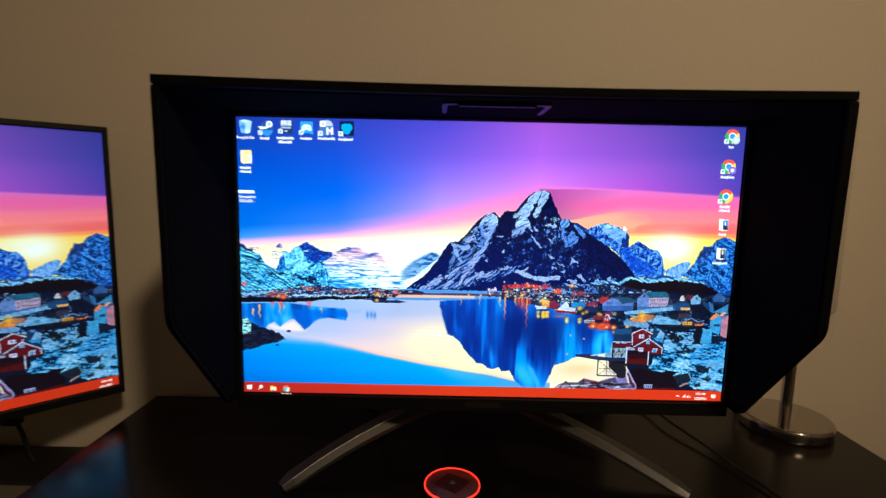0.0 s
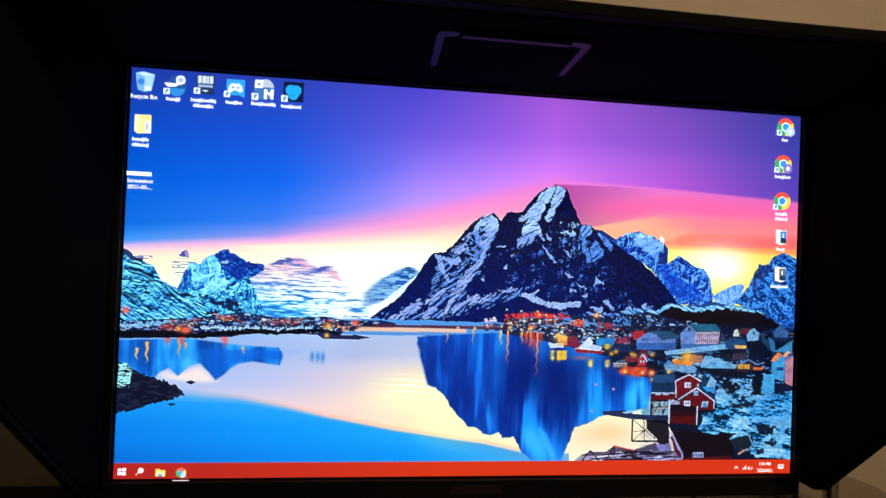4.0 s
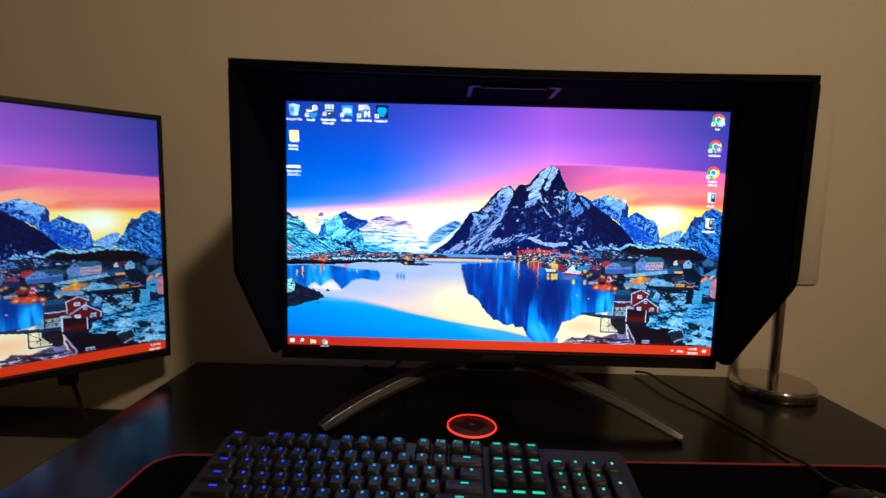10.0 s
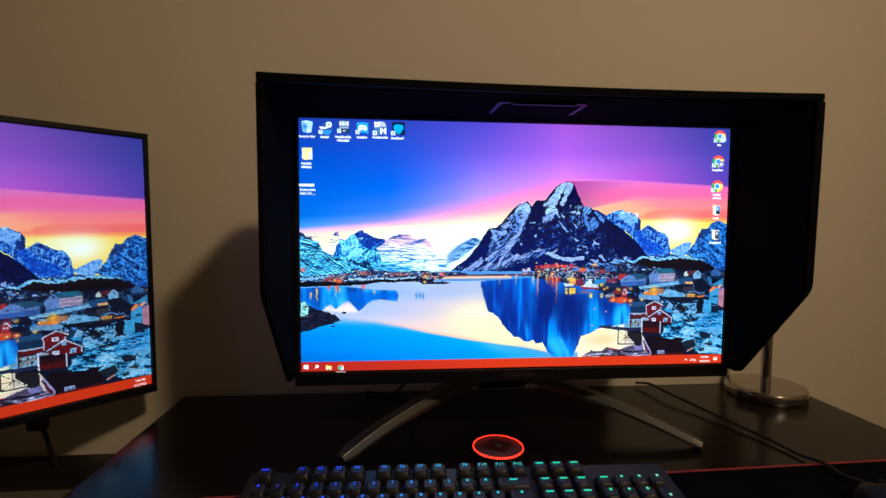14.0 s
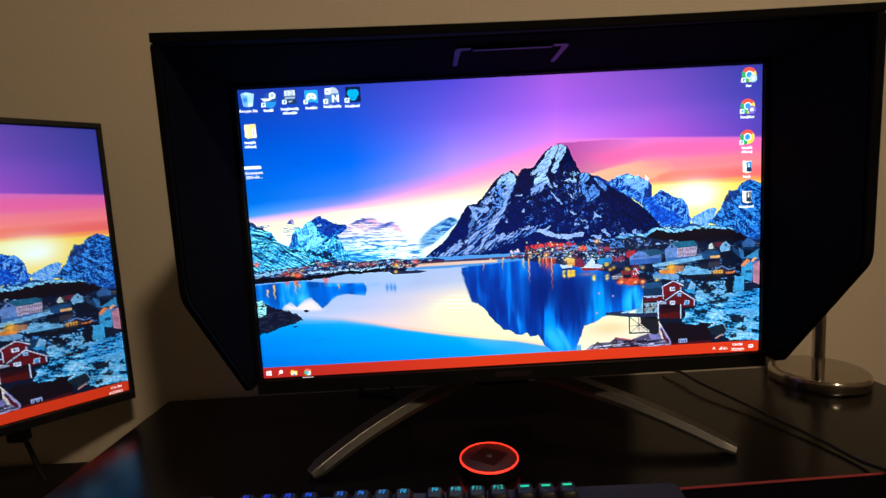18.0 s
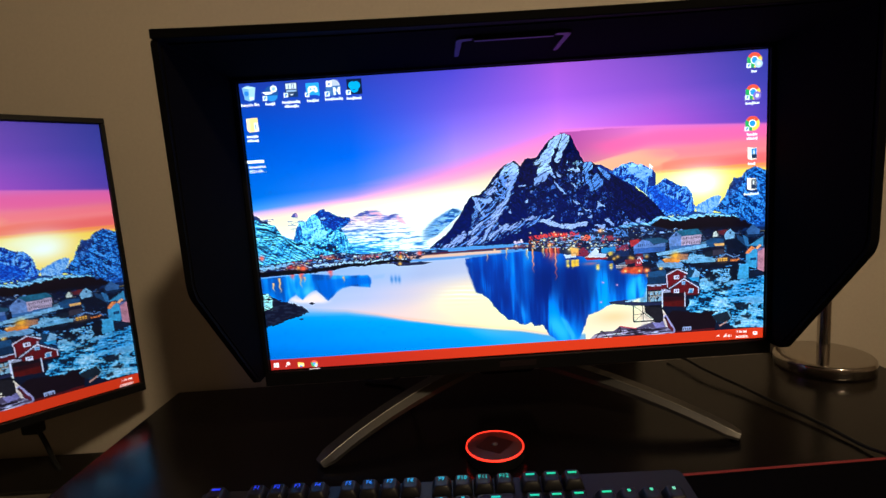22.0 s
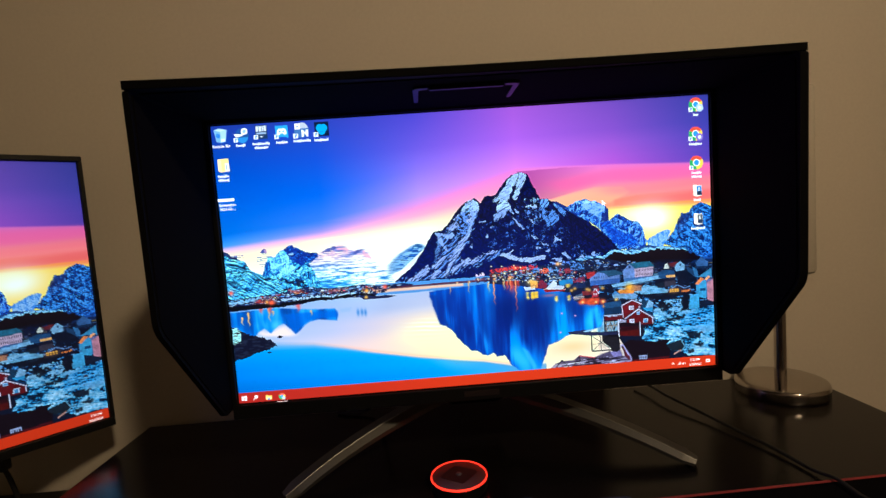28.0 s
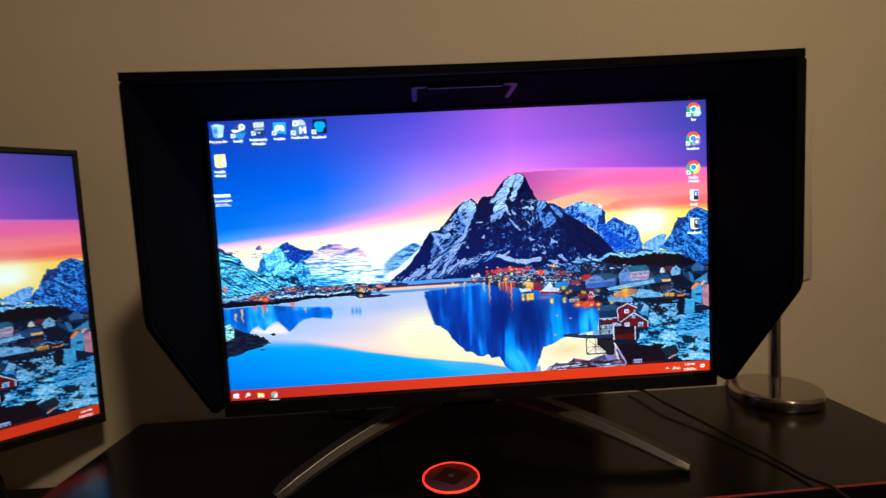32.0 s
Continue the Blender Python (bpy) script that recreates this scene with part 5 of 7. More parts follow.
shape("0.962,0.688 0.974,0.664 0.981,0.670 0.969,0.690", "ff8c50")
shape("0.982,0.673 0.991,0.658 0.994,0.664 0.986,0.676", "ffa468")
shape("0.972,0.705 0.984,0.705 0.984,0.714 0.972,0.714", "1c4468")
shape("0.699,0.688 0.718,0.673 0.748,0.676 0.760,0.696 0.746,0.702 0.701,0.699", "101a38")
shape("0.743,0.696 0.751,0.676 0.756,0.696 0.756,0.705 0.743,0.708", "c83040")
panes("0.745,0.690 0.755,0.690 0.755,0.702 0.745,0.702", 2, 1, "f4dcd8", 0.55)
stroke("0.743,0.693 0.751,0.676 0.758,0.696", "f0d8d8", 0.0018)
shape("0.723,0.682 0.748,0.682 0.746,0.696 0.724,0.699", "a03030", 0.8)
shape("0.709,0.696 0.723,0.690 0.724,0.711 0.704,0.714", "6c7888", 0.8)
stroke("0.704,0.702 0.726,0.702", "e0c8b8", 0.0014)
stroke("0.704,0.708 0.726,0.708", "c8a090", 0.0012)
lights("0.701,0.676 0.708,0.670 0.766,0.676 0.733,0.676 0.738,0.679", "ffb050", 0.0036)
lights("0.724,0.717 0.736,0.723 0.746,0.729 0.719,0.723 0.743,0.717", "ff5c34", 0.0050)
lights("0.766,0.726 0.793,0.723 0.723,0.723 0.751,0.726 0.694,0.708 0.668,0.708", "ffd878", 0.0026)
# red houses on the quay
shape("0.768,0.732 0.803,0.729 0.807,0.753 0.807,0.777 0.766,0.780", "16304c")
shape("0.768,0.732 0.803,0.729 0.805,0.750 0.768,0.753", "24486a")
shape("0.768,0.780 0.805,0.780 0.805,0.798 0.768,0.798", "64121c")
panes("0.771,0.780 0.796,0.780 0.796,0.786 0.771,0.786", 2, 1, "c4ccdc", 0.7)
stroke("0.766,0.780 0.805,0.780", "c8ccd8", 0.0014)
shape("0.828,0.726 0.855,0.732 0.872,0.771 0.847,0.768 0.843,0.744", "1a3850")
for light in ("0.842,0.729 0.848,0.729 0.847,0.738 0.842,0.735", "0.835,0.726 0.838,0.729 0.838,0.732 0.833,0.732"):
    shape(light, "b4dcec")
shape("0.847,0.762 0.870,0.762 0.870,0.774 0.855,0.774", "3c98c0")
shape("0.855,0.762 0.863,0.732 0.872,0.747 0.870,0.762", "a8d8e8")
shape("0.805,0.744 0.827,0.729 0.847,0.747 0.842,0.756 0.813,0.789 0.810,0.795 0.805,0.789", "74141e")
shape("0.827,0.726 0.828,0.729 0.848,0.744 0.845,0.747", "1c3048")
stroke("0.805,0.747 0.827,0.729 0.847,0.747", "dccfd6", 0.0018)
stroke("0.805,0.747 0.807,0.792", "dcc8cc", 0.0016)
panes("0.820,0.750 0.830,0.750 0.830,0.765 0.820,0.765", 1, 1, "f0ecf4", 0.95)
panes("0.822,0.750 0.830,0.750 0.830,0.765 0.822,0.765", 2, 1, "5c2c3c", 0.62)
shape("0.813,0.798 0.840,0.765 0.870,0.798 0.869,0.824 0.845,0.824 0.843,0.815 0.815,0.815", "68121a")
shape("0.842,0.759 0.847,0.759 0.874,0.798 0.870,0.804", "1a3658")
shape("0.810,0.798 0.840,0.759 0.842,0.765 0.813,0.801", "22405c")
stroke("0.810,0.798 0.840,0.765 0.870,0.801", "dccfd6", 0.0018)
stroke("0.869,0.801 0.869,0.821", "d0c8d4", 0.0018)
stroke("0.842,0.753 0.842,0.762", "c8b0b8", 0.0028)
panes("0.820,0.801 0.830,0.801 0.830,0.815 0.820,0.815", 1, 1, "f0ecf4", 0.95)
panes("0.822,0.801 0.830,0.801 0.828,0.812 0.820,0.812", 2, 1, "4c2438", 0.62)
panes("0.835,0.774 0.843,0.774 0.843,0.786 0.835,0.786", 1, 1, "bcdcec", 0.9)
panes("0.837,0.777 0.843,0.777 0.843,0.783 0.837,0.783", 1, 1, "4c90b8", 0.9)
panes("0.850,0.801 0.860,0.801 0.858,0.818 0.848,0.818", 1, 1, "e0f0f8", 0.95)
panes("0.850,0.804 0.858,0.804 0.858,0.818 0.850,0.818", 1, 1, "58b4dc", 0.9)
shape("0.795,0.810 0.802,0.798 0.813,0.804 0.813,0.810", "d8ccd8", 0.8)
shape("0.796,0.812 0.838,0.815 0.840,0.830 0.798,0.830", "180c18")
shape("0.796,0.827 0.840,0.830 0.840,0.866 0.798,0.860", "541012")
fill(softened(inside("0.798,0.827 0.840,0.827 0.840,0.842 0.798,0.842"), 1, 5), "240a14", 0.9)
stroke("0.796,0.798 0.796,0.863", "e8e0ec", 0.0020)
stroke("0.842,0.815 0.842,0.866", "d8d0dc", 0.0018)
stroke("0.802,0.798 0.795,0.812", "e8e0ec", 0.0020)
shape("0.768,0.804 0.795,0.804 0.795,0.839 0.768,0.839", "a8ccd4", 0.85)
shape("0.768,0.804 0.771,0.804 0.771,0.836 0.768,0.836", "10182c", 0.9)
for beam in ("0.771,0.804 0.770,0.839", "0.780,0.804 0.780,0.839", "0.788,0.804 0.786,0.839", "0.770,0.818 0.795,0.818", "0.771,0.836 0.780,0.807 0.786,0.836 0.795,0.807"):
    stroke(beam, "10182c", 0.0020)
fill(inside("0.768,0.804 0.795,0.804 0.795,0.839 0.768,0.839"), "c8a888", 0.7 * (ROUGH_A > 0.62))
# jetty with its trestle, boats, dark boathouse
shape("0.689,0.830 0.726,0.827 0.738,0.836 0.796,0.845 0.795,0.857 0.736,0.851 0.691,0.839", "242844")
shape("0.721,0.833 0.736,0.827 0.741,0.833 0.726,0.836", "a0c8dc")
stroke("0.738,0.851 0.738,0.911", "0c0c18", 0.0034)
stroke("0.738,0.911 0.778,0.911", "0c0c18", 0.003)
stroke("0.756,0.851 0.758,0.911", "181420", 0.0016)
stroke("0.740,0.854 0.776,0.905", "181420", 0.0016)
stroke("0.773,0.857 0.740,0.908", "181420", 0.0016)
stroke("0.740,0.884 0.776,0.881", "181420", 0.0014)
shape("0.760,0.854 0.795,0.854 0.798,0.890 0.798,0.935 0.778,0.914 0.778,0.905 0.761,0.878", "0c0c16", 0.92)
shape("0.647,0.964 0.659,0.946 0.673,0.938 0.698,0.938 0.709,0.923 0.724,0.932 0.743,0.932 0.776,0.914 0.798,0.935 0.820,0.940 0.820,0.967", "54465c")
fill(inside("0.647,0.964 0.659,0.946 0.673,0.938 0.698,0.938 0.709,0.923 0.724,0.932 0.743,0.932 0.776,0.914 0.798,0.935 0.820,0.940 0.820,0.967"), "a898a8", np.clip((cloudy(UU * 30 + VV * 60, VV * 190, 131, 2) - 0.55) / 0.08, 0, 1) * 0.8)
hulls = jagged("0.656,0.964 0.676,0.949 0.704,0.943 0.719,0.938 0.745,0.940 0.770,0.935 0.785,0.940 0.805,0.949 0.810,0.967 0.662,0.967", 0.010)
toned(hulls, even(cloudy(UU * 60, VV * 260, 141, 3)), "0c0a14 2c2434 6c5c74 a89cb4 dcd8e4", [0.0, 0.35, 0.6, 0.8, 1.0])
glow("0.699,0.887", "ffbc84", 0.035, 0.022, 0.7)
for k in ("0.659,0.964 0.673,0.935 0.688,0.964", "0.699,0.958 0.711,0.923 0.711,0.946", "0.711,0.923 0.743,0.940", "0.724,0.938 0.798,0.946"):
    stroke(k, "1c1424", 0.0024)
stroke("0.709,0.923 0.743,0.935", "c44858", 0.002)
shape("0.776,0.917 0.791,0.920 0.798,0.914 0.802,0.935 0.783,0.940", "8c7ca8")
shape("0.820,0.958 0.798,0.899 0.805,0.893 0.817,0.878 0.877,0.893 0.897,0.890 0.905,0.926 0.902,0.958", "140a14")
shape("0.820,0.955 0.902,0.952 0.902,0.973 0.820,0.973", "4c1018")
shape("0.803,0.902 0.818,0.940 0.818,0.958 0.807,0.940 0.803,0.914", "5c1c28")
stroke("0.798,0.902 0.803,0.893 0.820,0.946 0.820,0.958", "a494b4", 0.0026)
stroke("0.807,0.908 0.815,0.935", "b0a0bc", 0.0022)
panes("0.837,0.940 0.855,0.940 0.855,0.955 0.837,0.955", 1, 1, "a8acc4", 0.95)
panes("0.837,0.943 0.853,0.943 0.853,0.955 0.837,0.955", 4, 1, "241420", 0.7)
shape("0.897,0.905 0.927,0.893 0.936,0.917 0.927,0.935 0.910,0.932 0.899,0.917", "18222c")
stroke("0.929,0.896 0.936,0.920 0.927,0.938", "6c94a4", 0.0018)
stroke("0.910,0.881 0.914,0.896 0.897,0.905", "58a0bc", 0.0018)
stroke("0.912,0.946 0.927,0.932", "c88c78", 0.0026)

cold = np.clip((picture[..., 2] - picture[..., 0]) / 60, 0, 1) * (VV > 0.36)
picture[..., 0] -= 0.08 * cold * np.minimum(picture[..., 0], picture[..., 2] - picture[..., 0])
icy = cold * np.clip((picture.max(-1) - 165) / 60, 0, 1) * np.clip((picture[..., 0] - 50) / 40, 0, 1) * np.clip((UU - 0.27) / 0.05, 0.2, 1)
picture[:] = picture * (1 - icy[..., None] * np.array((0.15, 0.165, 0.12)))
dusk = softened(inside("0.691,0.560 1.038,0.574 1.026,1.039 0.751,1.036 0.755,0.744 0.689,0.702"), 20, 20)
fill(dusk, picture * 0.86 * (0.96, 0.99, 1.06), 1.0)
# fine uneven light over the near village
speck = cloudy(UU * 300, VV * 180, 431, 2) - 0.5 + 0.8 * (cloudy(UU * 90, VV * 70, 441, 2) - 0.5)
fill(dusk, np.clip(picture * (1 + 0.30 * speck[..., None]), 0, 255), 1.0)
# task bar along the foot
TASK_V = 1 - 0.0385
fill(VV > TASK_V, "c83218")
fill(VV > TASK_V, "a02020", 0.8 * np.clip(0.45 - UU, 0, 0.4) / 0.4)
shade = picture.mean(-1)
picture[:] = np.clip(picture * (1 + 0.70 * (shade - softened(shade, 3, 3)) / (shade + 40))[..., None], 0, 255)
mean = picture.mean(-1, keepdims=True)
picture[:] = np.clip((mean + 1.06 * (picture - mean)) * (0.92, 0.99, 1.05), 0, 255)


def screen_mesh(name, wide, high, step=1):
    """A flat sheet that carries the picture in its points, facing -y."""
    U, V, nx, ny = UU[::step, ::step], VV[::step, ::step], NX // step, NY // step
    x, z = (U - 0.5) * wide, (0.5 - V) * high
    co = np.stack([x, np.zeros_like(x), z], -1).reshape(-1, 3).astype(np.float32)
    i = np.arange(nx * ny)
    a = (i // nx) * (nx + 1) + i % nx
    quads = np.stack([a, a + nx + 1, a + nx + 2, a + 1], 1).astype(np.int32)
    me = bpy.data.meshes.new(name)
    me.vertices.add(len(co))
    me.vertices.foreach_set("co", co.ravel())
    me.loops.add(quads.size)
    me.loops.foreach_set("vertex_index", quads.ravel())
    me.polygons.add(len(quads))
    me.polygons.foreach_set("loop_start", np.arange(0, quads.size, 4, dtype=np.int32))
    me.update(calc_edges=True)
    rgb = np.clip(picture[::step, ::step] / 255, 0, 1)
    rgb = np.where(rgb <= 0.04045, rgb / 12.92, ((rgb + 0.055) / 1.055) ** 2.4)
    data = np.concatenate([rgb, np.ones(rgb.shape[:2] + (1,))], -1).reshape(-1, 4).astype(np.float32)
    layer = me.color_attributes.new("picture", "FLOAT_COLOR", "POINT")
    layer.data.foreach_set("color", data.ravel())
    return me


def display_material(name, strength):
    """A lit display: it gives off the picture and has a satin surface."""
    m, nt, b = node_material(name)
    b.inputs["Base Color"].default_value = (0.006, 0.006, 0.007, 1)
    b.inputs["Roughness"].default_value = 0.4
    b.inputs["Specular IOR Level"].default_value = 0.25
    at = nt.nodes.new("ShaderNodeAttribute")
    at.attribute_name = "picture"
    nt.links.new(at.outputs["Color"], b.inputs["Emission Color"])
    b.inputs["Emission Strength"].default_value = strength
    return m


POWER, POWER_TWO = 1.52, 1.08
PICTURE_MESH = screen_mesh("screen", 0.597, 0.336)
PICTURE_MESH_TWO = screen_mesh("screen", 0.597, 0.336, 2)
PICTURE_MESH.materials.append(display_material("display", POWER))
PICTURE_MESH_TWO.materials.append(display_material("side_display", POWER_TWO))

# ---- main monitor with its light hood ----
SCR_Z = 0.86 + 0.168
monitor = holder("monitor", (0, 0.06, DESK_Z), "black widescreen monitor with light hood on silver legs", "monitor")
MON = Vector((0, 0.06, DESK_Z))


def mon_part(name, bm, material, label="", smooth=False, parent=None):
    bmesh.ops.translate(bm, verts=bm.verts, vec=-MON)
    return part(name, bm, material, parent or monitor, label, smooth)


# bezel: four bars round the display, and the back shell
bm = box((-0.306, 0.002, 0.841), (0.306, 0.03, 1.207), 0.003)
panel = mon_part("panel", bm, BLACK)
mon_part("bezel", box((-0.306, -0.004, 0.841), (0.306, 0.0015, 0.8585), 0.001), BLACK, parent=panel)
mon_part("bezel", box((-0.306, -0.004, 1.1975), (0.306, 0.0015, 1.207), 0.001), BLACK, parent=panel)
for sx in (-1, 1):
    mon_part("bezel", box((min(sx * 0.306, sx * 0.3), -0.004, 0.8585), (max(sx * 0.306, sx * 0.3), 0.0015, 1.1975), 0.001), BLACK, parent=panel)
mon_part("back_shell", prism(rounded([(-0.26, 0.88), (0.26, 0.88), (0.22, 1.17), (-0.22, 1.17)], [0.03]), 0.03, 0.065, "y", 0.008), BLACK)
screen = new("screen", PICTURE_MESH)
screen.parent = monitor
screen.matrix_basis = Matrix.Translation(Vector((0, -0.0005, SCR_Z)) - MON)
tagged(screen, "lit display showing a fjord village at sunset")

# hood: two side panels cut off below, a top panel over them
for sx, front, outer in ((-1, -0.1462, 0.3122), (1, -0.1380, 0.3148)):
    outline = rounded([(0.012, 1.2034), (front, 1.2034), (front + 0.0045, 0.985), (-0.022, 0.853), (0.012, 0.853)], [0.0, 0.003, 0.03, 0.012, 0.004])
    a, b = sorted((sx * 0.3065, sx * outer))
    hood_side = mon_part("hood_side", prism(outline, a, b, "x", 0.0008), HOOD_OUT)
    a, b = sorted((sx * 0.3055, sx * 0.3066))
    inner = rounded([(-0.006, 1.2), (front + 0.0055, 1.2), (front + 0.0075, 0.987), (-0.021, 0.858), (-0.006, 0.858)], [0.0, 0.003, 0.03, 0.012, 0.004])
    mon_part("lining", prism(inner, a, b, "x"), VELVET, "black flocked lining", parent=hood_side)
bm = box((-0.3116, -0.143, 1.2036), (0.3152, 0.014, 1.2114), 0.0008)
bmesh.ops.subdivide_edges(bm, edges=[e for e in bm.edges if abs(e.verts[0].co.x - e.verts[1].co.x) > 0.5], cuts=11)
for v in bm.verts:
    v.co.z -= 0.0030 * (1 - (v.co.x / 0.3135) ** 2)
    if v.co.y < -0.1:
        v.co.y += 0.0008 + 0.0054 * v.co.x / 0.31
hood_top = mon_part("hood_top", bm, HOOD_OUT)
bm = box((-0.304, -0.133, 1.2022), (0.304, -0.006, 1.2034))
bmesh.ops.subdivide_edges(bm, edges=[e for e in bm.edges if abs(e.verts[0].co.x - e.verts[1].co.x) > 0.5], cuts=11)
for v in bm.verts:
    v.co.z -= 0.0026 * (1 - (v.co.x / 0.3135) ** 2)
mon_part("lining", bm, VELVET, "black flocked lining", parent=hood_top)

# sliding hatch in the top panel, with a raised rim
GLOSS = surface("glossy_black", (0.010, 0.0095, 0.010), 0.44, grain=0.1, scale=200, spec=0.11)
hatch = mon_part("hatch", box((-0.051, -0.107, 1.1986), (0.048, -0.050, 1.1996), 0.0004), VELVET, "small sliding hatch in the hood", parent=hood_top)
for sx in (-1, 1):
    x = -0.0045 + sx * 0.0530
    rim = rounded([(x, -0.050), (x - sx * 0.005, -0.050), (x - sx * 0.005, -0.104), (x - sx * 0.015, -0.104), (x - sx * 0.015, -0.111), (x, -0.111)], [0.002, 0.002, 0.004, 0.001, 0.001, 0.009], 4)
    mon_part("hatch_rim", prism(rim, 1.1972, 1.1998, "z", 0.0008), GLOSS, "raised plastic rim", parent=hood_top)
mon_part("hatch_grip", box((-0.041, -0.110, 1.1956), (0.032, -0.105, 1.1998), 0.0008), GLOSS, "glossy finger grip", parent=hood_top)
mon_part("screw", lathe([(0, 0), (0.0012, 0), (0.0012, 0.0006), (0, 0.0009)], 12), SILVER, "tiny bright screw head").matrix_basis = Matrix.Translation(Vector((-0.304, -0.0045, 1.203)) - MON) @ pose(0, 0, 0, 90, 0, 0) @ Matrix.Translation(MON)

# stand: neck and two blade legs
for sx in (-1, 1):
    tip = Vector((sx * 0.2460 + 0.0045, -0.0365, 0.7565))
    bend = [tip, Vector((sx * 0.190, 0.006, 0.7835)), Vector((sx * 0.125, 0.049, 0.8030)), Vector((sx * 0.035, 0.112, 0.8150))]
    bm = bmesh.new()
    rings, crest, q = [], [], -sx
    for k in range(17):
        t = k / 16
        weights = ((1 - t) ** 3, 3 * t * (1 - t) ** 2, 3 * t * t * (1 - t), t ** 3)
        slopes = (-(1 - t) ** 2, (1 - t) ** 2 - 2 * t * (1 - t), 2 * t * (1 - t) - t * t, t * t)
        c = sum((p * w for p, w in zip(bend, weights)), Vector())
        along = sum((p * w for p, w in zip(bend, slopes)), Vector()).normalized()
        side = along.cross(Vector((0, 0, 1))).normalized()
        up = side.cross(along)
        w, h = 0.0132 + 0.0030 * t, 0.0042 + 0.0034 * t
        if k == 0:
            w, h = 0.0085, 0.0032
        rings.append([bm.verts.new(c + side * x * w + up * y * h) for x, y in ((-q, -1), (q, -1), (q, -0.1), (0.50 * q, 1), (0.40 * q, 1), (-q, 0.6))])
        crest.append(c + side * 0.45 * q * w + up * (h + 0.0001))
    for a, b in zip(rings, rings[1:]):
        for k in range(6):
            bm.faces.new((a[k], a[(k + 1) % 6], b[(k + 1) % 6], b[k]))
    bm.faces.new(rings[0][::-1])
    bm.faces.new(rings[-1])
    bmesh.ops.recalc_face_normals(bm, faces=bm.faces)
    leg = mon_part("leg", bm, SILVER, "brushed silver blade leg")
    # paler strip laid along the crest stands in for the edge's highlight
    mon_part("ridge", tube(crest[:12], 0.0006, 6), surface("edge_glint", (0.36, 0.35, 0.33), 0.36, metal=0.9), "thin pale strip as the ridge's highlight", parent=leg)
    mon_part("foot_pad", box((tip.x - sx * 0.004 - 0.004, tip.y + 0.002, DESK_Z), (tip.x - sx * 0.004 + 0.004, tip.y + 0.008, 0.7540), 0.0006), RUBBER)
mon_part("neck", prism(rounded([(-0.045, 0.79), (0.045, 0.79), (0.035, 1.03), (-0.035, 1.03)], [0.01]), 0.115, 0.145, "y", 0.004), HOOD_OUT)
mon_part("hinge", box((-0.05, 0.06, 0.98), (0.05, 0.118, 1.06), 0.008), BLACK)
mon_part("stand_hub", box((-0.046, 0.100, 0.796), (0.046, 0.170, 0.838), 0.010), HOOD_OUT)
mon_part("badge", box((-0.022, -0.0048, 0.8465), (0.022, -0.0042, 0.8535)), surface("dark_badge", (0.025, 0.016, 0.018), 0.4, 0.3), "small dark emblem shape")

# ---- second monitor, turned, without a hood ----
W2, H2, A2 = 0.708, 0.398, math.radians(46)
mid2 = Vector((-0.573, 0.171, 0)) - Vector((math.cos(A2), math.sin(A2), 0)) * (W2 / 2)
monitor_two = holder("monitor", (mid2.x, mid2.y, TABLE_Z), "large black thin-framed monitor angled on the glass table", "monitor", turn=46)
LEAN = Matrix.Translation((0, 0, 0.793 - TABLE_Z)) @ pose(0, 0, 0, -1.4, 0, 0) @ Matrix.Translation((0, 0, TABLE_Z - 0.793))
zc = 0.793 + H2 / 2 - TABLE_Z
panel_two = part("panel", box((-W2 / 2 - 0.007, 0.002, zc - H2 / 2 - 0.014), (W2 / 2 + 0.007, 0.022, zc + H2 / 2 + 0.009), 0.003), BLACK, monitor_two)
part("bezel", box((-W2 / 2 - 0.007, -0.005, zc - H2 / 2 - 0.014), (W2 / 2 + 0.007, 0.0015, zc - H2 / 2 - 0.001), 0.001), BLACK, panel_two)
part("bezel", box((-W2 / 2 - 0.007, -0.005, zc + H2 / 2 + 0.001), (W2 / 2 + 0.007, 0.0015, zc + H2 / 2 + 0.009), 0.001), BLACK, panel_two)
for sx in (-1, 1):
    a, b = sorted((sx * (W2 / 2 + 0.001), sx * (W2 / 2 + 0.007)))
    part("bezel", box((a, -0.005, zc - H2 / 2 - 0.001), (b, 0.0015, zc + H2 / 2 + 0.001), 0.001), BLACK, panel_two)
screen_two = new("screen", PICTURE_MESH_TWO)
screen_two.parent = monitor_two
screen_two.matrix_basis = Matrix.Translation((0, -0.0005, zc)) @ Matrix.Diagonal((W2 / 0.597, 1, H2 / 0.336, 1))
tagged(screen_two, "lit display showing a fjord village at sunset")
shell_two = part("back_shell", prism(rounded([(-0.25, zc - 0.13), (0.25, zc - 0.13), (0.22, zc + 0.13), (-0.22, zc + 0.13)], [0.03]), 0.022, 0.05, "y", 0.006), BLACK, monitor_two)
part("neck", box((-0.03, 0.05, 0.012), (0.03, 0.075, zc), 0.004), BLACK, monitor_two)
for ob in (panel_two, screen_two, shell_two):
    ob.matrix_basis = LEAN @ ob.matrix_basis
part("base", prism(rounded([(-0.12, -0.02), (0.12, -0.02), (0.1, 0.16), (-0.1, 0.16)], [0.02]), 0.0, 0.012, "z", 0.003), BLACK, monitor_two)

# ---- what stands on the desktop picture: icons, captions, task bar signs ----
LIT = {}


def lit(colour, power=POWER):
    if (colour, power) not in LIT:
        c = [int(colour[i:i + 2], 16) / 255 for i in (0, 2, 4)]
        LIT[colour, power] = glowing("lit_" + colour, [((v + 0.055) / 1.055) ** 2.4 if v > 0.04 else v / 12.92 for v in c], power)
    return LIT[colour, power]


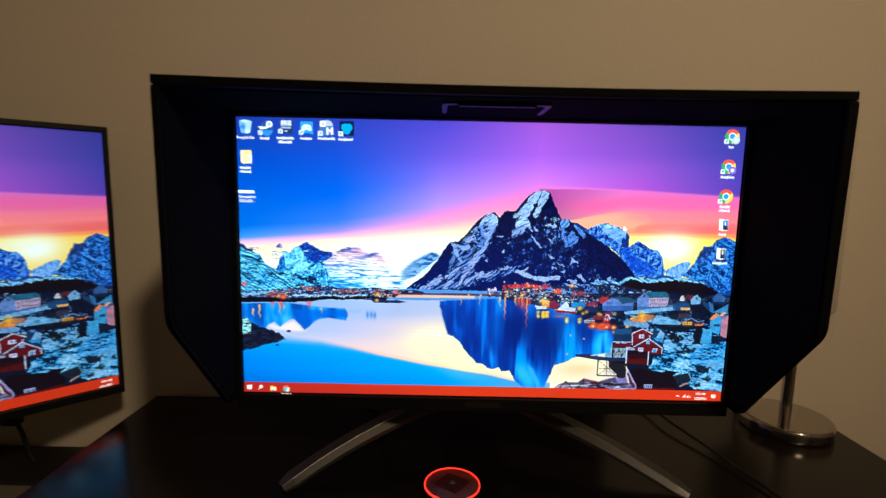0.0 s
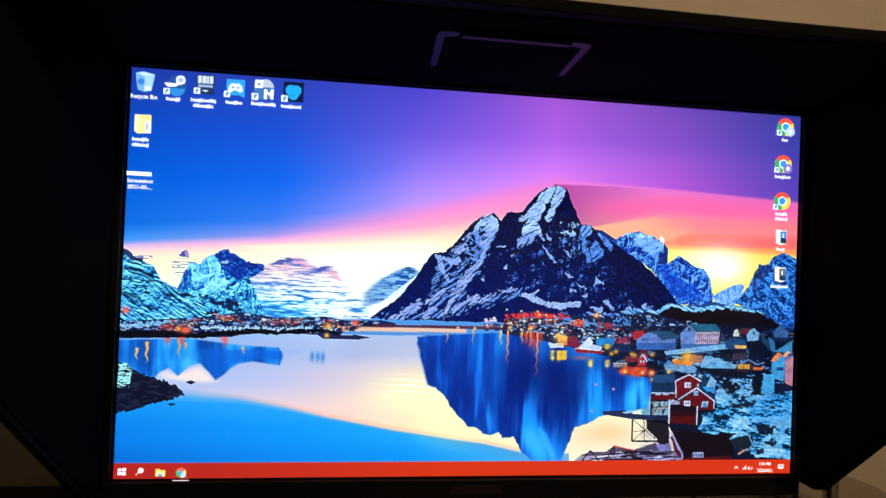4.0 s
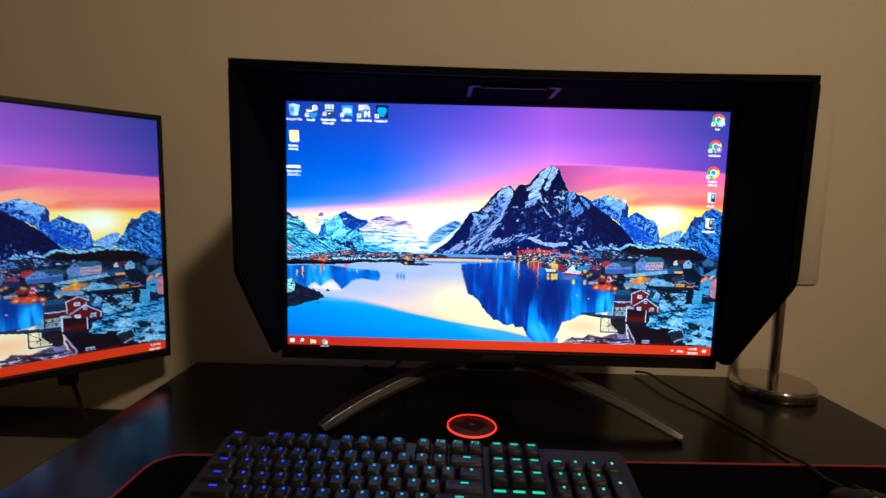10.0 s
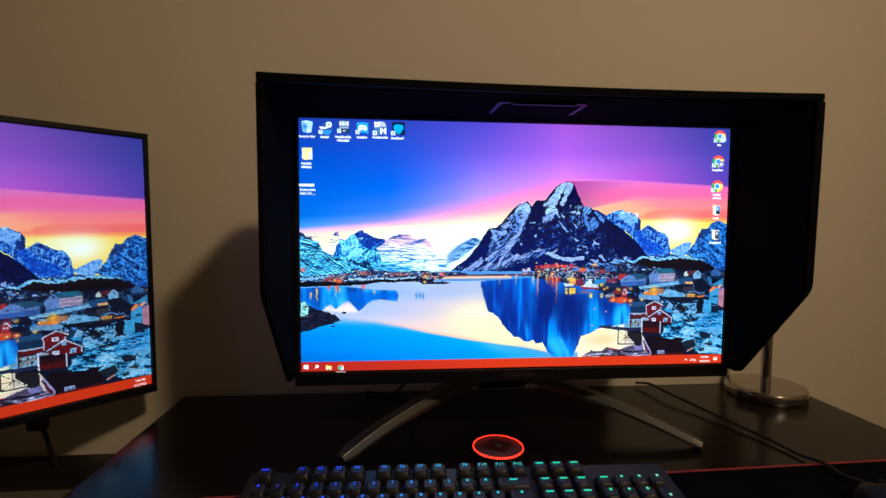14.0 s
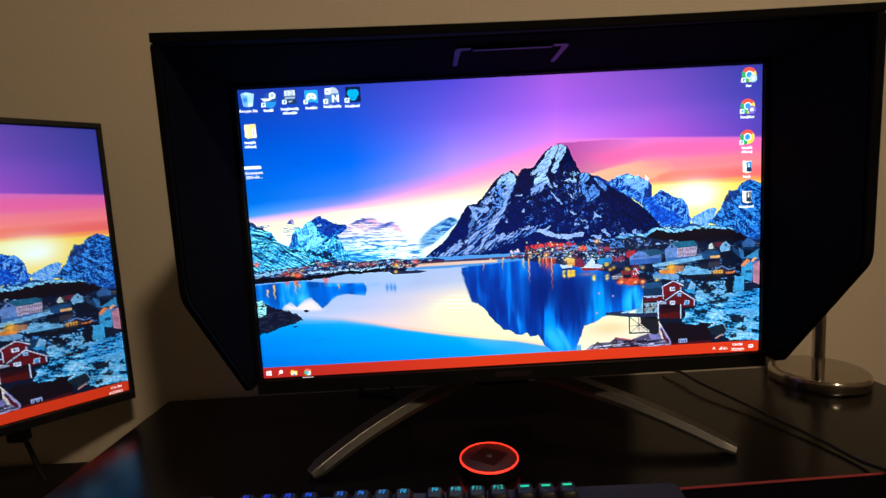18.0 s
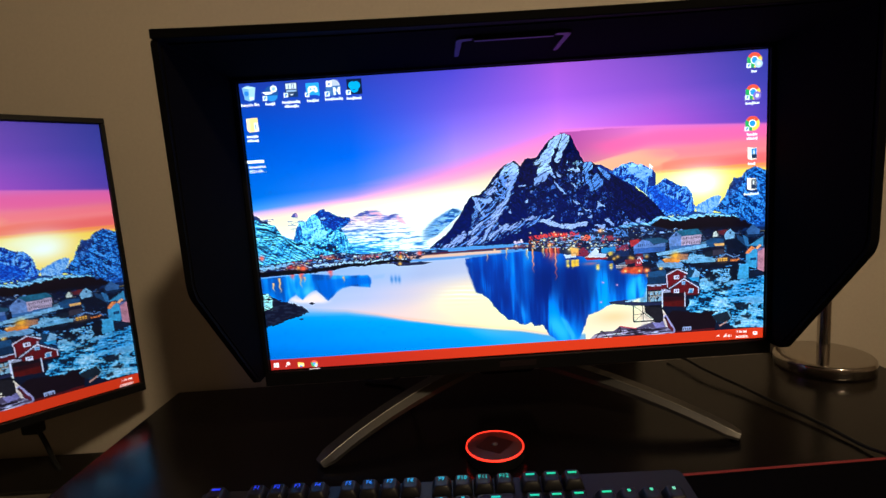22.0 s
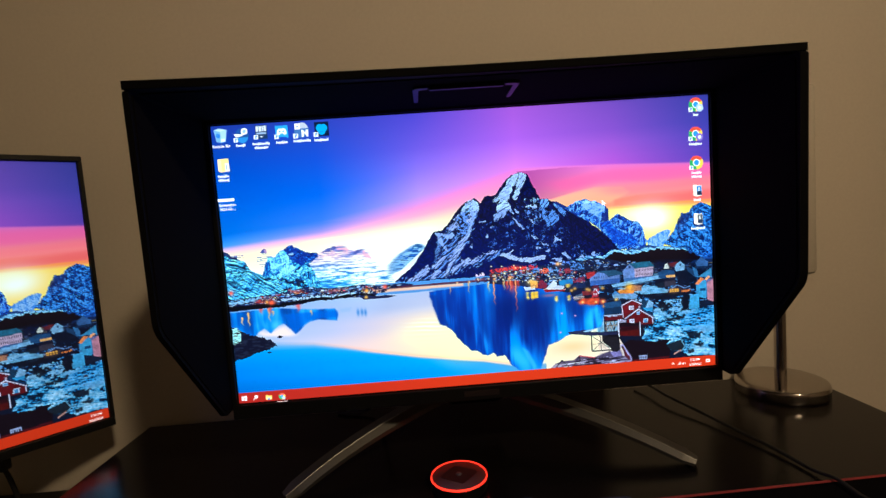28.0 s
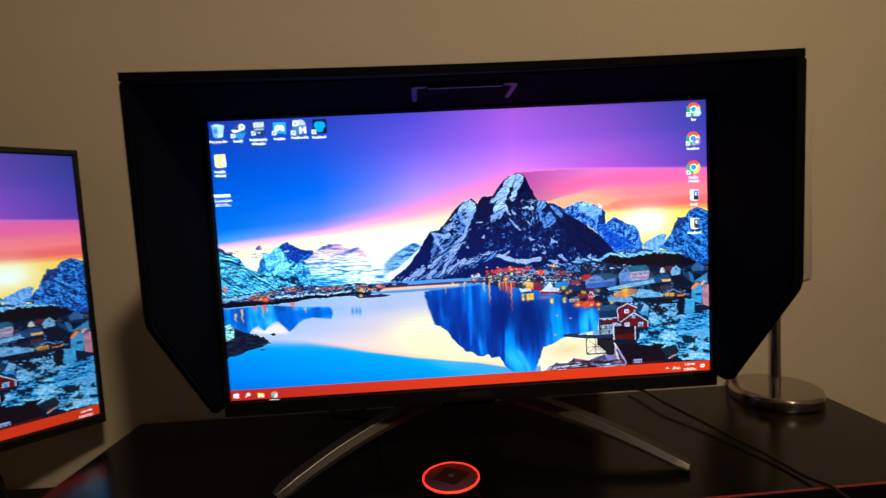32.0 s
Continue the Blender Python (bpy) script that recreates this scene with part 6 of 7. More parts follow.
def at_screen(text):
    (u, v), = points_of(text)
    return (u - 0.5) * 0.597, (0.5 - v) * 0.336


def disc(x, y, r, a=0, b=360, inner=0.0):
    n = 20
    turn = [radians(a + (b - a) * k / n) for k in range(n + 1)]
    out = [(x + r * math.cos(t), y + r * math.sin(t)) for t in turn]
    if inner:
        out += [(x + inner * math.cos(t), y + inner * math.sin(t)) for t in reversed(turn)]
    elif b - a < 360:
        out.append((x, y))
    else:
        out.pop()
    return out


def quad(x0, y0, x1, y1):
    return [(x0, y0), (x1, y0), (x1, y1), (x0, y1)]


def flat_sign(name, place, size, shapes, parent, label="", power=POWER):
    """A small lit sign: flat shapes laid over one another, in units of half its size."""
    bm, mats = bmesh.new(), []
    x0, z0 = place
    for k, (outline, colour) in enumerate(shapes):
        mat = lit(colour, power)
        if mat not in mats:
            mats.append(mat)
        verts = [bm.verts.new((x0 + x * size, -0.0004 - 0.00008 * k, z0 + y * size)) for x, y in outline]
        bm.faces.new(verts).material_index = mats.index(mat)
    bmesh.ops.triangulate(bm, faces=bm.faces)
    me = bpy.data.meshes.new(name)
    bm.to_mesh(me)
    bm.free()
    for mat in mats:
        me.materials.append(mat)
    ob = new(name, me)
    ob.parent = parent
    return tagged(ob, label)


def lettering(name, text, place, wide, colour, parent, label="", power=POWER):
    """Lit words in the built-in font, made to a width, centred on a place."""
    curve = bpy.data.curves.new(name, "FONT")
    curve.body, curve.align_x, curve.align_y, curve.resolution_u, curve.offset = text, "CENTER", "CENTER", 2, 0.022
    made = bpy.data.objects.new(name, curve)
    scene.collection.objects.link(made)
    me = bpy.data.meshes.new_from_object(made.evaluated_get(bpy.context.evaluated_depsgraph_get()))
    bpy.data.objects.remove(made)
    span = max(v.co.x for v in me.vertices) - min(v.co.x for v in me.vertices)
    s = wide / span
    me.transform(Matrix.Translation((place[0], -0.0008, place[1])) @ pose(0, 0, 0, 90, 0, 0) @ Matrix.Diagonal((s, s, s, 1)))
    me.materials.clear()
    me.materials.append(lit(colour, power))
    ob = new(name, me)
    ob.parent = parent
    return tagged(ob, label)


WHITE = "f4f8ff"
ARROW = [(quad(-1.1, -1.0, -0.5, -0.4), "e8f4fc"), ([(-0.95, -0.9), (-0.8, -0.9), (-0.7, -0.65), (-0.6, -0.7), (-0.6, -0.5), (-0.85, -0.5), (-0.8, -0.6)], "2c78c8")]


def caption(place, widths, drop, parent=None):
    """A caption that cannot be used as words: one bar with an uneven top and foot for each line."""
    for k, w in enumerate(widths):
        n = max(3, int(w / 0.0017))
        top, foot = [], []
        for i in range(n):
            a, b = -w / 2 + w * i / n, -w / 2 + w * (i + 0.72) / n
            c = -w / 2 + w * (i + 1) / n
            h, d = (0.0018 if (i * 7 + k) % 5 in (0, 3) else 0.0011), (0.0017 if (i * 3 + k) % 7 == 5 else 0.0011)
            top += [(a, h), (b, h)] + ([(b, 0.0002), (c, 0.0002)] if i < n - 1 else [])
            foot += [(a, -d), (b, -d)] + ([(b, -0.0002), (c, -0.0002)] if i < n - 1 else [])
        flat_sign("caption", (place[0], place[1] - drop - 0.0046 * k), 1.0, [(top + foot[::-1], "dce8f8")], screen, "unreadable white caption")


S = 0.0082
spot = at_screen("0.018,0.033")
flat_sign("bin_icon", spot, S, [([(-0.9, 0.8), (-0.15, 1.0), (0.95, 0.75), (0.65, -0.9), (0.0, -1.05), (-0.65, -0.85)], "88b8e4"), ([(-0.8, 0.72), (0.0, 0.5), (0.0, -1.0), (-0.62, -0.82)], "6ca8e0"), ([(0.0, 0.5), (0.85, 0.7), (0.62, -0.85), (0.0, -1.0)], "9cc8ec"), ([(-0.8, 0.78), (-0.1, 0.9), (0.8, 0.72), (0.0, 0.55)], "b8dcf4"), (disc(-0.35, -0.05, 0.32, inner=0.16), "2878cc"), (quad(0.0, -0.9, 0.6, -0.5), "d4ecf8")], screen, "blue glass waste bin icon")
lettering("bin_caption", "Recycle Bin", at_screen("0.018,0.071"), 0.0205, WHITE, screen)
spot = at_screen("0.058,0.036")
flat_sign("lever_icon", spot, S, [(disc(0.15, 0, 0.95), "1c4c94"), (disc(0.15, -0.35, 0.8, 180, 360), "2c84d0"), ([(-1.1, 0.15), (-0.7, -0.25), (0.1, -0.15), (0.75, 0.35), (0.4, 0.7), (0.0, 0.1), (-0.5, 0.15)], "f0f6fc"), (disc(0.5, 0.5, 0.46), "f0f6fc"), (disc(0.5, 0.5, 0.26), "8cb4dc")] + ARROW, screen, "blue round icon with white lever shape")
caption(at_screen("0.056,0.036"), [0.0115], 0.0122)
spot = at_screen("0.098,0.030")
flat_sign("dark_icon", spot, S, [(quad(-0.85, -1.0, 0.85, 0.95), "16325c"), (quad(-0.75, 0.1, -0.4, 0.85), "c8d8ec"), (quad(-0.32, 0.1, 0.05, 0.85), "c8d8ec"), (quad(0.12, 0.1, 0.3, 0.85), "c8d8ec"), (quad(0.38, 0.1, 0.72, 0.85), "c8d8ec"), (quad(-0.7, -0.3, 0.7, -0.05), "90acd0"), ([(-0.3, -0.6), (0.3, -0.6), (0.0, -0.8)], "d0dcec")] + ARROW, screen, "dark blue icon with pale block shapes")
caption(at_screen("0.096,0.030"), [0.0205, 0.0165], 0.0136)
spot = at_screen("0.138,0.033")
flat_sign("chat_icon", spot, S, [([(-0.9, 0.85), (0.9, 0.85), (0.9, -0.95), (0.4, -0.75), (-0.9, -0.75)], "2c9ae8"), ([(-0.65, 0.1), (-0.4, 0.42), (0.4, 0.42), (0.65, 0.1), (0.7, -0.35), (0.35, -0.45), (0.2, -0.25), (-0.2, -0.25), (-0.35, -0.45), (-0.7, -0.35)], "f0f8ff"), (disc(-0.25, 0.02, 0.14), "2c9ae8"), (disc(0.25, 0.02, 0.14), "2c9ae8")] + ARROW, screen, "blue chat icon with white blob")
caption(at_screen("0.137,0.030"), [0.0138], 0.0136)
spot = at_screen("0.177,0.033")
flat_sign("grey_icon", spot, S * 1.1, [(disc(0, 0, 0.95), "3c6cac"), (disc(0.1, 0.25, 0.75, 0, 180), "b0bcd0"), (quad(-0.85, 0.15, -0.15, 0.9), "f0f4fc"), (quad(-0.65, 0.4, -0.35, 0.6), "4c74b0"), (quad(0.0, -0.85, 0.25, 0.05), "f0f4fc"), (quad(0.6, -0.85, 0.85, 0.05), "f0f4fc"), ([(0.0, 0.05), (0.2, 0.05), (0.45, -0.35), (0.65, 0.05), (0.85, 0.05), (0.5, -0.6)], "f0f4fc")] + ARROW, screen, "round grey icon with two white shapes")
caption(at_screen("0.177,0.030"), [0.0205], 0.0132)
spot = at_screen("0.217,0.033")
knot = [(disc(0.0, 0.0, 0.62, k, k + 70, inner=0.42), "2cb4f0") for k in (10, 130, 250)] + [(disc(0.28 * math.cos(a), 0.28 * math.sin(a), 0.5, inner=0.36), "189ce4") for a in (0.5, 2.6, 4.7)]
flat_sign("knot_icon", spot, S * 1.08, [(quad(-0.95, -0.95, 0.95, 0.95), "0a1838")] + knot + ARROW, screen, "dark icon with blue knot shape")
caption(at_screen("0.215,0.030"), [0.0172], 0.0138)
spot = at_screen("0.018,0.137")
flat_sign("folder_icon", spot, S, [([(-0.8, 0.9), (0.75, 0.95), (0.8, -0.9), (-0.5, -1.0), (-0.8, -0.75)], "f4d890"), ([(-0.8, 0.9), (-0.3, 0.85), (-0.3, -1.0), (-0.8, -0.75)], "ffe8b4"), ([(0.2, 0.3), (0.72, 0.3), (0.8, -0.9), (0.2, -0.85)], "e8f0ec"), (quad(0.3, -0.6, 0.5, 0.1), "8cb4cc")], screen, "yellow folder icon")
caption(at_screen("0.016,0.137"), [0.0135, 0.0135], 0.0130)
spot = at_screen("0.016,0.259")
flat_sign("strip_icon", spot, 0.0096, [(quad(-1, -0.17, 1, 0.17), "fbfdff"), (quad(-0.95, -0.02, 0.95, 0.03), "c8d4e4")], screen, "thin white picture strip icon")
lettering("strip_caption", "Screenshot", at_screen("0.018,0.277"), 0.0200, WHITE, screen)
lettering("strip_caption", "2021-03-...", at_screen("0.018,0.292"), 0.0190, WHITE, screen)

for text, badge, widths in (("0.974,0.033", "a8c8e4", [0.0066]), ("0.972,0.137", "7c6cc4", [0.0165]), ("0.972,0.241", "", [0.0125, 0.0130])):
    wheel = [(disc(0, 0, 1.0), "f8f4e8"), (disc(0, 0, 1.0, 30, 150), "e8503c"), (disc(0, 0, 1.0, 150, 270), "2ca45c"), (disc(0, 0, 1.0, -90, 30), "f8cc50"), (disc(0, 0, 0.52), "f8fcff"), (disc(0, 0, 0.40), "2c90e0")]
    if badge:
        wheel += [(disc(0.55, -0.5, 0.55), badge), (disc(0.55, -0.5, 0.25), "dce8f4")]
    flat_sign("wheel_icon", at_screen(text), S * 1.02, wheel + ARROW, screen, "round red, green and yellow icon")
    caption(at_screen(text), widths, 0.0124)
for text, colour, widths in (("0.972,0.342", "2c84d0", [0.0090]), ("0.972,0.446", "5c6470", [0.0180])):
    flat_sign("file_icon", at_screen(text), S * 0.9, [([(-0.7, 1.0), (0.3, 0.85), (0.75, 0.9), (0.8, -0.85), (0.0, -1.0), (-0.65, -0.8)], "f0ece0"), ([(-0.1, 0.7), (0.72, 0.8), (0.78, -0.8), (-0.05, -0.75)], colour), ([(-0.05, -0.2), (0.35, 0.1), (0.75, -0.3), (0.78, -0.8), (-0.05, -0.75)], "1c3050"), (quad(0.2, -0.1, 0.4, 0.5), "d8e4ec")], screen, "open document folder icon")
    caption(at_screen(text), widths, 0.0116)
flat_sign("pointer", at_screen("0.776,0.363"), 0.0035, [([(-0.6, 1.0), (-0.6, -0.9), (-0.15, -0.45), (0.2, -1.1), (0.45, -0.95), (0.15, -0.3), (0.75, -0.3)], "fbfcff")], screen, "white arrow pointer")

for key, shapes, size in (("0.011,0.982", [(quad(-0.9, 0.1, -0.08, 0.75), WHITE), (quad(0.08, 0.1, 0.95, 0.85), WHITE), (quad(-0.9, -0.75, -0.08, -0.06), WHITE), (quad(0.08, -0.85, 0.95, -0.06), WHITE)], 0.0034),
                          ("0.034,0.982", [(disc(0.25, 0.25, 0.65, inner=0.47), "fce8e8"), ([(-0.9, -0.75), (-0.75, -0.9), (-0.15, -0.3), (-0.3, -0.15)], "fce8e8")], 0.0034),
                          ("0.061,0.985", [([(-1, 0.8), (-0.2, 0.8), (0.0, 0.55), (1, 0.55), (1, -0.8), (-1, -0.8)], "f4c860"), (quad(-0.85, -0.65, 0.85, 0.2), "ffe8a8"), (quad(-0.4, -0.8, 0.4, -0.3), "3c8cd0")], 0.0038),
                          ("0.088,0.985", [(disc(0, 0, 1.0), "e8e8e8"), (disc(0, 0, 1.0, 30, 150), "e86050"), (disc(0, 0, 1.0, 150, 270), "3cac6c"), (disc(0, 0, 1.0, -90, 30), "f8d060"), (disc(0, 0, 0.45), "4c9ce0"), (disc(0.5, -0.5, 0.5), "b8d4e8"), (quad(-1.6, -1.75, 1.6, -1.5), "f8dcdc")], 0.0040),
                          ("0.909,0.982", [([(-0.9, -0.35), (-0.6, -0.6), (0, 0.1), (0.6, -0.6), (0.9, -0.35), (0, 0.6)], "fce8e8")], 0.0024),
                          ("0.922,0.982", [([(-0.9, -0.8), (0.9, -0.8), (0.9, 0.9)], "f4c8c8")], 0.0026),
                          ("0.932,0.985", [([(-0.9, -0.3), (-0.5, -0.3), (0.0, -0.8), (0.0, 0.8), (-0.5, 0.3), (-0.9, 0.3)], "fce8e8"), (disc(0.15, 0, 0.75, -50, 50, inner=0.5), "fce8e8")], 0.0026),
                          ("0.984,0.982", [([(-0.9, 0.8), (0.9, 0.8), (0.9, -0.5), (0.2, -0.5), (0.0, -0.9), (-0.2, -0.5), (-0.9, -0.5)], "fff0f0"), (quad(-0.6, 0.05, 0.6, 0.45), "b02020")], 0.0030)):
    flat_sign("task_sign", at_screen(key), size, shapes, screen, "small white task bar sign")
lettering("clock", "7:30 PM", at_screen("0.956,0.973"), 0.0122, "fff4f4", screen, "white clock digits")
lettering("clock", "3/22/2021", at_screen("0.957,0.991"), 0.0150, "fff4f4", screen, "white clock digits")
# the clock on the second screen
for text, spot, wide in (("7:30 PM", "0.977,0.976", 0.0122), ("3/22/2021", "0.976,0.994", 0.0150)):
    lettering("clock", text, at_screen(spot), wide, "fff4f4", screen_two, "white clock digits", POWER_TWO)

# its lead, hanging down to the table
lead = holder("power_lead", (-0.735, 0.165, TABLE_Z), "black lead hanging behind the angled monitor", "cable")
part("cord", tube([(-0.02, 0.0, 0.15), (-0.012, 0.0, 0.10), (-0.002, 0.005, 0.06), (0.004, 0.01, 0.02), (0.01, 0.012, 0.003)], 0.0035), RUBBER, lead, smooth=True)
part("plug", box((-0.024, -0.010, 0.075), (0.004, 0.008, 0.118), 0.004), RUBBER, lead)

# ---- table lamp, switched off ----
lamp = holder("table_lamp", (0.499, 0.158, DESK_Z), "unlit table lamp with white drum shade and steel foot", "lamp")
part("base", lathe([(0, 0), (0.0630, 0), (0.0648, 0.0012), (0.0652, 0.0040), (0.0652, 0.0130), (0.0650, 0.0160), (0.0643, 0.0182), (0.0630, 0.0196), (0.0610, 0.0203), (0.0580, 0.0206), (0, 0.0212)], 144), STEEL, lamp, "round brushed steel foot", smooth=True)
part("pole", lathe([(0.0086, 0.0205), (0.0086, 0.30)], 32), STEEL, lamp, "thin steel pole", smooth=True)
part("shade", lathe([(0.0440, 0.199), (0.0455, 0.195), (0.0480, 0.199), (0.0480, 0.472), (0.0465, 0.475), (0.0450, 0.472), (0.0440, 0.199)], 64), SHADE, lamp, "white fabric drum shade", smooth=True)
part("spider", tube([(-0.0445, 0, 0.30), (0, 0, 0.30), (0.0445, 0, 0.30)], 0.0015), STEEL, lamp)

# ---- glowing puck ----
RED_GLOW = glowing("red_light", (1.0, 0.025, 0.012), 3.0)
# red in the cover and emblem colours stands in for the ring's scattered light
PUCK_TOP = surface("glow_tinted_plastic", (0.075, 0.018, 0.016), 0.5, grain=0.15, scale=150, spec=0.5)
puck = holder("light_puck", (-0.0365, -0.0365, DESK_Z), "round black puck with glowing red ring on the desk", "puck")
part("body", lathe([(0, 0), (0.0315, 0), (0.0332, 0.002), (0.0332, 0.0125), (0.0322, 0.014), (0, 0.014)], 64), BLACK, puck)
part("cover", lathe([(0, 0.0158), (0.0316, 0.0150), (0.0321, 0.0142), (0, 0.0142)], 64), PUCK_TOP, puck, "smoky cover with the ring's red glow in its colour", smooth=True)
part("ring", lathe([(0.0323, 0.0146), (0.0331, 0.0132), (0.0337, 0.0138), (0.0334, 0.0152), (0.0328, 0.0156), (0.0323, 0.0146)], 64), RED_GLOW, puck, "glowing red ring", smooth=True)
part("emblem", prism(rounded([(0.004, -0.021), (0.023, 0.003), (-0.004, 0.021), (-0.023, -0.003)], [0.002], 2), 0.0154, 0.0160, "z"), surface("dark_emblem", (0.05, 0.011, 0.010), 0.3), puck, "dark diamond shape")
part("stud", lathe([(0, 0.0172), (0.0032, 0.0169), (0.0036, 0.0161), (0, 0.0161)], 16), surface("grey_stud", (0.09, 0.07, 0.07), 0.4), puck, smooth=True)

# ---- desk mat ----
MAT_OUT = rounded([(-0.418, -0.50), (0.505, -0.50), (0.505, -0.0905), (-0.418, -0.1125)], [0.034])
mat = holder("desk_mat", (0.045, -0.3, DESK_Z), "black cloth desk mat with red stitched edge", "mat")
part("cloth", prism([(x - 0.045, y + 0.3) for x, y in MAT_OUT], 0.0, 0.003, "z"), MAT, mat)
RIM = []
for a, b in zip(MAT_OUT, MAT_OUT[1:] + MAT_OUT[:1]):
    n = max(1, int((b - a).length / 0.012))
    RIM += [a.lerp(b, k / n) for k in range(n)]
part("stitched_edge", tube([(x - 0.045, y + 0.3, 0.0022) for x, y in RIM + RIM[:1]], 0.0021, 6), STITCH, mat, "red stitched border")

# ---- keyboard ----
UNIT = 0.01922
keyboard = holder("keyboard", (-0.3085, -0.1455, DESK_Z + 0.003), "full-size mechanical keyboard with coloured key lights", "keyboard", turn=-1.7)
TILT = pose(0, 0, 0.035, 9, 0, 0)


def deck(bm):
    bmesh.ops.transform(bm, matrix=TILT, verts=bm.verts)
    return bm


case = part("case", deck(box((-0.0185, -0.128, -0.0145), (0.4345, 0.0125, -0.0005), 0.003)), KEYCAP, keyboard)
part("top_plate", deck(prism(rounded([(-0.018, -0.1275), (0.434, -0.1275), (0.434, 0.012), (-0.018, 0.012)], [0.005]), -0.0005, 0.0008, "z", 0.0004)), CASE, keyboard, "dark grey brushed metal plate")
for fx in (0.02, 0.39):
    part("foot", box((fx, -0.004, 0), (fx + 0.03, 0.006, 0.0205), 0.002), RUBBER, keyboard)
    part("rubber_pad", box((fx, -0.122, 0), (fx + 0.03, -0.112, 0.0012), 0.0003), RUBBER, keyboard)


def keycap(wide, deep=1.0):
    """A keycap, narrower on top with a shallow dish."""
    w, d = wide * UNIT / 2 - 0.0006, deep * UNIT / 2 - 0.0006
    bm = bmesh.new()
    rings = []
    for inset, z, soft in ((0.0, 0.002, 0.001), (0.0003, 0.004, 0.001), (0.0026, 0.0105, 0.0022), (0.0034, 0.0112, 0.0026), (0.0050, 0.0107, 0.0026)):
        out = rounded([(-w + inset, -d + inset), (w - inset, -d + inset), (w - inset, d - inset * 0.7), (-w + inset, d - inset * 0.7)], [soft], 2)
        rings.append([bm.verts.new((p[0], p[1], z)) for p in out])
    n = len(rings[0])
    for a, b in zip(rings, rings[1:]):
        for k in range(n):
            bm.faces.new((a[k], a[(k + 1) % n], b[(k + 1) % n], b[k]))
    bm.faces.new(rings[-1])
    bm.faces.new(rings[0][::-1])
    me = bpy.data.meshes.new("key")
    bm.to_mesh(me)
    bm.free()
    me.materials.append(KEYCAP)
    me.polygons.foreach_set("use_smooth", [True] * len(me.polygons))
    return me


CAPS, LEGENDS = {}, {}
STOPS = [(-0.33, (0.02, 0.03, 1.0)), (-0.24, (0.02, 0.07, 1.0)), (-0.17, (0.03, 0.25, 0.95)), (-0.10, (0.03, 0.55, 0.75)), (-0.02, (0.03, 0.70, 0.42)), (0.03, (0.03, 0.75, 0.38)), (0.08, (0.12, 0.75, 0.45)), (0.13, (0.6, 0.75, 0.65))]


def key_light(x):
    k = min(max(0, sum(s[0] <= x for s in STOPS) - 1), len(STOPS) - 2)
    f = min(max((x - STOPS[k][0]) / (STOPS[k + 1][0] - STOPS[k][0]), 0), 1)
    return [a * (1 - f) + b * f for a, b in zip(STOPS[k][1], STOPS[k + 1][1])]


KEY_LIGHTS = [glowing("key_light", key_light(-0.33 + 0.02 * i), 1.0) for i in range(24)]


def legend_mesh(text, slot):
    """Lit writing on a keycap; bars where the writing is only a blur."""
    if (text, slot) in LEGENDS:
        return LEGENDS[text, slot]
    bm = bmesh.new()
    if text in ("wide", "bar", "dot"):
        half = {"wide": 0.0040, "bar": 0.0024, "dot": 0.0013}[text]
        box((-half, 0.0022, 0.0112), (half, 0.0042 if text != "dot" else 0.0050, 0.01145), bm=bm)
        me = bpy.data.meshes.new("legend")
        bm.to_mesh(me)
    else:
        curve = bpy.data.curves.new("legend", "FONT")
        curve.body, curve.align_x, curve.align_y, curve.size, curve.extrude, curve.resolution_u = text, "CENTER", "CENTER", 0.0062, 0.0001, 2
        made = bpy.data.objects.new("legend", curve)
        scene.collection.objects.link(made)
        me = bpy.data.meshes.new_from_object(made.evaluated_get(bpy.context.evaluated_depsgraph_get()))
        bpy.data.objects.remove(made)
        me.transform(Matrix.Translation((0, 0.0030, 0.01135)))
        me.materials.clear()
    bm.free()
    me.materials.append(KEY_LIGHTS[slot])
    LEGENDS[text, slot] = me
    return me


def key(col, y, wide=1.0, text="bar", deep=1.0):
    if (wide, deep) not in CAPS:
        CAPS[wide, deep] = keycap(wide, deep)
    ob = new("key", CAPS[wide, deep])
    ob.parent = keyboard
    ob.matrix_basis = TILT @ Matrix.Translation((col * UNIT, y, 0.0004))
    slot = min(23, max(0, int((-0.3085 + col * UNIT + 0.33) / 0.02)))
    sign = new("legend", legend_mesh(text, slot))
    sign.parent = ob


ROWS_Y = [0.0, -0.0250, -0.0250 - UNIT, -0.0250 - 2 * UNIT, -0.0250 - 3 * UNIT, -0.0250 - 4 * UNIT]
key(0, 0, 1, "wide")
for first, start in ((2, 1), (6.5, 5), (11, 9)):
    for i in range(4):
        key(first + i, 0, 1, "F%d" % (start + i))
for i in range(3):
    key(15.25 + i, 0, 1, "wide")
    key(15.25 + i, ROWS_Y[1], 1, "wide")
    key(15.25 + i, ROWS_Y[2], 1, "wide")
    key(15.25 + i, ROWS_Y[5], 1, "dot")
key(16.25, ROWS_Y[4], 1, "dot")
key(0, ROWS_Y[1], 1, "dot")
for i in range(12):
    key(1 + i, ROWS_Y[1], 1, "1234567890"[i] if i < 10 else "dot")
key(13.5, ROWS_Y[1], 2, "wide")
key(0.25, ROWS_Y[2], 1.5, "wide")
for i in range(12):
    key(1.5 + i, ROWS_Y[2], 1, "dot")
key(13.75, ROWS_Y[2], 1.5, "dot")
key(0.375, ROWS_Y[3], 1.75, "wide")
for i in range(11):
    key(1.75 + i, ROWS_Y[3], 1, "dot")
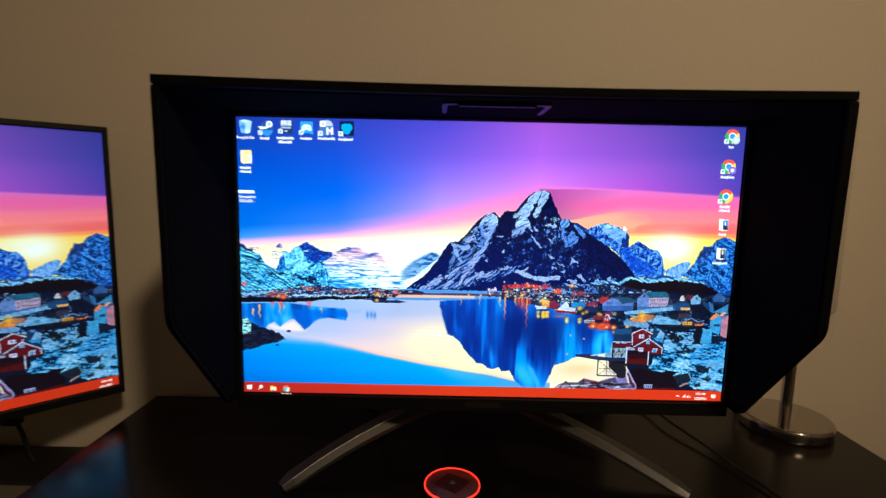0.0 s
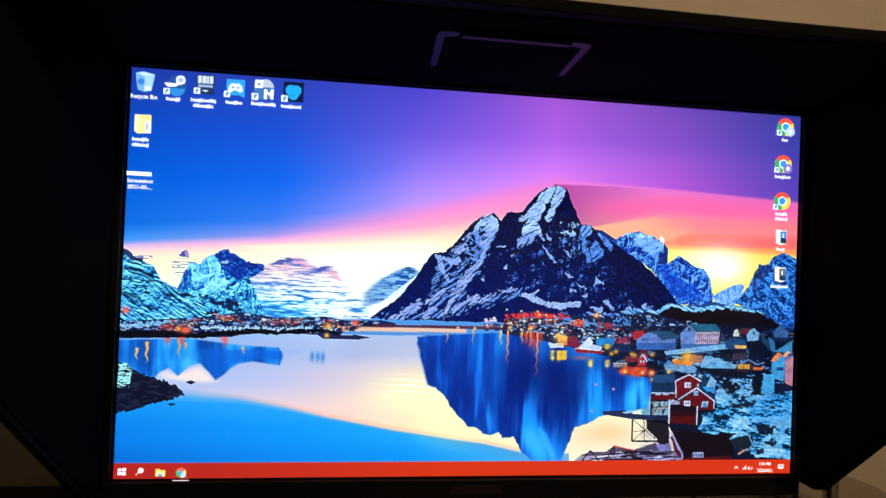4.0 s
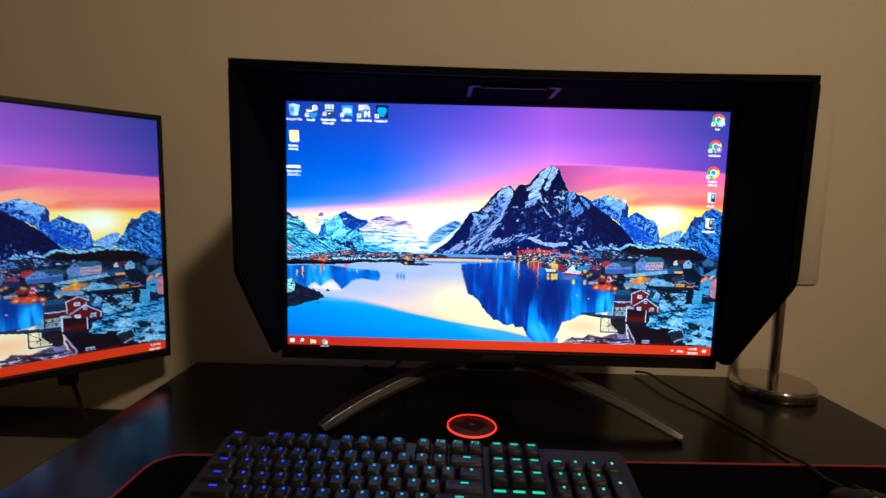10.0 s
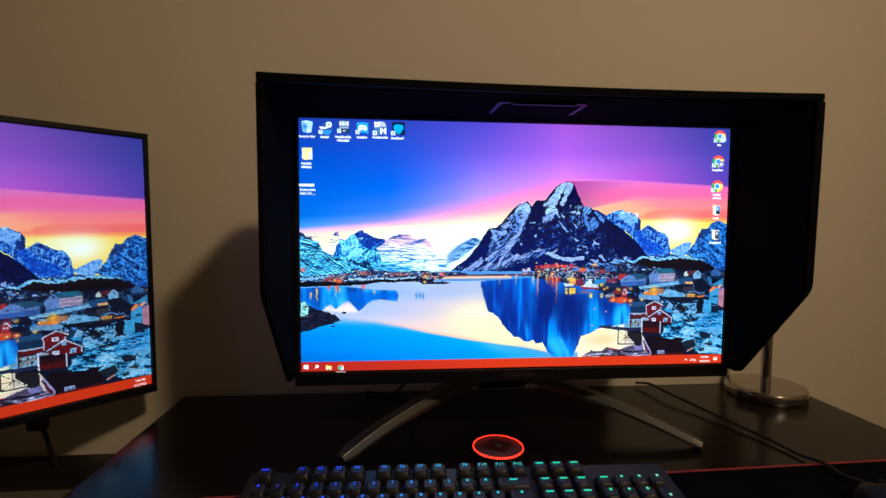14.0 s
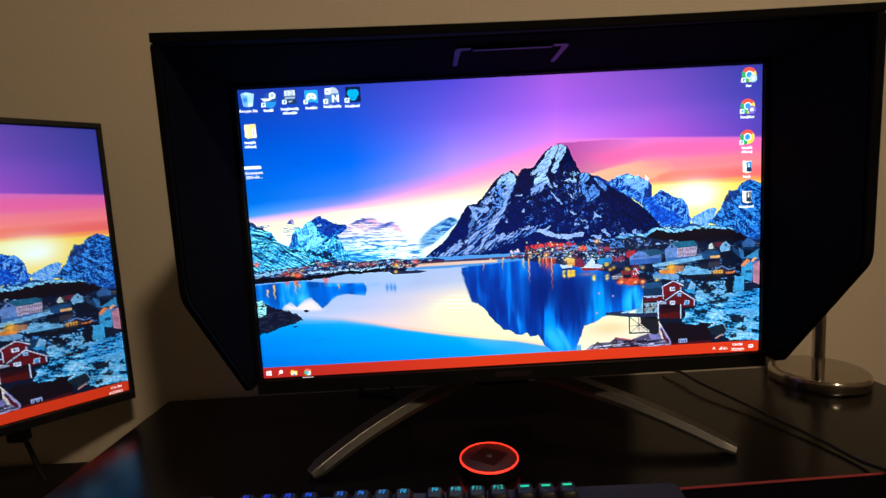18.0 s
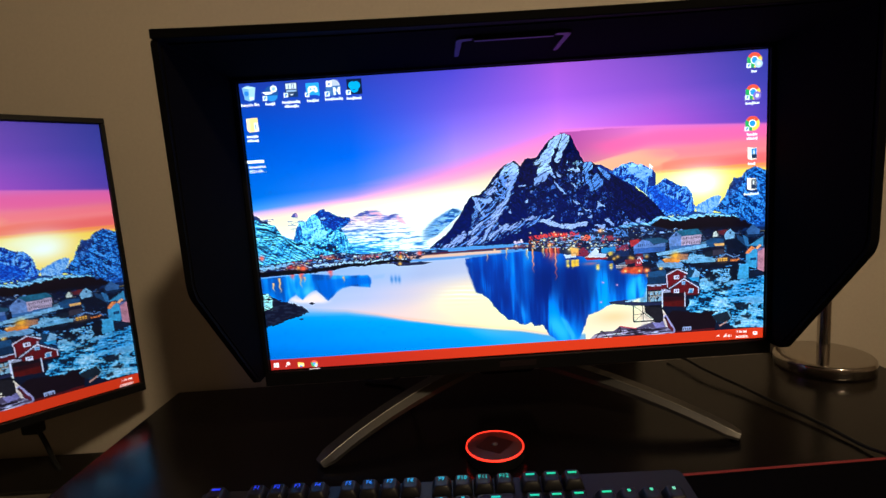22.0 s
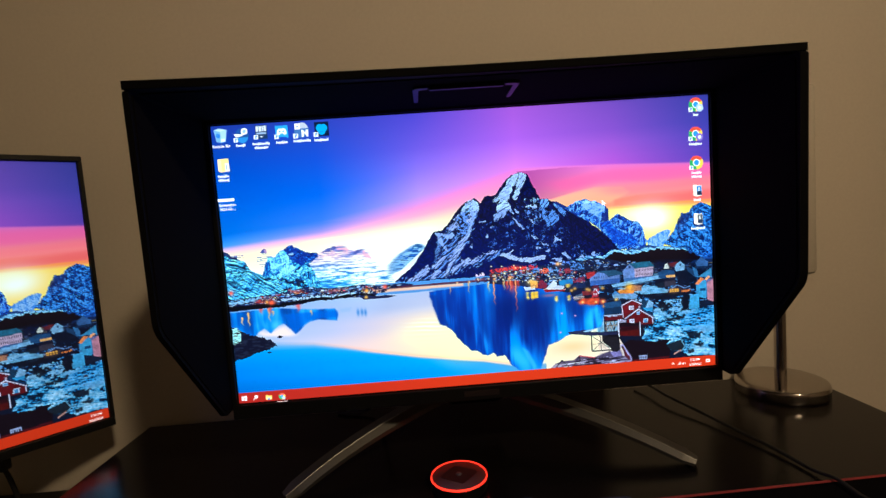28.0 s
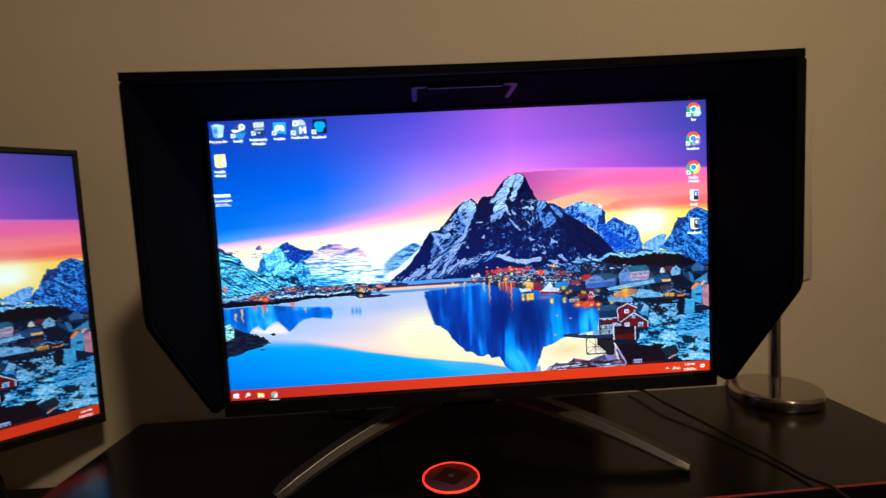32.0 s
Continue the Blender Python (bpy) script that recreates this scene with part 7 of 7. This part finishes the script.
key(13.375, ROWS_Y[3], 2.25, "wide")
key(0.625, ROWS_Y[4], 2.25, "wide")
for i in range(10):
    key(2.25 + i, ROWS_Y[4], 1, "dot")
key(13.125, ROWS_Y[4], 2.75, "wide")
for c in (0.125, 1.375, 2.625, 10.125, 11.375, 12.625, 13.875):
    key(c, ROWS_Y[5], 1.25, "bar")
key(6.375, ROWS_Y[5], 6.25, "wide")
key(18.5, ROWS_Y[1], 1, "wide")
for i in range(3):
    key(19.5 + i, ROWS_Y[1], 1, "dot")
    for r in (2, 3, 4):
        key(18.5 + i, ROWS_Y[r], 1, "dot")
key(21.5, (ROWS_Y[2] + ROWS_Y[3]) / 2, 1, "dot", 2.0)
key(21.5, (ROWS_Y[4] + ROWS_Y[5]) / 2, 1, "bar", 2.0)
key(19, ROWS_Y[5], 2, "dot")
key(20.5, ROWS_Y[5], 1, "dot")
for i in range(3):
    part("switch_light", deck(box(((15.25 + i) * UNIT - 0.006, ROWS_Y[3] + 0.005, 0.0006), ((15.25 + i) * UNIT + 0.006, ROWS_Y[3] + 0.008, 0.0016), 0.0004)), KEY_LIGHTS[16], keyboard)

# ---- mouse ----
mouse = holder("mouse", (0.360, -0.226, DESK_Z + 0.003), "black wired gaming mouse with small lights on the mat", "mouse", turn=4)
MOUSE_LIGHT = glowing("mouse_light", (0.03, 0.8, 0.45), 0.9)
bm = bmesh.new()
rings = []
for k in range(15):
    t = k / 14
    y = -0.060 + 0.122 * t
    half = 0.0285 * (1 - 0.30 * math.sin(math.pi * t) ** 4) * (math.sin(math.pi * min(1, max(0.08, t * 0.92 + 0.08))) ** 0.28)
    high = 0.038 * math.sin(math.pi * (0.16 + 0.73 * t)) ** 0.9
    rings.append([bm.verts.new((half * math.copysign(abs(math.cos(a)) ** 0.7, math.cos(a)), y, max(0.001, high * abs(math.sin(a)) ** 0.8))) for a in [math.pi * j / 12 for j in range(13)]])
for a, b in zip(rings, rings[1:]):
    for j in range(12):
        bm.faces.new((a[j], a[j + 1], b[j + 1], b[j]))
    bm.faces.new((a[12], a[0], b[0], b[12]))
bm.faces.new(rings[0])
bm.faces.new(rings[-1][::-1])
part("shell", bm, surface("black_mouse_plastic", (0.010, 0.010, 0.011), 0.42, grain=0.2, scale=200, spec=0.4), mouse, smooth=True)
wheel = part("scroll_wheel", lathe([(0, -0.0035), (0.0095, -0.0035), (0.0105, -0.002), (0.0105, 0.002), (0.0095, 0.0035), (0, 0.0035)], 24), GLOSS, mouse, "grey ribbed scroll wheel")
wheel.matrix_basis = pose(0, 0.036, 0.0205, 0, 90, 0)
part("button_seam", box((-0.0006, 0.006, 0.029), (0.0006, 0.024, 0.0355), 0.0002), RUBBER, mouse)
part("side_light", box((-0.0262, 0.010, 0.0175), (-0.0210, 0.0145, 0.0245), 0.001), MOUSE_LIGHT, mouse, "small green light")
part("top_light", box((-0.012, 0.004, 0.0345), (-0.008, 0.008, 0.0375), 0.001), MOUSE_LIGHT, mouse, "small green light")

# ---- leads on the desk ----
mouse_lead = holder("mouse_lead", (0.34, 0.05, DESK_Z), "thin black mouse cable lying across the desk", "cable")
run = [(0.285, 0.222, 0.006), (0.300, 0.196, 0.012), (0.307, 0.147, 0.012), (0.330, 0.079, 0.008), (0.344, 0.030, 0.006), (0.358, -0.020, 0.005), (0.366, -0.069, 0.004), (0.371, -0.100, 0.0085), (0.370, -0.130, 0.008), (0.366, -0.160, 0.016)]
part("cord", tube([(x - 0.34, y - 0.05, z) for x, y, z in run], 0.0021), RUBBER, mouse_lead, smooth=True)
screen_lead = holder("screen_lead", (-0.18, 0.2, DESK_Z), "black video cable behind the monitor stand", "cable")
run = [(-0.225, 0.215, 0.004), (-0.205, 0.205, 0.004), (-0.180, 0.200, 0.005), (-0.160, 0.205, 0.018), (-0.145, 0.18, 0.055), (-0.12, 0.10, 0.14)]
part("cord", tube([(x + 0.18, y - 0.2, z) for x, y, z in run], 0.0028), RUBBER, screen_lead, smooth=True)
